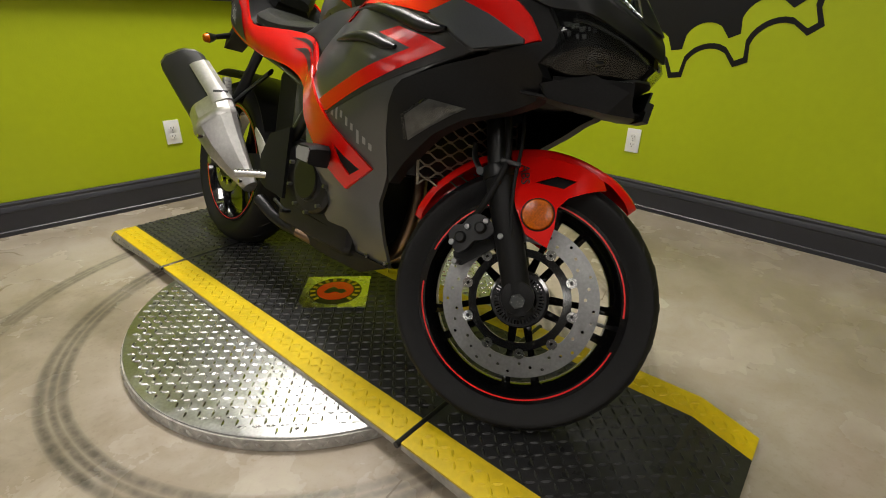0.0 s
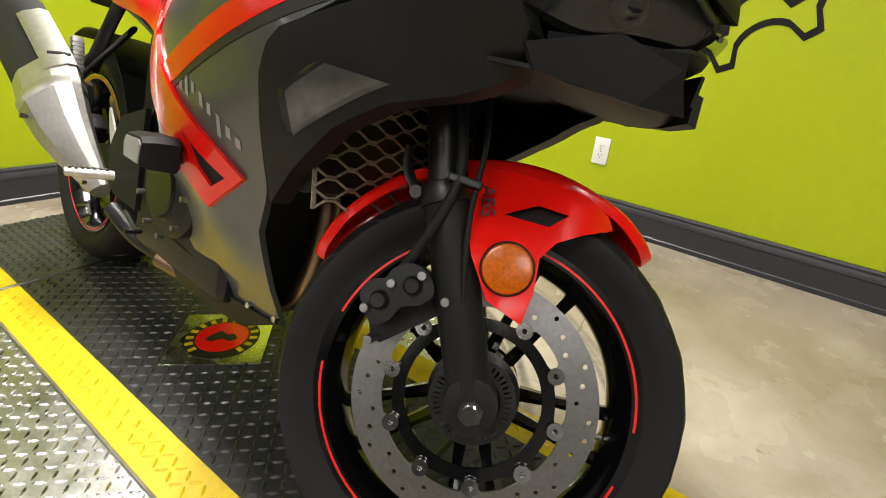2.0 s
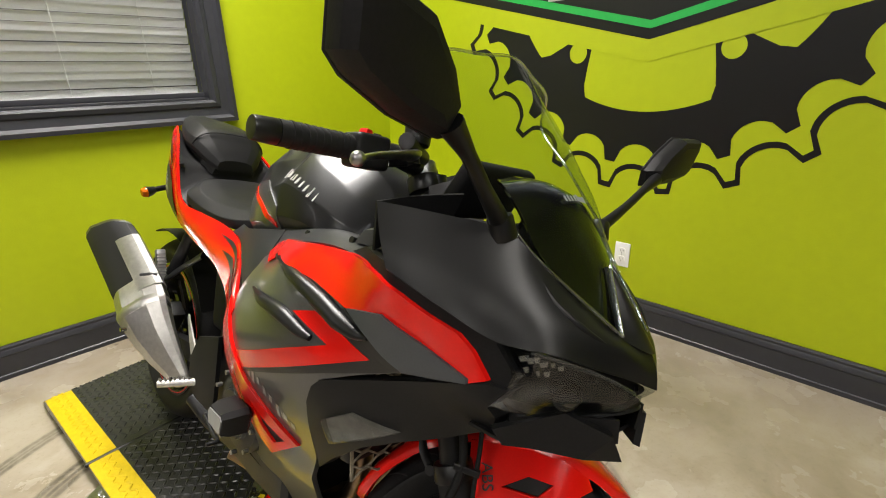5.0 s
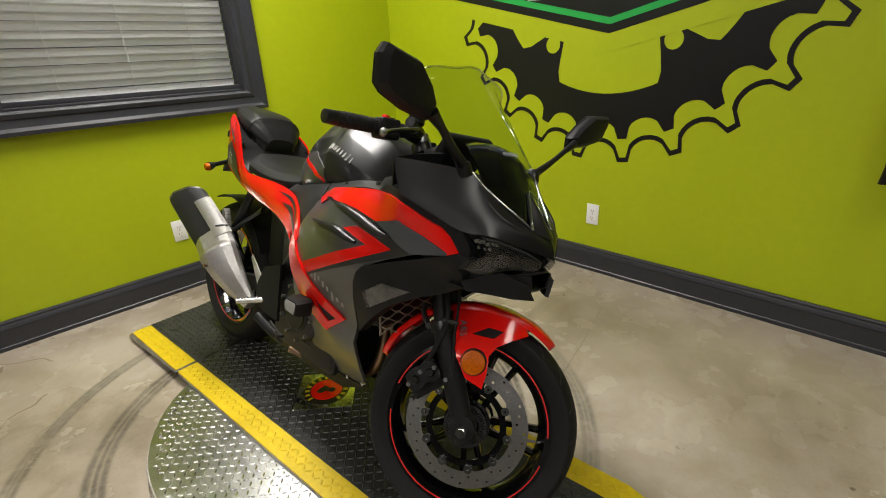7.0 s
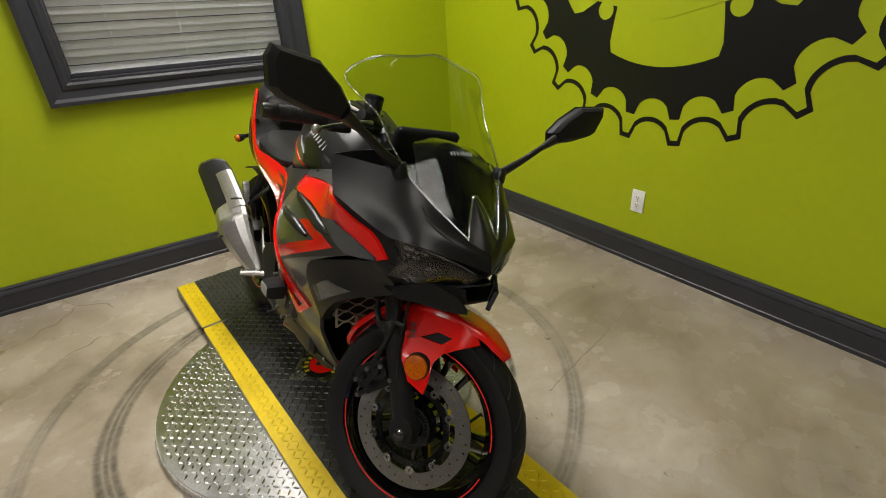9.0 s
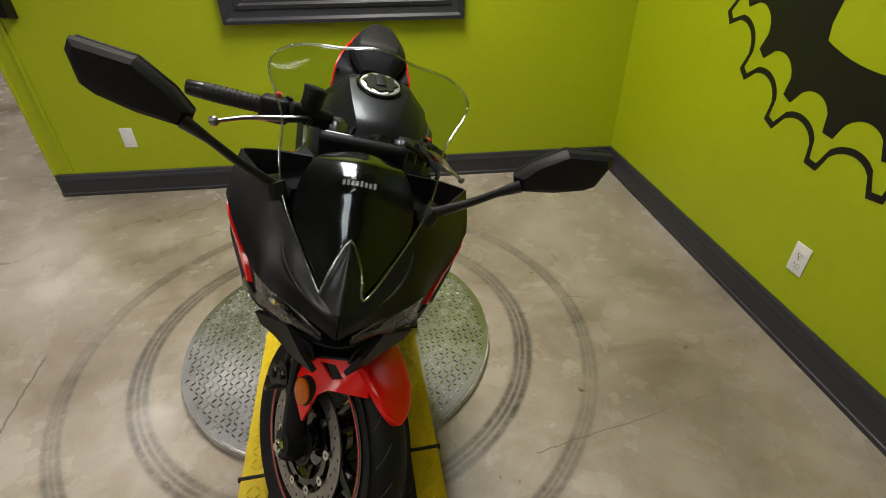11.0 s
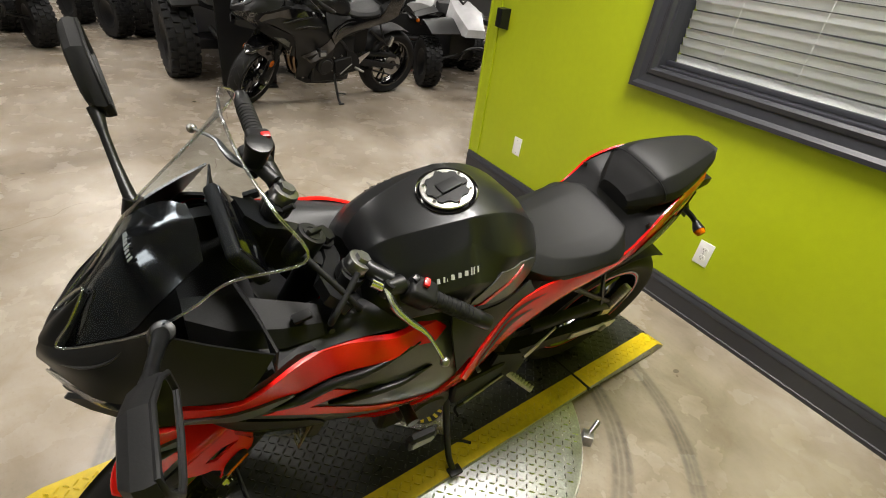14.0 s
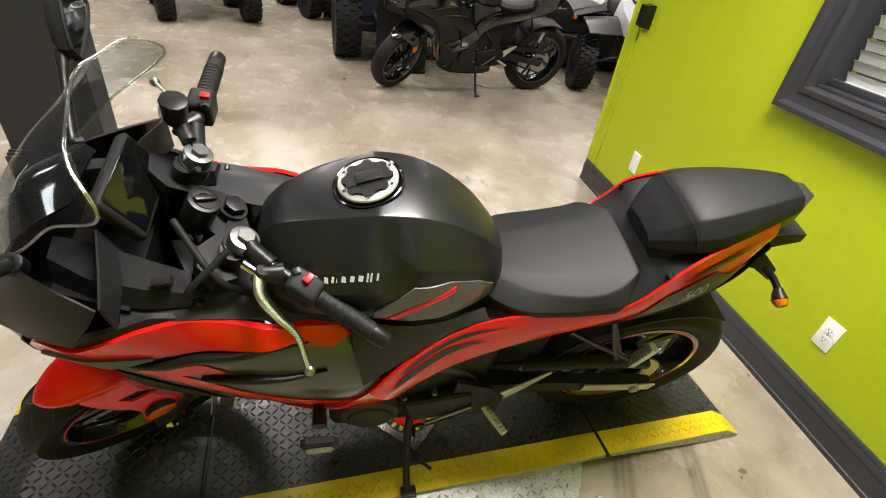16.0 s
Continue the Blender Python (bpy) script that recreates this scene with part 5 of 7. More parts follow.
# seats
def seat_rings(rows):
    return [(x, [(0, top), (yt * .6, top - .002), (yt, zt), (ye, (zt + ze) / 2), (ye, ze), (ye * .6, ze - .012)]) for x, top, yt, zt, ye, ze in rows]


part("rider_seat", faceted(seat_rings((
    (-.095, .824, .030, .817, .075, .752), (-.14, .806, .060, .797, .112, .746), (-.20, .799, .092, .788, .136, .748), (-.28, .803, .116, .791, .144, .754), (-.35, .816, .126, .804, .148, .764),
    (-.395, .829, .114, .822, .147, .778), (-.430, .838, .092, .834, .106, .802), (-.440, .834, .084, .830, .096, .806))), 40, .10), SEAT_VINYL, bike, "black vinyl rider seat", 26)
part("passenger_seat", faceted([
    (-.448, [(0, .891), (.030, .889), (.046, .883), (.052, .871), (.050, .861), (.03, .859)]),
    (-.470, [(0, .927), (.050, .923), (.070, .911), (.078, .891), (.076, .877), (.05, .874)]),
    (-.492, [(0, .955), (.062, .950), (.088, .931), (.096, .911), (.093, .897), (.06, .893)]),
    (-.510, [(0, .973), (.068, .968), (.098, .943), (.106, .921), (.102, .907), (.06, .902)]),
    (-.55, [(0, .988), (.070, .981), (.101, .953), (.108, .931), (.104, .917), (.06, .911)]),
    (-.61, [(0, .999), (.062, .992), (.090, .967), (.096, .947), (.092, .935), (.05, .929)]),
    (-.68, [(0, 1.007), (.048, 1.001), (.068, .983), (.074, .965), (.071, .953), (.04, .949)]),
    (-.735, [(0, 1.009), (.034, 1.004), (.050, .989), (.054, .975), (.052, .965), (.03, .959)]),
    (-.758, [(0, .999), (.026, .996), (.038, .985), (.042, .975), (.040, .967), (.02, .964)])], 44, .07), SEAT_VINYL, bike, "black passenger seat pad", 22)
part("seat_step", moved(loft([[(-.462, -.060, .846), (-.462, .060, .846), (-.462, .050, .866), (-.462, -.050, .866)], [(-.49, -.085, .862), (-.49, .085, .862), (-.49, .080, .886), (-.49, -.080, .886)], [(-.58, -.098, .885), (-.58, .098, .885), (-.58, .090, .912), (-.58, -.090, .912)], [(-.72, -.05, .93), (-.72, .05, .93), (-.72, .05, .955), (-.72, -.05, .955)]]), Matrix()), MATTE_BLACK, bike, "", 30)
part("seat_strap", tube([(-.505, -.1050, .921), (-.500, -.093, .942), (-.492, -.064, .960), (-.490, 0, .965), (-.492, .064, .960), (-.500, .093, .942), (-.505, .1050, .921)], .0016, 6), MATTE_BLACK, bike)
part("tail_cap", loft([[(-.70, -.070, .938), (-.70, .070, .938), (-.70, .060, .968), (-.70, -.060, .968)], [(-.752, -.050, .940), (-.752, .050, .940), (-.752, .042, .984), (-.752, -.042, .984)], [(-.790, -.026, .945), (-.790, .026, .945), (-.790, .018, .992), (-.790, -.018, .992)]]), SATIN_BLACK, bike, "black tail end", 30)
part("tail_light", loft([[(-.72, -.05, .905), (-.72, .05, .905), (-.72, .045, .938), (-.72, -.045, .938)], [(-.772, -.030, .912), (-.772, .030, .912), (-.772, .026, .940), (-.772, -.026, .940)]]), RED_LENS, bike, "red tail light", 30)
plate = part("plate_carrier", loft([[(-.62, -.05, .83), (-.62, .05, .83), (-.62, .04, .87), (-.62, -.04, .87)], [(-.72, -.045, .84), (-.72, .045, .84), (-.72, .040, .885), (-.72, -.040, .885)], [(-.80, -.048, .868), (-.80, .048, .868), (-.80, .046, .902), (-.80, -.046, .902)], [(-.850, -.040, .868), (-.850, .040, .868), (-.850, .038, .890), (-.850, -.038, .890)]]), MATTE_BLACK, bike, "black number plate carrier", 30)
part("plate_bracket", loft([[(-.70, -.040, .80), (-.70, .040, .80), (-.70, .040, .86), (-.70, -.040, .86)], [(-.80, -.040, .770), (-.80, .040, .770), (-.80, .036, .818), (-.80, -.036, .818)], [(-.892, -.036, .712), (-.892, .036, .712), (-.892, .030, .748), (-.892, -.030, .748)]]), MATTE_BLACK, plate, "black drooping plate bracket", 30)
for s in (-1, 1):
    part("rear_arm", tube([(-.835, s * .020, .765), (-.862, s * .056, .750), (-.866, s * .090, .738)], (.012, .011, .010), 10, flat=.8), MATTE_BLACK, plate, "", 40)
    part("rear_indicator", tube([(-.868, s * .080, .742), (-.864, s * .096, .735), (-.862, s * .108, .731)], (.010, .016, .019), 14), SATIN_BLACK, plate, "", 40)
    part("indicator_lens", cyl((-.862, s * .107, .731), (-.861, s * .124, .727), .0185, .013, 18, .004), AMBER, plate, "amber indicator lens", 40)

# engine and frame
eng = part("engine", joined(box(-.17, -.135, .215, .20, .135, .47, .03, 3), box(.02, -.11, .44, .25, .11, .64, .02, 2), box(-.20, -.105, .42, .12, .105, .735, .02, 2)), DARK_METAL, bike, "black twin-cylinder engine block", 35)
part("engine_side_cover", loft([[(.16, .12, .30), (.16, .12, .62), (-.20, .10, .60), (-.22, .10, .30)], [(.14, .150, .32), (.12, .150, .58), (-.17, .125, .56), (-.19, .125, .33)], [(.11, .158, .35), (.09, .158, .54), (-.14, .132, .53), (-.16, .132, .36)]]), MATTE_BLACK, eng, "black engine side cover", 30)
part("clutch_cover", moved(revolve([(0, .0), (.055, .0), (.060, -.006), (.082, -.010), (.090, -.020), (.092, -.06)], 40, closed=False), Matrix.Translation((.045, -.178, .385)) @ pose(0, 0, 0, 90)), DARK_METAL, eng, "black round clutch cover", 35)
part("clutch_cap", moved(revolve([(0, .0), (.050, .0), (.052, -.004), (.052, -.012)], 36, closed=False), Matrix.Translation((.045, -.184, .385)) @ pose(0, 0, 0, 90)), SATIN_BLACK, eng, "", 35)
part("generator_cover", moved(revolve([(0, .0), (.052, .0), (.056, .006), (.070, .010), (.078, .022), (.080, .06)], 40, closed=False), Matrix.Translation((.10, .182, .375)) @ pose(0, 0, 0, 90)), DARK_METAL, eng, "bronze-black generator cover", 35)
part("sprocket_cover", moved(box(-.085, -.022, -.06, .085, .022, .06, .015, 3), pose(-.075, .150, .375, 0, 12, 0)), MATTE_BLACK, eng, "", 35)
for k in range(9):
    a = math.tau * k / 9
    part("case_bolt", cyl((.045 + .086 * math.cos(a), -.172, .385 + .086 * math.sin(a)), (.045 + .086 * math.cos(a), -.184, .385 + .086 * math.sin(a)), .005, n=10), STEEL, eng)
for y in (-.045, .045):
    part("exhaust_header", tube([(.25, y, .50), (.31, y, .47), (.325, y, .38), (.285, y * .9, .27), (.18, y * .6 - .02, .205), (.05, -.06, .19), (-.06, -.12, .215)], .019, 14), BRONZE, bike, "heat-tinted exhaust header", 50)
rad = part("radiator", moved(box(-.014, -.165, -.075, .014, .165, .075, .006), pose(.395, 0, .545, 0, -12, 0)), DARK_METAL, bike, "dark finned radiator", 35)


def hex_mesh(w, h, cell=0.034, wire=0.0019):
    """Wavy lattice guard in yz, centred, with real openings."""
    bms, rows = [], int(h / (cell * .40))
    for j in range(rows + 1):
        z = -h / 2 + j * cell * .40
        n = int(w / cell)
        pts = [(0.002 * (k % 2), -w / 2 + k * cell * .5, z + (cell * .15 if ((k + 1) // 2 + j) % 2 else -cell * .15)) for k in range(2 * n + 1)]
        bms.append(tube(pts, wire, 5, smooth_path=False))
    bms.append(box(-.001, -w / 2 - .003, -h / 2 - .006, .001, -w / 2 + .003, h / 2 + .006))
    bms.append(box(-.001, w / 2 - .003, -h / 2 - .006, .001, w / 2 + .003, h / 2 + .006))
    return joined(*bms)


tagged(part("radiator_guard", moved(hex_mesh(.34, .16), pose(.424, 0, .543, 0, -12, 0)), FINS, bike), "beige-grey lattice radiator guard", kind="stuff")
for s in (-1, 1):
    part("frame_tube", tube([(.33, s * .10, .78), (.18, s * .14, .70), (.0, s * .14, .60), (-.14, s * .125, .46), (-.17, s * .12, .36)], .016, 12), SATIN_BLACK, bike, "black trellis frame tube", 50)
    part("subframe_tube", tube([(-.06, s * .12, .60), (-.25, s * .115, .66), (-.5, s * .09, .72), (-.68, s * .05, .80)], .013, 10), SATIN_BLACK, bike, "", 50)
    part("swingarm", loft([[(-.15, s * .085, .36), (-.15, s * .135, .36), (-.15, s * .135, .42), (-.15, s * .085, .42)], [(-.42, s * .10, .325), (-.42, s * .128, .325), (-.42, s * .128, .375), (-.42, s * .10, .375)],
                           [(-.64, s * .090, .285), (-.64, s * .125, .285), (-.64, s * .125, .325), (-.64, s * .090, .325)], [(-.735, s * .10, .285), (-.735, s * .122, .285), (-.735, s * .122, .318), (-.735, s * .10, .318)]]), MATTE_BLACK, bike, "black swingarm", 35)
    part("axle_adjuster", cyl((-.68, s * .120, .303), (-.68, s * .140, .303), .018, .016, 16, .003), STEEL, bike, "", 40)
    # rearset
    rs = part("footpeg_bracket", loft([[(-.10, s * .150, .30), (-.10, s * .160, .30), (-.10, s * .160, .50), (-.10, s * .150, .50)], [(-.19, s * .158, .31), (-.19, s * .168, .31), (-.19, s * .168, .47), (-.19, s * .158, .47)], [(-.235, s * .160, .33), (-.235, s * .168, .33), (-.235, s * .168, .40), (-.235, s * .160, .40)]]), MATTE_BLACK, bike, "black footpeg bracket", 35)
    part("heel_guard", sheet([[(-.222, s * .164, .428), (-.285, s * .152, .452), (-.358, s * .134, .468)], [(-.240, s * .164, .400), (-.290, s * .152, .432), (-.360, s * .134, .462)], [(-.215, s * .164, .352), (-.285, s * .152, .405), (-.362, s * .134, .456)]], 10, 8, .004), HEEL, rs, "brushed alloy heel guard", 35)
    part("footpeg", tube([(-.198, s * .162, .346), (-.220, s * .200, .342), (-.242, s * .237, .338)], (.010, .0105, .009), 10), HEEL, rs, "ribbed steel footpeg", 40)
    for k in range(7):
        part("peg_rib", cyl((-.216 - k * .0052, s * (.178 + k * .009), .3545 - k * .001), (-.202 - k * .0052, s * (.178 + k * .009), .3545 - k * .001), .0032, n=6), STEEL, rs)
    part("pedal", tube([(-.13, s * .165, .29), (-.06, s * .172, .278), (-.02, s * .178, .283), (-.016, s * .205, .285)], .005, 8), DARK_METAL, rs, "steel foot lever", 50)
    ph = part("passenger_bracket", joined(tube([(-.34, s * .112, .640), (-.42, s * .122, .592), (-.540, s * .132, .522)], (.017, .015, .019), 10, flat=.4), tube([(-.44, s * .105, .70), (-.46, s * .118, .64), (-.515, s * .130, .535)], (.016, .015, .019), 10, flat=.4)), SATIN_BLACK, bike, "black passenger peg bracket", 45)
    part("passenger_peg", moved(box(-.045, -.012, -.012, .045, .012, .012, .004), pose(-.563, s * .146, .556, 0, 74, 0)), HEEL, ph, "folded passenger footpeg", 35)
    for k in range(8):
        part("peg_rib", moved(box(-.003, -.013, -.002, .003, .013, .002), pose(-.553 - k * .0029, s * .146, .522 + k * .0098, 0, 106, 0) @ pose(0, 0, .0115)), STEEL, ph)
    sx, sz = (.178, .464) if s < 0 else (.214, .535)
    sl = part("frame_slider", tube([(sx, s * .17, sz), (sx, s * .215, sz), (sx, s * .245, sz)], (.014, .014, .015), 14), SATIN_BLACK, bike, "black crash slider", 40)
    part("slider_head", loft([[(sx + dx * k, s * y, sz + dz * k) for dx, dz in ((.042, .020), (.030, .030), (-.034, .028), (-.046, .008), (-.040, -.024), (.036, -.028))] for y, k in (((.222, .62), (.230, .84), (.262, .80), (.276, .66)) if s < 0 else ((.270, .55), (.274, .85), (.286, .85), (.291, .7)))]), MATTE_BLACK, sl, "black slider block", 30)
    part("slider_cap", loft([[(sx + dx, s * y, sz + dz) for dx, dz in ((.026, .010), (.020, .016), (-.022, .015), (-.028, .004), (-.024, -.014), (.022, -.016))] for y in ((.2765, .2785) if s < 0 else (.2915, .2930))]), LETTER_GREY, sl, "grey end cap")

# exhaust, right side: a chamfered can rising to the rear, a cast cover over its front, a link pipe below
CAN = [(.066, -.035), (.060, .000), (.033, .044), (.022, .058), (-.005, .074), (-.020, .074), (-.036, .052), (-.042, .030), (-.044, -.035), (-.036, -.055), (-.012, -.078), (.010, -.080), (.044, -.070), (.060, -.050)]


def can_point(s, b, a, grow=1.0):
    """s along the can, b outwards, a upwards across it."""
    up = .14 + a * grow
    return (-.843 * s + .533 * up, -.215 - (s - .85) * .105 - b * grow, .531 * s + .846 * up)


def can_ring(s, grow=1.0, slant=0.0):
    return [can_point(s - (.066 - b) * slant, b, a, grow) for b, a in CAN]


def cover_ring(c, k, d=(-.70, -.20, .60)):
    """The can's section about a point of the cover's own line."""
    d = Vector(d).normalized()
    out = Vector((-.05, -1, 0)).normalized()
    up = out.cross(d).normalized()
    up = up if up.z > 0 else -up
    return [Vector(c) + out * b * k + up * a * k for b, a in CAN]


muff = part("muffler", loft([can_ring(.60, .80), can_ring(.64, .96), can_ring(.68, 1.0), can_ring(.90, 1.0, .35), can_ring(.955, 1.0, .7), can_ring(.966, .95, .7)]), MUFFLER_BLACK, bike, "matte black muffler can", 28)
part("muffler_tip", loft([can_ring(.958, .96, .7), can_ring(.974, .95, .7), can_ring(.978, .86, .7), can_ring(.972, .70, .7), can_ring(.92, .66, .7)]), STEEL, muff, "bright steel muffler tip", 30)
part("heat_shield", loft([cover_ring(c, k) for c, k in (((-.520, -.199, .498), 1.03), ((-.490, -.198, .474), 1.06), ((-.455, -.196, .440), 1.04), ((-.415, -.186, .392), .88), ((-.375, -.170, .345), .66), ((-.345, -.156, .312), .48), ((-.318, -.146, .285), .34))]), ALU, muff, "cast alloy exhaust cover", 14)
part("shield_step", loft([cover_ring(c, k) for c, k in (((-.476, -.1978, .459), 1.055), ((-.470, -.1976, .454), 1.085), ((-.462, -.1968, .447), 1.085), ((-.456, -.1960, .441), 1.05))]), ALU, muff, "raised alloy band", 22)
bm = loft([[can_point(s, b * 1.05 + .003, a * 1.05 + .002) for b, a in ((.031, .048), (.022, .060), (-.004, .077), (-.020, .077), (-.036, .054))] for s in (.66, .70, .76, .82, .852)], closed=False, caps=False)
bmesh.ops.recalc_face_normals(bm, faces=bm.faces[:])
bmesh.ops.solidify(bm, geom=bm.faces[:], thickness=.005)
part("strap_shield", bm, ALU, muff, "alloy muffler strap", 24)
a, b = Vector(can_point(.705, .020, .066)), Vector(can_point(.690, -.014, .083))
part("shield_slot", tube([a, a.lerp(b, .5), b], (.006, .008, .006), 8, flat=.8), SLOT, muff)
part("shield_rib", tube([(-.478, -.258, .448), (-.440, -.238, .405), (-.395, -.206, .352), (-.352, -.176, .312)], (.004, .007, .006, .003), 8, flat=.6), ALU, muff, "cast ridge", 50)
for x, y, z in ((-.335, -.176, .298), (-.455, -.262, .408)):
    part("shield_bolt", cyl((x, y + .008, z), (x, y - .006, z), .006, n=12), CHROME, muff)
part("link_pipe", tube([(.03, -.06, .205), (-.10, -.085, .200), (-.20, -.110, .212), (-.285, -.134, .255)], .019, 14), DARK_METAL, muff, "dark link pipe", 50)

# side stand
stand = part("side_stand", tube([(-.02, .12, .30), (-.01, .175, .22), (-.01, .245, .115), (-.012, .285, .085)], (.013, .011, .010, .010), 12), SATIN_BLACK, bike, "black steel side stand", 45)
part("stand_foot", moved(box(-.022, -.016, -.006, .022, .016, .006, .005), Matrix.Translation((-.015, .292, .0855)) @ pose(0, 0, 0, 15, 0, 0)), SATIN_BLACK, stand, "", 35)
part("stand_tab", tube([(-.012, .22, .15), (-.05, .235, .150), (-.075, .255, .152)], .005, 8), SATIN_BLACK, stand, "", 45)

# wheels: drawn round the y axis at the origin
Y_AXIS = pose(0, 0, 0, -90)


def wheel(name, centre, r_tyre, w_tyre, r_rim, w_rim, m, label):
    to = m @ Matrix.Translation(centre) @ Y_AXIS
    h = w_tyre / 2
    prof = [(r_rim - .004, -w_rim / 2), (r_rim + .010, -w_rim / 2 - .004), (r_rim + .028, -h * .93), (r_rim + .046, -h), (r_tyre - .022, -h * .84), (r_tyre - .008, -h * .55), (r_tyre - .001, -h * .22), (r_tyre, 0)]
    prof = prof + [(r, -z) for r, z in reversed(prof[:-1])]
    prof = [(p.x, p.y) for p in catmull([(r, z, 0) for r, z in prof], 45)]
    w_ob = part(name, moved(revolve(prof, 112), to), RUBBER, bike, label, 50)
    # grooves as thin dark cuts raised a hair
    for k in range(22):
        a = math.tau * k / 22
        for s in (-1, 1):
            pts = []
            for f in (0.10, .30, .52, .72):
                zz = s * h * (.10 + f * .85)
                u = abs(zz) / h
                rr = r_tyre - .0016 - (.022 * max(0.0, (u - .18) / .66) ** 1.7)
                aa = a + s * .03 + f * .28
                pts.append((rr * math.cos(aa), rr * math.sin(aa), zz))
            part("tread_groove", moved(tube(pts, .0021, 5, 7), to), SLOT, w_ob)
    lip = [(r_rim, -w_rim / 2), (r_rim + .004, -w_rim / 2 - .003), (r_rim + .004, -w_rim / 2 - .006), (r_rim - .010, -w_rim / 2 - .006), (r_rim - .016, -w_rim / 2 + .006), (r_rim - .028, -w_rim * .22), (r_rim - .030, 0)]
    lip = lip + [(r, -z) for r, z in reversed(lip[:-1])]
    rim_ob = part("rim", moved(revolve(lip, 84), to), GLOSS_BLACK, w_ob, "gloss black wheel rim", 40)
    for s in (-1, 1):
        z0 = s * (w_rim / 2 + .0064)
        for g in range(2):
            n = 40
            a0, a1 = radians(12 + 180 * g), radians(172 + 180 * g)
            ro, ri = r_rim - .0030, r_rim - .0062
            out = [(ro * math.cos(a0 + (a1 - a0) * i / n), ro * math.sin(a0 + (a1 - a0) * i / n)) for i in range(n + 1)]
            inn = [(ri * math.cos(a0 + (a1 - a0) * i / n), ri * math.sin(a0 + (a1 - a0) * i / n)) for i in range(n, -1, -1)]
            part("rim_stripe", moved(plate2d(out + inn, (), .0006), to @ Matrix.Translation((0, 0, z0 - .0003))), RED_LINE, rim_ob, "red rim stripe")
    for k in range(10):
        a = math.tau * (k // 2) / 5 + (.17 if k % 2 else -.17)
        b = math.tau * (k // 2) / 5 + (.30 if k % 2 else -.30)
        p0, p1 = Vector((.040 * math.cos(b), .040 * math.sin(b), 0)), Vector(((r_rim - .026) * math.cos(a), (r_rim - .026) * math.sin(a), 0))
        side_v = Vector((-math.sin(a), math.cos(a), 0))
        rings = [[c + side_v * (dx * wd) + Vector((0, 0, dz * hd)) for dx, dz in ((-1, -.5), (0, -1), (1, -.5), (1, .5), (0, 1), (-1, .5))] for c, wd, hd in ((p0, .010, .020), (p0.lerp(p1, .5), .0065, .013), (p1, .009, .012))]
        part("spoke", moved(loft(rings), to), GLOSS_BLACK, rim_ob, "", 40)
    part("hub", moved(revolve([(0, -.050), (.030, -.050), (.034, -.042), (.060, -.038), (.062, -.020), (.046, -.012), (.046, .012), (.062, .020), (.060, .038), (.034, .042), (.030, .050), (0, .050)], 36, closed=False), to), GLOSS_BLACK, rim_ob, "", 40)
    part("valve_stem", moved(cyl((r_rim - .032, 0, -.01), (r_rim - .062, 0, -.022), .004, n=8), to), STEEL, rim_ob)
    return w_ob


def brake_disc(parent, centre, r_out, r_in, y, s, m):
    to = m @ Matrix.Translation(centre + Vector((0, y, 0))) @ Y_AXIS
    holes = []
    for k in range(40):
        a = math.tau * k / 40
        r = r_out - .010 - .0085 * (k % 3)
        holes.append(ring2d(.0034, 8, r * math.cos(a), r * math.sin(a)))
    NB = 10
    inner = []
    for k in range(120):
        a = math.tau * k / 120
        r = r_in - .012 * max(0, math.cos(NB * a)) ** 4
        inner.append((r * math.cos(a), r * math.sin(a)))
    d = part("brake_disc", moved(plate2d(ring2d(r_out, 96), [inner] + holes, .0045), to), STEEL, parent, "brushed steel brake disc with drilled holes", 30)
    part("disc_carrier", moved(plate2d([((r_in - .014 + .008 * max(0, math.cos(NB * a)) ** 3) * math.cos(a), (r_in - .014 + .008 * max(0, math.cos(NB * a)) ** 3) * math.sin(a)) for a in (math.tau * k / 120 for k in range(120))], [ring2d(r_in - .030, 60)], .005), to @ Matrix.Translation((0, 0, -.0008))), GLOSS_BLACK, d, "black disc carrier", 30)
    for k in range(NB):
        a = math.tau * k / NB
        part("rivet", moved(revolve([(.0035, 0), (.0105, 0), (.0105, .003), (.008, .0050), (.0035, .0050)], 16), to @ Matrix.Translation(((r_in - .009) * math.cos(a), (r_in - .009) * math.sin(a), .0042 if s > 0 else -.0072))), CHROME, d, "", 40)
    teeth = [[(r * math.cos(math.tau * (k + f) / 44), r * math.sin(math.tau * (k + f) / 44)) for r, f in ((.040, -.22), (.049, -.22), (.049, .22), (.040, .22))] for k in range(44)]
    part("sensor_ring", moved(plate2d(ring2d(.054, 48), [ring2d(.035, 36)] + teeth, .002), to @ Matrix.Translation((0, 0, s * .012))), DARK_METAL, d, "slotted sensor ring", 30)
    return d


I4 = Matrix()
fw = wheel("front_wheel", FRONT, .273, .110, .207, .076, WHEEL_M, "black front tyre with a red-striped rim")
rw = wheel("rear_wheel", REAR, .305, .150, .216, .112, I4, "black rear tyre with a red-striped rim")
brake_disc(fw, FRONT, .155, .116, -.058, -1, WHEEL_M)
brake_disc(rw, REAR, .110, .084, -.072, -1, I4)
part("rear_sprocket", moved(plate2d([((.092 + .005 * (k % 2)) * math.cos(math.tau * k / 84), (.092 + .005 * (k % 2)) * math.sin(math.tau * k / 84)) for k in range(84)], [ring2d(.045, 30)], .006), Matrix.Translation(REAR + Vector((0, .080, 0))) @ Y_AXIS), STEEL, rw, "steel rear sprocket", 30)
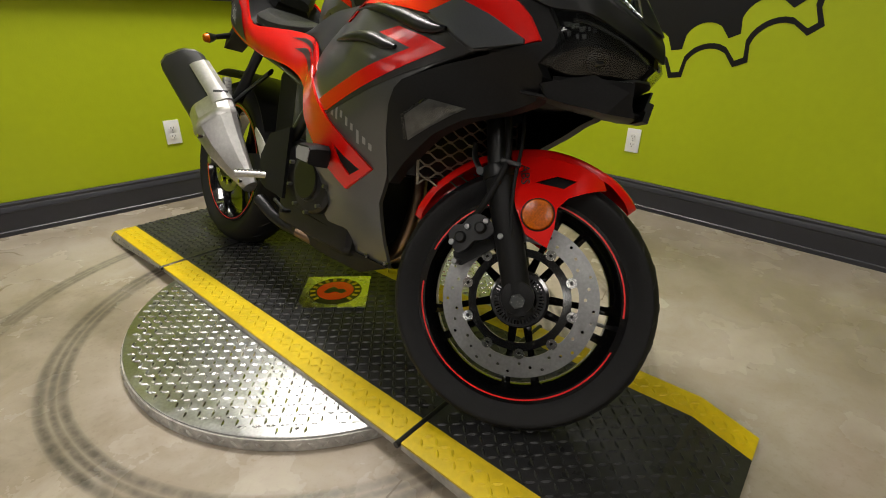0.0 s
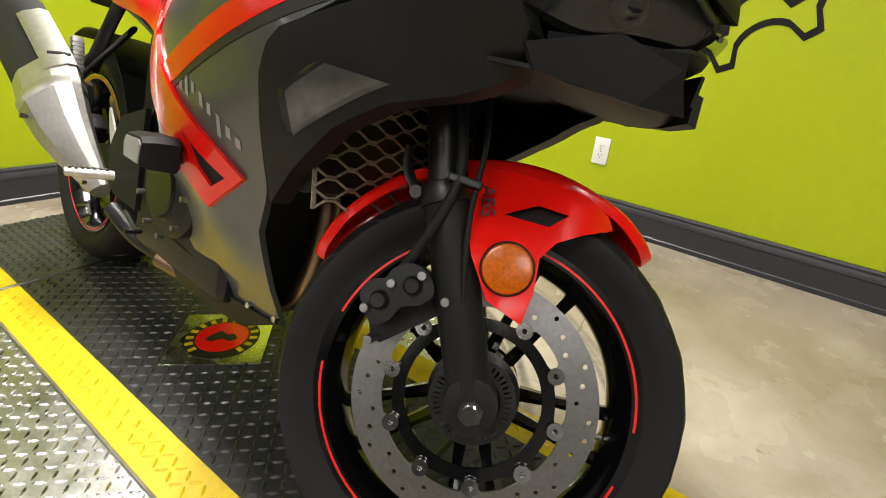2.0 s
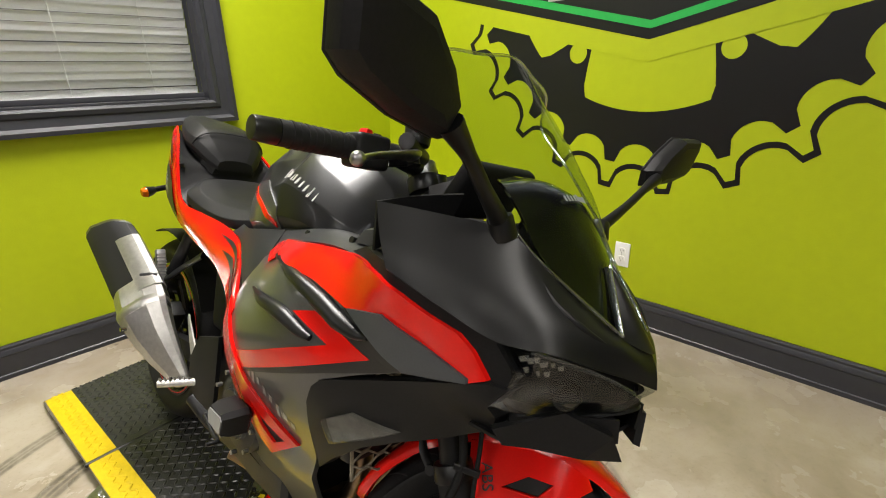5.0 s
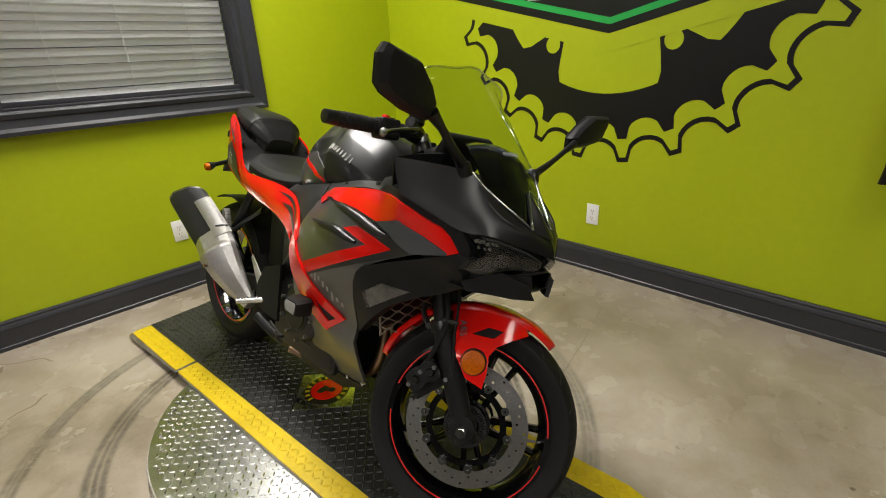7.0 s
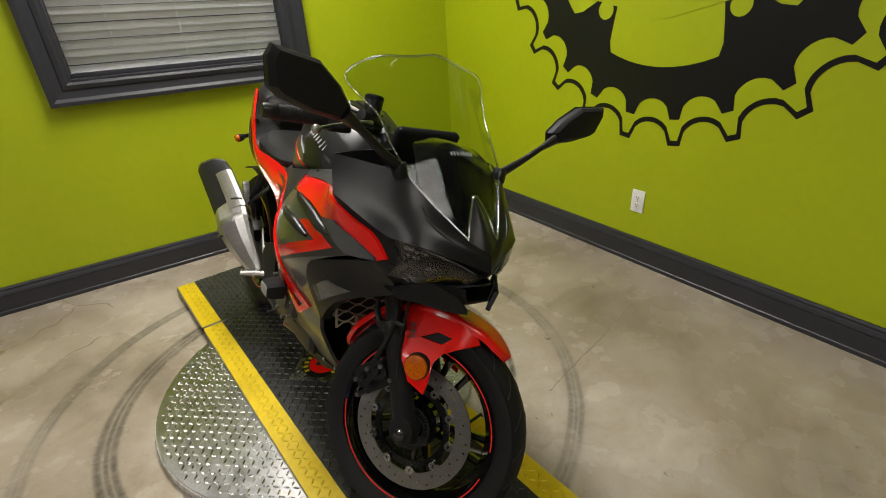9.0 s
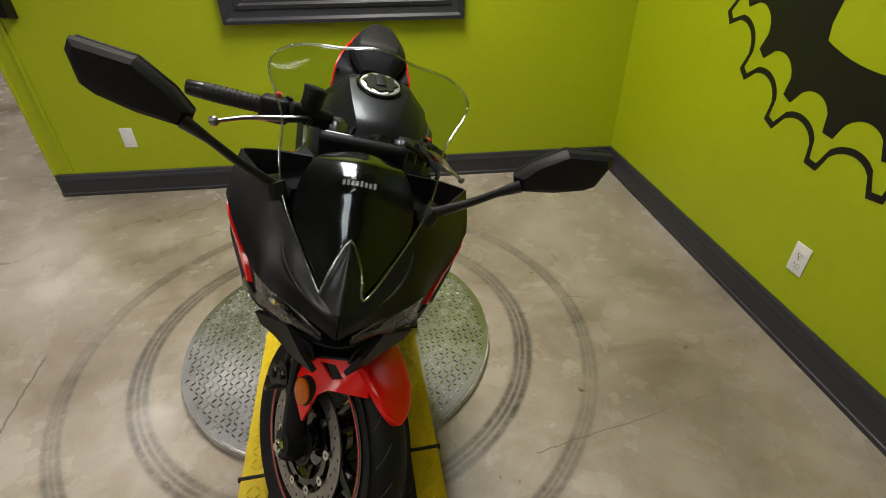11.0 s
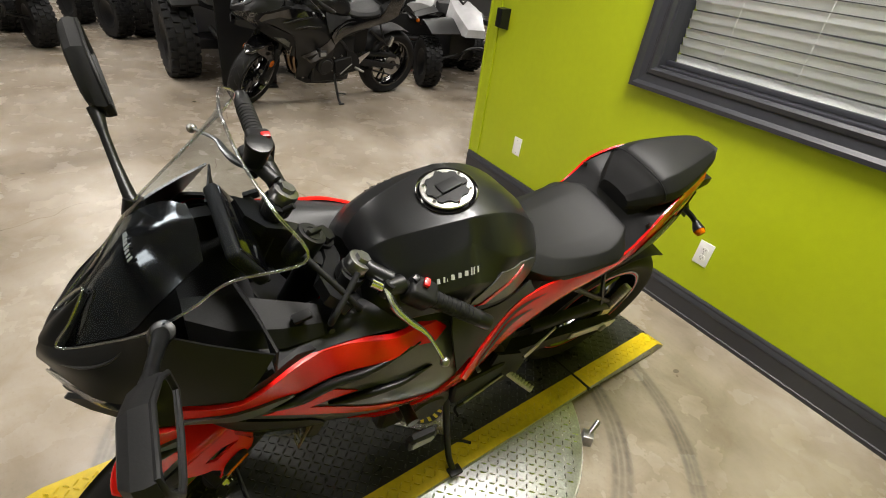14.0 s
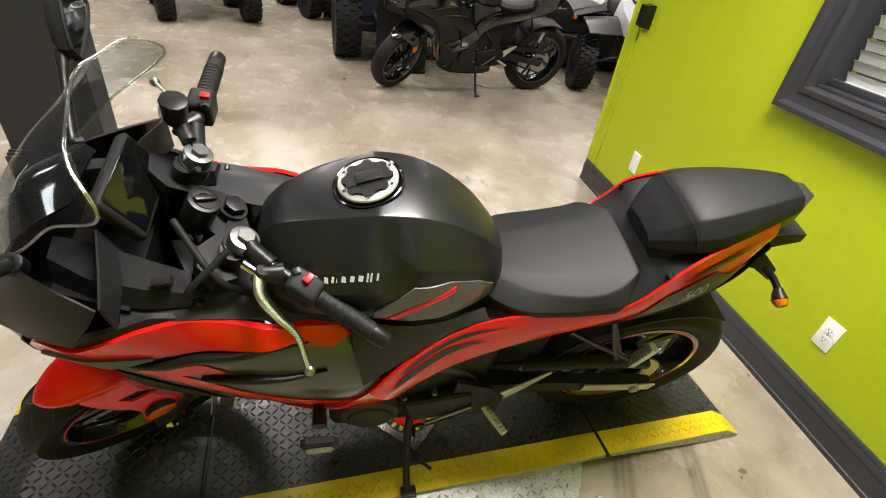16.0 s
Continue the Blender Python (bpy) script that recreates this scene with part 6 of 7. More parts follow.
part("chain", tube([(-.68, .083, .398), (-.40, .083, .425), (-.12, .083, .425), (-.08, .083, .39), (-.12, .083, .355), (-.40, .083, .28), (-.68, .083, .208)], .009, 6, 60, flat=.6), DARK_METAL, bike, "dark drive chain", 50)
part("shift_rod", tube([(-.045, .178, .300), (-.10, .178, .345), (-.155, .175, .385)], .0045, 8), STEEL, bike, "thin steel shift rod", 50)
for x, z in ((.02, .44), (-.05, .455), (-.13, .43), (-.15, .35), (-.07, .315), (.03, .33), (.09, .45)):
    part("cover_bolt", cyl((x, .150, z), (x, .166, z), .006, n=10), STEEL, eng)
part("chain_guard", sheet([[(-.30, .078, .445), (-.45, .078, .440), (-.60, .078, .430), (-.70, .078, .405)], [(-.30, .104, .440), (-.45, .104, .434), (-.60, .104, .422), (-.70, .104, .396)], [(-.30, .106, .415), (-.45, .106, .408), (-.60, .106, .395), (-.70, .106, .372)]], 14, 8, .003), MATTE_BLACK, bike, "black chain guard", 40)
part("swingarm_plate", loft([[(x, y, z) for x, z in ((-.50, .318), (-.735, .286), (-.745, .318), (-.50, .352))] for y in (.1285, .1325)]), ALU, bike, "bright axle plate on the swingarm", 30)
part("rear_hugger", sheet([[(REAR.x + .335 * math.cos(radians(a)), yy, REAR.z + .335 * math.sin(radians(a)) - .25 * yy * yy) for yy in (-.09, -.05, 0, .05, .09)] for a in (28, 45, 62, 80, 98, 112)], 10, 18, .004), MATTE_BLACK, bike, "black rear tyre hugger", 45)
part("rear_caliper", moved(box(-.03, -.022, -.04, .03, .022, .04, .008, 2), pose(-.60, -.088, .375, 0, 30, 0)), DARK_METAL, bike, "", 35)
part("battery_box", box(-.355, -.075, .43, -.17, .075, .655, .02, 2), MATTE_BLACK, bike, "black inner box behind the engine", 35)
part("linkage", loft([[(-.20, -.06, .24), (-.20, .06, .24), (-.20, .06, .44), (-.20, -.06, .44)], [(-.34, -.05, .26), (-.34, .05, .26), (-.34, .05, .42), (-.34, -.05, .42)]]), DARK_METAL, bike, "", 35)
part("rear_shock", tube([(-.17, 0, .66), (-.24, 0, .42)], .030, 14), DARK_METAL, bike, "", 40)

# steering group
def S(bm):
    return moved(bm, WHEEL_M)


def T(bm):
    """The handlebar group, clamped a little to the right of the steering axis."""
    return moved(bm, Matrix.Translation((0, -.020, -.018)) @ STEER_M @ Matrix.Translation((0, -.028, 0)))


def along(x_off, y, h):
    """A point on a fork leg: h metres up the steering axis from the axle's height, x_off ahead of the axis."""
    base = AXIS_P + AXIS_D * (FRONT.z / AXIS_D.z)
    fwd = Vector((math.cos(radians(RAKE)), 0, math.sin(radians(RAKE))))
    return tuple(base + fwd * x_off + AXIS_D * h + Vector((0, y, 0)))


FO = 0.012
for s in (-1, 1):
    leg = part("fork_leg", S(joined(tube([along(FO, s * .090, -.035), along(FO, s * .090, .02), along(FO, s * .090, .24)], (.027, .0275, .0285), 20, smooth_path=False))), MATTE_BLACK, bike, "black fork lower leg", 45)
    part("axle_clamp", S(joined(cyl(Vector(along(FO, s * .090, 0)) - Vector((.0, .026, 0)), Vector(along(FO, s * .090, 0)) + Vector((0, .026, 0)), .032, n=24, bevel=.004))), MATTE_BLACK, leg, "", 40)
    part("dust_seal", S(cyl(along(FO, s * .090, .235), along(FO, s * .090, .262), .0325, .030, 24, .003)), SATIN_BLACK, leg, "", 40)
    part("fork_tube", S(cyl(along(FO, s * .090, .255), along(FO + .058, s * .090 - .028, .70), .0205, n=20)), SATIN_BLACK, leg, "dark polished fork tube", 40)
    part("axle_nut", S(joined(cyl(FRONT + Vector((0, s * .118, 0)), FRONT + Vector((0, s * .125, 0)), .0165, .015, 6), cyl(FRONT + Vector((0, s * .125, 0)), FRONT + Vector((0, s * .130, 0)), .009, n=14))), CHROME, leg, "bright axle nut", 30)
    part("fork_cap", T(joined(cyl(along(FO + .058, s * .090, .705), along(FO + .058, s * .090, .728), .024, n=24, bevel=.003), cyl(along(FO + .058, s * .090, .728), along(FO + .058, s * .090, .736), .014, n=6))), STEEL, leg, "bright fork cap", 35)
part("axle", S(cyl(FRONT - Vector((0, .12, 0)), FRONT + Vector((0, .12, 0)), .010)), STEEL, bike)
part("lower_yoke", S(moved(box(-.045, -.135, -.018, .055, .135, .018, .012, 2), Matrix.Translation(along(.012, 0, .50)) @ pose(0, 0, 0, 0, -RAKE, 0))), SATIN_BLACK, bike, "black lower fork yoke", 35)
yoke = part("top_yoke", T(moved(plate2d([(.058, -.135), (.072, -.098), (.056, -.062), (.0, -.035), (-.030, 0), (.0, .035), (.056, .062), (.072, .098), (.058, .135), (.020, .132), (.012, .07), (-.045, .03), (-.052, 0), (-.045, -.03), (.012, -.07), (.020, -.132)], (), .022), Matrix.Translation(along(.064, 0, .655)) @ pose(0, 0, 0, 0, -RAKE, 0))), SATIN_BLACK, bike, "black top fork yoke", 35)
part("stem_nut", T(joined(cyl(along(.034, 0, .675), along(.034, 0, .698), .019, n=6, bevel=.002), cyl(along(.034, 0, .665), along(.034, 0, .684), .024, n=24))), SATIN_BLACK, yoke, "", 35)
part("ignition_lock", T(joined(cyl(along(.094, 0, .65), along(.094, 0, .715), .026, n=24, bevel=.003), moved(box(-.018, -.005, 0, .018, .005, .010, .003), Matrix.Translation(along(.094, 0, .714)) @ pose(0, 0, 0, 0, -RAKE, 0)))), SATIN_BLACK, yoke, "black ignition lock", 35)
part("ignition_ring", T(revolve([(.013, 0), (.0185, 0), (.0185, .002), (.013, .002)], 30, Matrix.Translation(along(.094, 0, .7145)) @ pose(0, 0, 0, 0, -RAKE, 0))), DARK_METAL, yoke, "dark ignition ring", 40)
for s in (-1, 1):
    r0 = Vector((.356, s * .112, .952))
    r1 = Vector((.342, s * .150, .952))
    r3 = Vector((.245, s * .315, .912))
    d = (r3 - r1).normalized()
    bar = part("handlebar", T(tube([r0, r1, r1.lerp(r3, .3), r3], .011, 14, smooth_path=False)), SATIN_BLACK, bike, "black clip-on handlebar", 45)
    part("bar_clamp", T(joined(cyl(along(FO + .058, s * .090, .680), along(FO + .058, s * .090, .706), .0275, n=24, bevel=.004), tube([r0 - Vector((0, s * .02, 0)), r0, r1], .016, 12, smooth_path=False))), SATIN_BLACK, bar, "", 40)
    ga, gb = r1.lerp(r3, .42), r1.lerp(r3, .985)
    part("grip", T(tube([ga, ga.lerp(gb, .02), ga.lerp(gb, .05), ga.lerp(gb, .95), gb], (.021, .021, .0165, .0165, .0165), 18, smooth_path=False)), GRIP, bar, "black rubber grip", 40)
    for k in range(9):
        c = ga.lerp(gb, .12 + k * .09)
        part("grip_rib", T(revolve([(.0155, -.003), (.0175, -.0022), (.0175, .0022), (.0155, .003)], 18, Matrix.Translation(c) @ frame_to(d))), GRIP, bar, "", 50)
    part("bar_end", T(cyl(gb, gb + d * .032, .0165, .0150, 18, .003)), SATIN_BLACK, bar, "black bar end weight", 40)
    sw = r1.lerp(r3, .30)
    up = AXIS_D
    sm = Matrix.Translation(sw) @ frame_to(d)
    swo = part("switch_housing", T(moved(box(-.022, -.026, -.026, .022, .022, .030, .009, 3), sm)), MATTE_BLACK, bar, "black switch housing", 40)
    part("switch_button", T(joined(moved(box(-.0085, -.006, 0, .0085, .006, .010, .003), Matrix.Translation(sw + up * .022) @ pose(0, 0, 0, 0, 0, s * 25)))), RED_LINE, swo, "red switch button", 40)
    part("switch_button", T(joined(moved(box(-.006, -.006, 0, .006, .006, .006, .002), Matrix.Translation(sw - d * .022 + up * .022)))), SATIN_BLACK, swo, "", 40)
    # lever
    fwd = Vector((math.cos(radians(RAKE)), 0, math.sin(radians(RAKE))))
    l0 = Vector((.364, s * .156, .955))
    lever = [l0, Vector((.376, s * .188, .950)), Vector((.368, s * .226, .937)), Vector((.354, s * .264, .921)), Vector((.360, s * .318, .902))]
    part("lever", T(tube(lever, (.0125, .0125, .0095, .0068, .0062), 12, 30, flat=.55)), GREEN_LEVER if s > 0 else STEEL, bar, "bright alloy lever", 45)
    bm = bmesh.new()
    bmesh.ops.create_uvsphere(bm, u_segments=14, v_segments=10, radius=.0095, matrix=Matrix.Translation(lever[-1]))
    part("lever_ball", T(bm), STEEL, bar, "round lever end", 60)
    part("lever_perch", T(joined(tube([r1.lerp(r3, .10), l0 - d * .004], (.018, .013), 12, smooth_path=False), cyl(l0 - up * .014, l0 + up * .014, .010, n=12))), SATIN_BLACK, bar, "", 40)
    if s < 0:
        mc = Vector(r1.lerp(r3, .06)) + fwd * .045 + up * .030
        res = part("brake_reservoir", T(moved(cyl((0, 0, -.026), (0, 0, .014), .019, .0215, 24, .004), Matrix.Translation(mc) @ pose(0, 0, 0, 0, -8, 0))), SATIN_BLACK, bar, "black brake fluid reservoir", 40)
        part("reservoir_cap", T(moved(cyl((0, 0, .012), (0, 0, .021), .0235, .0225, 10, .003), Matrix.Translation(mc) @ pose(0, 0, 0, 0, -8, 0))), SATIN_BLACK, res, "", 40)
        part("master_cylinder", T(cyl(mc + Vector((.0, .05, -.030)), mc + Vector((0, -.035, -.030)), .013, n=16, bevel=.003)), DARK_METAL, bar, "", 40)
    else:
        part("clutch_adjuster", T(cyl(l0 - d * .03, l0 - d * .008, .008, n=12)), CHROME, bar, "", 40)

# front mudguard, drawn round the axle then turned with the steering
def guard(a, r, y):
    return FRONT + Vector((r * math.cos(radians(a)), y, r * math.sin(radians(a))))


rows = []
for a, half, r in ((56, .006, .296), (58, .020, .299), (63, .038, .302), (72, .054, .305), (88, .066, .307), (105, .066, .307), (125, .062, .305), (143, .052, .301), (155, .030, .297), (160, .010, .293)):
    rows.append([guard(a, r - .020, -half), guard(a, r - .004, -half * .86), guard(a, r, 0), guard(a, r - .004, half * .86), guard(a, r - .020, half)])
fender = part("front_mudguard", S(sheet(rows, 18, 44, .0035)), RED, bike, "glossy red front mudguard", 45)
for s in (-1, 1):
    skirt = [(-.100, .285), (-.088, .235), (-.056, .175), (-.022, .130), (.026, .116), (.028, .155), (.022, .198), (.036, .224), (.066, .246), (.104, .268), (.092, .286), (.05, .300), (-.03, .305)]
    skirt = [(x * .96 - .004, z * .955) for x, z in skirt]
    vent = [(-.036, .238), (.002, .264), (.042, .264), (.022, .241)]
    vent = [(x * .96 - .004, z * .955) for x, z in vent]

    def skirt_y(x, z):
        return .060 + .055 * max(0.0, min(1.0, (.295 - z) / .125)) - 6.0 * max(0.0, x - .03) ** 2 - .10 * max(0.0, -.02 - x) ** 1.5

    bm = body_panel([(x, z) for x, z in skirt], s, 0.0, .006, [vent], .018, skirt_y)
    part("mudguard_skirt", S(moved(bm, Matrix.Translation((FRONT.x, 0, FRONT.z)))), RED, fender, "red mudguard side with a vent", 35)
    part("vent_back", S(moved(body_panel(vent, s, -.010, .004, (), .03, skirt_y), Matrix.Translation((FRONT.x, 0, FRONT.z)))), MATTE_BLACK, fender)
    part("reflector_cup", S(cyl(FRONT + Vector((-.014, s * .104, .166)), FRONT + Vector((-.014, s * .120, .166)), .0335, .031, 32, .003)), MATTE_BLACK, fender, "", 40)
    part("reflector", S(cyl(FRONT + Vector((-.014, s * .118, .166)), FRONT + Vector((-.014, s * .124, .166)), .030, .028, 32, .002)), AMBER, fender, "round amber side reflector", 40)
    part("guard_bracket", S(tube([FRONT + Vector((-.175, s * .092, .270)), FRONT + Vector((-.165, s * .094, .240)), FRONT + Vector((-.140, s * .094, .212))], (.006, .008, .008), 8, flat=.4)), DARK_METAL, fender, "dark hose bracket", 40)
    part("bracket_bolt", S(cyl(FRONT + Vector((-.147, s * .092, .218)), FRONT + Vector((-.147, s * .102, .218)), .008, n=12)), DARK_METAL, fender, "", 40)
bm = lettering("ABS", .024)
bm.transform(WHEEL_M @ Matrix.Translation(FRONT + Vector((-.062, -.0935, .236))) @ pose(0, 0, 0, 90, 0, 0) @ pose(0, 0, 0, -10, 0, 0) @ pose(0, 0, 0, 0, 0, -72))
part("lettering", bm, SATIN_BLACK, fender)

# caliper and hoses, right side
CAL_M = Matrix.Translation(FRONT + Vector((-.128, -.066, .098))) @ pose(0, 0, 0, 90, 0, 0) @ pose(0, 0, 0, 0, 0, 42)
kidney = [(-.043, -.012), (-.040, .014), (-.022, .024), (-.006, .019), (.010, .026), (.032, .022), (.044, .004), (.042, -.020), (.020, -.026), (.0, -.020), (-.020, -.028), (-.040, -.026)]
bm = plate2d([(p.x, p.y) for p in catmull([(x, y, 0) for x, y in kidney + kidney[:1]], 37)[:-1]], (), .046)
cal = part("brake_caliper", S(moved(bm, CAL_M)), SATIN_BLACK, bike, "black front brake caliper", 40)
for cx in (-.021, .022):
    part("piston_housing", S(moved(revolve([(0, .056), (.008, .056), (.011, .053), (.012, .046), (.012, .03)], 24, closed=False), CAL_M @ Matrix.Translation((cx, -.002, 0)))), SATIN_BLACK, cal, "", 40)
part("caliper_mount", S(moved(plate2d([(-.058, -.040), (-.048, -.050), (.050, -.046), (.060, -.030), (.052, -.018), (-.050, -.018)], (), .012), CAL_M)), MATTE_BLACK, cal, "", 40)
for cx, cy in ((-.040, -.004), (.037, .004), (.0, .010), (-.050, -.040), (.050, -.034)):
    part("caliper_bolt", S(moved(revolve([(0, .056), (.005, .056), (.006, .052), (.006, .012)], 12, closed=False), CAL_M @ Matrix.Translation((cx, cy, -.002)))), STEEL, cal, "", 40)
part("brake_hose", S(tube([FRONT + Vector((-.130, -.10, .125)), FRONT + Vector((-.112, -.118, .175)), FRONT + Vector((-.100, -.120, .25)), FRONT + Vector((-.125, -.115, .33)), FRONT + Vector((-.155, -.085, .41)), FRONT + Vector((-.18, -.05, .47))], .0065, 10)), RUBBER, bike, "black brake hose", 50)
part("sensor_cable", S(tube([FRONT + Vector((-.020, -.085, .035)), FRONT + Vector((-.045, -.112, .10)), FRONT + Vector((-.072, -.118, .20)), FRONT + Vector((-.085, -.115, .30)), FRONT + Vector((-.115, -.10, .40))], .0035, 8)), RUBBER, bike, "thin sensor cable", 50)
part("hose_clip", S(moved(box(-.020, -.006, -.005, .020, .006, .005, .002), Matrix.Translation(FRONT + Vector((-.092, -.120, .245))))), SATIN_BLACK, bike)
for pts in ([(.42, .06, .955), (.36, .13, .90), (.33, .10, .82), (.38, .03, .76)], [(.40, -.05, .96), (.47, -.08, .88), (.44, -.06, .76)], [(.34, .10, .93), (.40, .15, .885), (.36, .09, .83), (.30, .05, .80)]):
    part("cable", tube(pts, .0055, 8), RUBBER, bike, "black control cable", 50)
part("steering_head", tube([(.425, 0, .70), (.36, 0, .88)], .034, 18), SATIN_BLACK, bike, "", 40)
for s in (-1, 1):
    txt = bpy.data.curves.new("model_text", "FONT")
    txt.body, txt.size, txt.extrude, txt.align_x = "500", .024, .0002, "CENTER"
    t_ob = new("lettering", txt)
    t_me = bpy.data.meshes.new_from_object(t_ob)
    bpy.data.objects.remove(t_ob)
    bm = bmesh.new()
    bm.from_mesh(t_me)
    for v in bm.verts:
        u = .775 - v.co.x * 1.05 if s < 0 else .775 + v.co.x * 1.05
        v.co = tail_point(u if s < 0 else 1.55 - u, .16 + v.co.y * 9, s, .0036)
    part("lettering", bm, LETTER_GREY, bike)
# ---- the showroom beyond ----
SKIP = ("lettering", "red_chevron", "dark_band", "rivet", "panel_screw", "grip_rib", "peg_rib", "tail_graphic", "tank_stripe", "rim_stripe", "arrow_panel", "slot_duct", "cap_screw", "case_bolt")
SWAP = {RED: GLOSS_BLACK, GRAPHITE: SATIN_BLACK, GREY_PANEL: SATIN_BLACK, ALU: DARK_METAL, RED_LINE: SATIN_BLACK, GREEN_LEVER: SATIN_BLACK}
PLAIN = {"glossy red upper fairing panel": "gloss black upper fairing panel", "metallic graphite side fairing": "satin black side fairing", "glossy red front mudguard": "gloss black front mudguard"}


def black_sport_bike(m, label):
    """A parked all-black sport bike of the same build."""
    t = thing("motorcycle", m, label, "motorcycle")
    made = {bike: t}
    for o in bike.children_recursive:
        if o.name.split(".")[0] in SKIP or o.name.startswith("lettering") or o.parent not in made:
            continue
        me = o.data
        if me.materials[0] in SWAP:
            me = me.copy()
            me.materials[0] = SWAP[o.data.materials[0]]
        c = new(o.name.split(".")[0], me)
        c.parent = made[o.parent]
        text = o.get("label", "")
        if text and "red" not in text.split() and "graphite" not in text.split() and "alloy" not in text.split():
            tagged(c, text)
        elif text in PLAIN:
            tagged(c, PLAIN[text])
        made[o] = c
    return t


black_sport_bike(pose(-5.37, -0.46, 0, 0, 0, -90 + 11.0) @ pose(0, 0, 0, -12.0) @ Matrix.Scale(1.075, 4), "all-black sport motorcycle parked on its side stand in the showroom")


def knobby_tyre(parent, centre, r, w, axis_turn=0.0):
    """Off-road tyre round the y axis with blocks, and its rim."""
    to = Matrix.Translation(centre) @ pose(0, 0, 0, 0, 0, axis_turn) @ pose(0, 0, 0, -90)
    h = w / 2
    prof = [(r * .55, -h * .8), (r * .70, -h), (r * .88, -h * .96), (r * .95, -h * .75), (r * .955, 0), (r * .95, h * .75), (r * .88, h * .96), (r * .70, h), (r * .55, h * .8)]
    ty = part("tyre", moved(revolve(prof, 48), to), RUBBER, parent, "black knobbly off-road tyre", 40)
    knobs = []
    for k in range(26):
        for j, zz in enumerate((-.78, -.28, .28, .78)):
            a = math.tau * (k + (.5 if j % 2 else 0)) / 26
            knobs.append(moved(box(-.5 * r * .07, -.5 * r * .15, -.5 * w * .19, .5 * r * .07, .5 * r * .15, .5 * w * .19), to @ Matrix.Rotation(a, 4, "Z") @ Matrix.Translation((r * (.965 if abs(zz) < .5 else .945), 0, zz * h))))
    tagged(part("tread", joined(*knobs), RUBBER, ty, "chunky tread blocks"), kind="stuff")
    part("rim", moved(revolve([(0, -h * .3), (r * .30, -h * .4), (r * .50, -h * .75), (r * .56, -h * .8), (r * .56, h * .8), (r * .50, h * .75), (r * .30, h * .4), (0, h * .3)], 36, closed=False), to), SATIN_BLACK, ty, "dark steel rim", 40)
    return ty


def side_by_side(m, hood_mat, label, accent):
    """Off-road buggy that faces +x: hood, nose, fenders, cage, seats, four knobbly tyres."""
    t = thing("off_road_buggy", m, label, "buggy")
    part("hood", loft([[(x, y, z) for y, z in ((-w, zl), (-w * .8, zt - .03), (-w * .35, zt), (w * .35, zt), (w * .8, zt - .03), (w, zl))] for x, w, zl, zt in ((.02, .30, .62, .78), (-.12, .46, .66, .92), (-.45, .58, .72, 1.04), (-.80, .62, .74, 1.12))]), hood_mat, t, "sloping hood panel", 30)
    part("grille", box(-.06, -.34, .42, .04, .34, .66, .03, 2), MATTE_BLACK, t, "", 30)
    part("bumper", tube([(.0, -.42, .50), (.12, -.34, .42), (.14, 0, .40), (.12, .34, .42), (.0, .42, .50)], .026, 12), SATIN_BLACK, t, "black tube bumper", 45)
    part("hood_scoop", box(-.46, -.16, 1.03, -.26, .16, 1.06, .012, 2), SATIN_BLACK, t, "", 30)
    for s in (-1, 1):
        part("headlight", loft([[(-.02, s * .26, .66), (-.02, s * .42, .69), (-.02, s * .42, .75), (-.02, s * .28, .72)], [(-.10, s * .28, .68), (-.10, s * .46, .72), (-.10, s * .46, .78), (-.10, s * .30, .76)]]), SMOKE_LENS, t, "", 30)
        part("fender", sheet([[(.05, s * .50, .70), (-.25, s * .52, .86), (-.62, s * .56, .80)], [(.05, s * .72, .68), (-.25, s * .78, .82), (-.62, s * .78, .74)]], 12, 6, .02), hood_mat if accent else SATIN_BLACK, t, "wheel fender", 35)
        part("side_panel", box(-1.95, s * .60, .38, -.70, s * .66, .80, .02, 2), SATIN_BLACK, t, "", 30)
        part("cage_tube", tube([(-.72, s * .60, 1.08), (-1.12, s * .56, 1.78), (-1.95, s * .56, 1.82), (-2.25, s * .60, 1.10)], .024, 10), SATIN_BLACK, t, "black roll cage tube", 45)
        part("suspension_arm", tube([(-.30, s * .20, .42), (-.30, s * .60, .36)], .022, 8), DARK_METAL, t, "", 45)
        for x in (-.30, -2.25):
            knobby_tyre(t, (x, s * .66, .36), .36, .26)
        part("seat", joined(box(-1.55, s * .30 - .22, .62, -1.05, s * .30 + .22, .76, .05, 2), box(-1.72, s * .30 - .22, .70, -1.52, s * .30 + .22, 1.30, .05, 2)), SEAT_VINYL, t, "", 35)
    part("floor_pan", box(-2.5, -.55, .30, -.05, .55, .40, .02), SATIN_BLACK, t)
    return t


side_by_side(pose(-5.98, -0.88, 0, 0, 0, 4), SATIN_BLACK, "black off-road buggy with knobbly tyres in the showroom", False)
side_by_side(pose(-6.35, 1.05, 0, 0, 0, -8), DULL_WHITE, "white and black off-road buggy parked in the showroom", False)

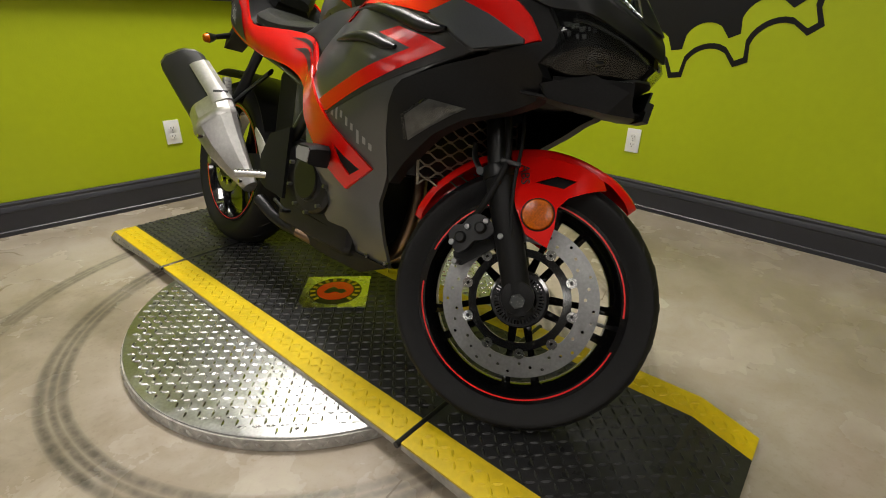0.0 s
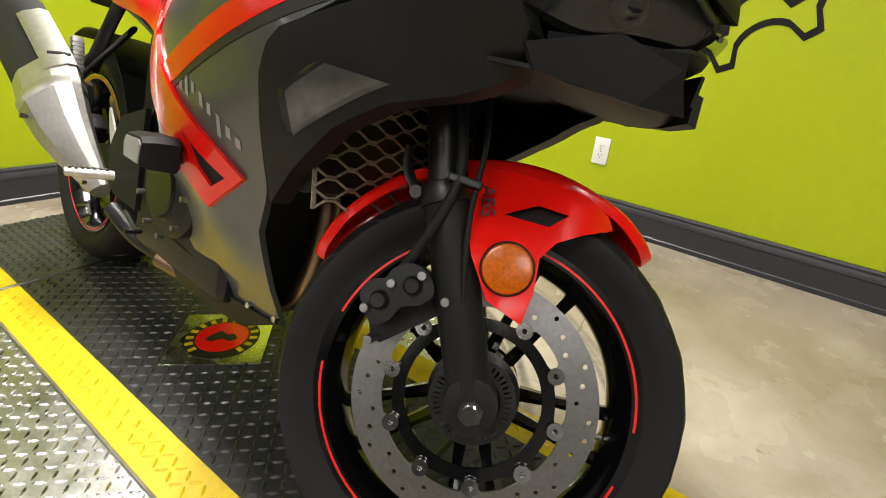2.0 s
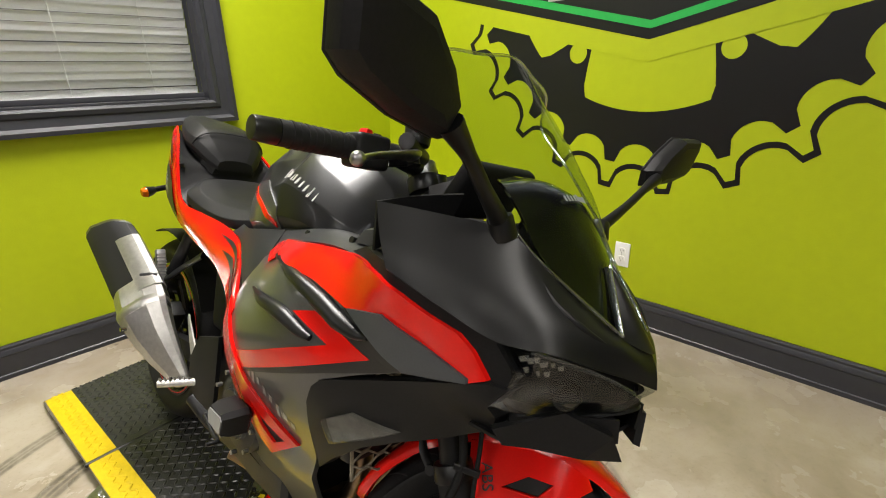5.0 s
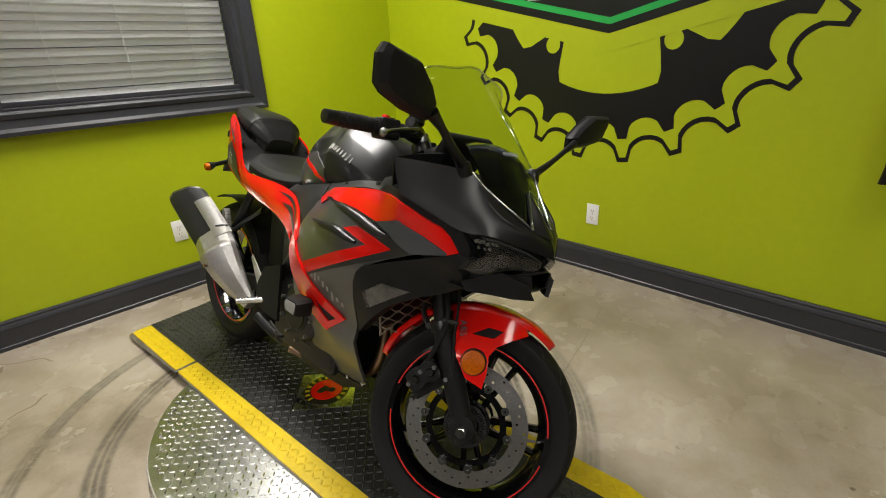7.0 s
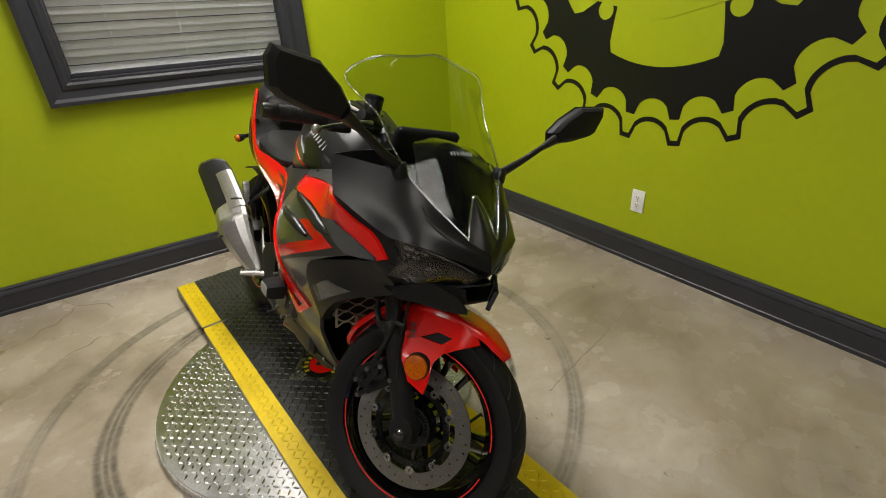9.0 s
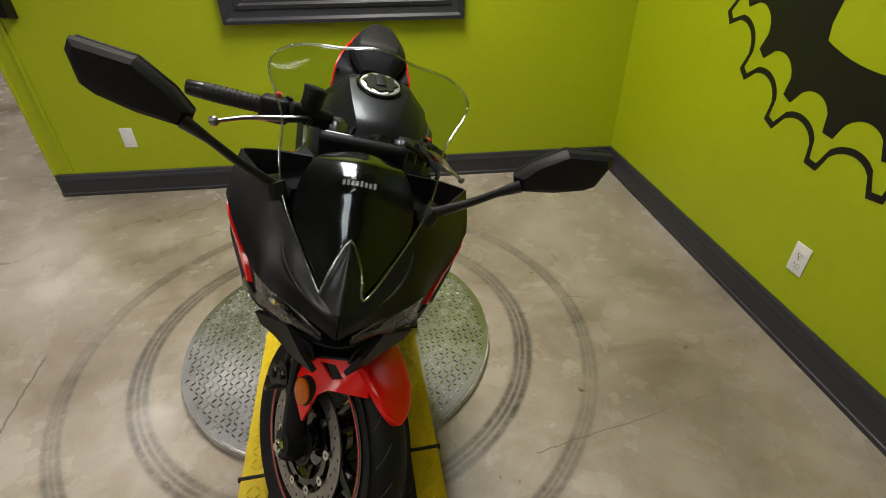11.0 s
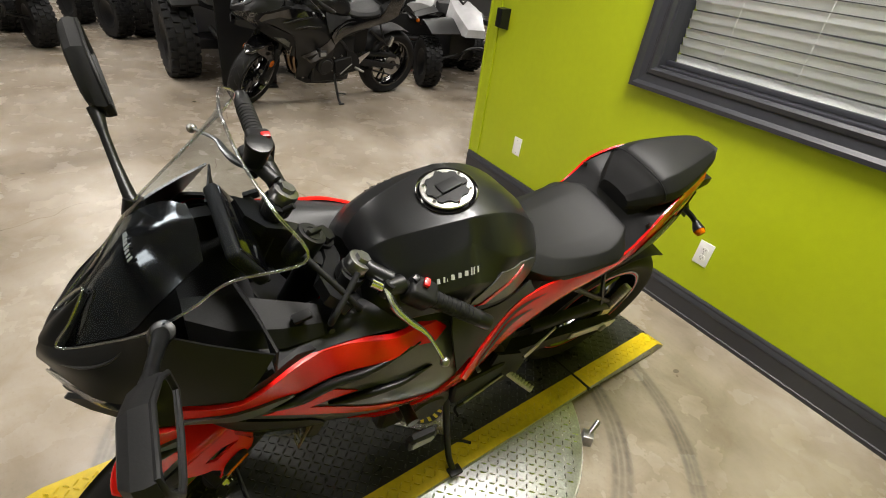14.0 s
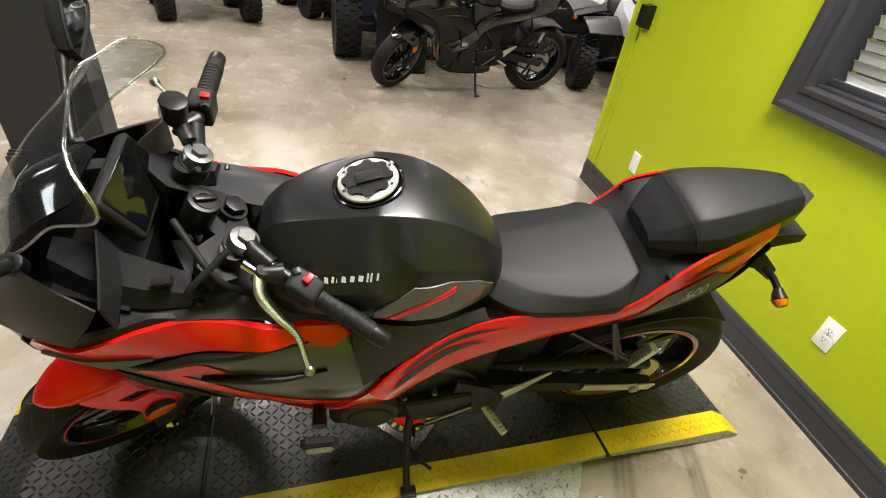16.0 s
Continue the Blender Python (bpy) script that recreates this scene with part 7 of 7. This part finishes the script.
board = thing("display_board", pose(-5.80, -1.02, 0, 0, 0, 6), "black standing display board with a red emblem", "display board")
part("panel", box(-.012, -.26, .02, .012, .26, 1.15, .004), SATIN_BLACK, board)
part("foot", box(-.12, -.24, 0.0, .10, .24, .02, .004), SATIN_BLACK, board)
for k in range(6):
    part("lettering_bar", box(.0135, -.13 + k * .045, .80, .0155, -.098 + k * .045, .832), RED_LINE, board)
part("emblem", moved(plate2d([(0, 0), (.035, .02), (.05, .07), (.03, .12), (.012, .08), (-.02, .10), (-.03, .05)], (), .002), Matrix.Translation((.0135, 0, .875)) @ Matrix(((0, 0, 1, 0), (1, 0, 0, 0), (0, 1, 0, 0), (0, 0, 0, 1)))), RED_LINE, board, "red emblem")


def quad_bike(m, body, label, wings=None):
    """Small four-wheeler that faces +x."""
    wings = wings or body
    t = thing("quad_bike", m, label, "quad bike")
    part("nose", loft([[(.62, -.12, .58), (.62, .12, .58), (.62, .10, .66), (.62, -.10, .66)], [(.35, -.22, .62), (.35, .22, .62), (.35, .16, .80), (.35, -.16, .80)], [(.05, -.16, .66), (.05, .16, .66), (.05, .12, .88), (.05, -.12, .88)]]), body, t, "angular nose panel", 30)
    part("seat", loft([[(.05, -.10, .72), (.05, .10, .72), (.05, .09, .84), (.05, -.09, .84)], [(-.30, -.14, .70), (-.30, .14, .70), (-.30, .12, .80), (-.30, -.12, .80)], [(-.62, -.14, .74), (-.62, .14, .74), (-.62, .11, .84), (-.62, -.11, .84)]]), SEAT_VINYL, t, "black saddle", 30)
    for s in (-1, 1):
        part("front_fender", sheet([[(.68, s * .20, .62), (.42, s * .22, .74), (.15, s * .20, .70)], [(.66, s * .52, .60), (.42, s * .56, .70), (.18, s * .50, .62)]], 12, 6, .012), wings, t, "flared front fender", 35)
        part("rear_fender", sheet([[(-.18, s * .16, .72), (-.45, s * .18, .80), (-.72, s * .16, .78)], [(-.20, s * .50, .62), (-.45, s * .54, .72), (-.74, s * .48, .70)]], 12, 6, .012), wings, t, "flared rear fender", 35)
        part("a_arm", tube([(.42, s * .10, .36), (.42, s * .40, .28)], .016, 8), DARK_METAL, t, "", 45)
        knobby_tyre(t, (.42, s * .46, .265), .265, .19)
        knobby_tyre(t, (-.48, s * .44, .255), .255, .24)
        part("handlebar_arm", tube([(.16, 0, .86), (.10, s * .16, .98), (.02, s * .38, .98)], .013, 8), SATIN_BLACK, t, "", 45)
    part("engine", box(-.25, -.16, .28, .30, .16, .60, .04, 2), DARK_METAL, t, "", 35)
    part("front_bumper", tube([(.60, -.16, .34), (.72, -.14, .46), (.74, 0, .50), (.72, .14, .46), (.60, .16, .34)], .016, 8), SATIN_BLACK, t, "", 45)
    return t


quad_bike(pose(-5.95, 1.42, 0, 0, 0, -12), DULL_WHITE, "white and black sport quad bike parked in the showroom", SATIN_BLACK)
quad_bike(pose(-7.7, -3.25, 0, 0, 0, 20), SATIN_BLACK, "black quad bike parked far back in the showroom")
quad_bike(pose(-8.6, -1.75, 0, 0, 0, 25), BLUE_PLASTIC, "dark blue quad bike parked far back in the showroom")
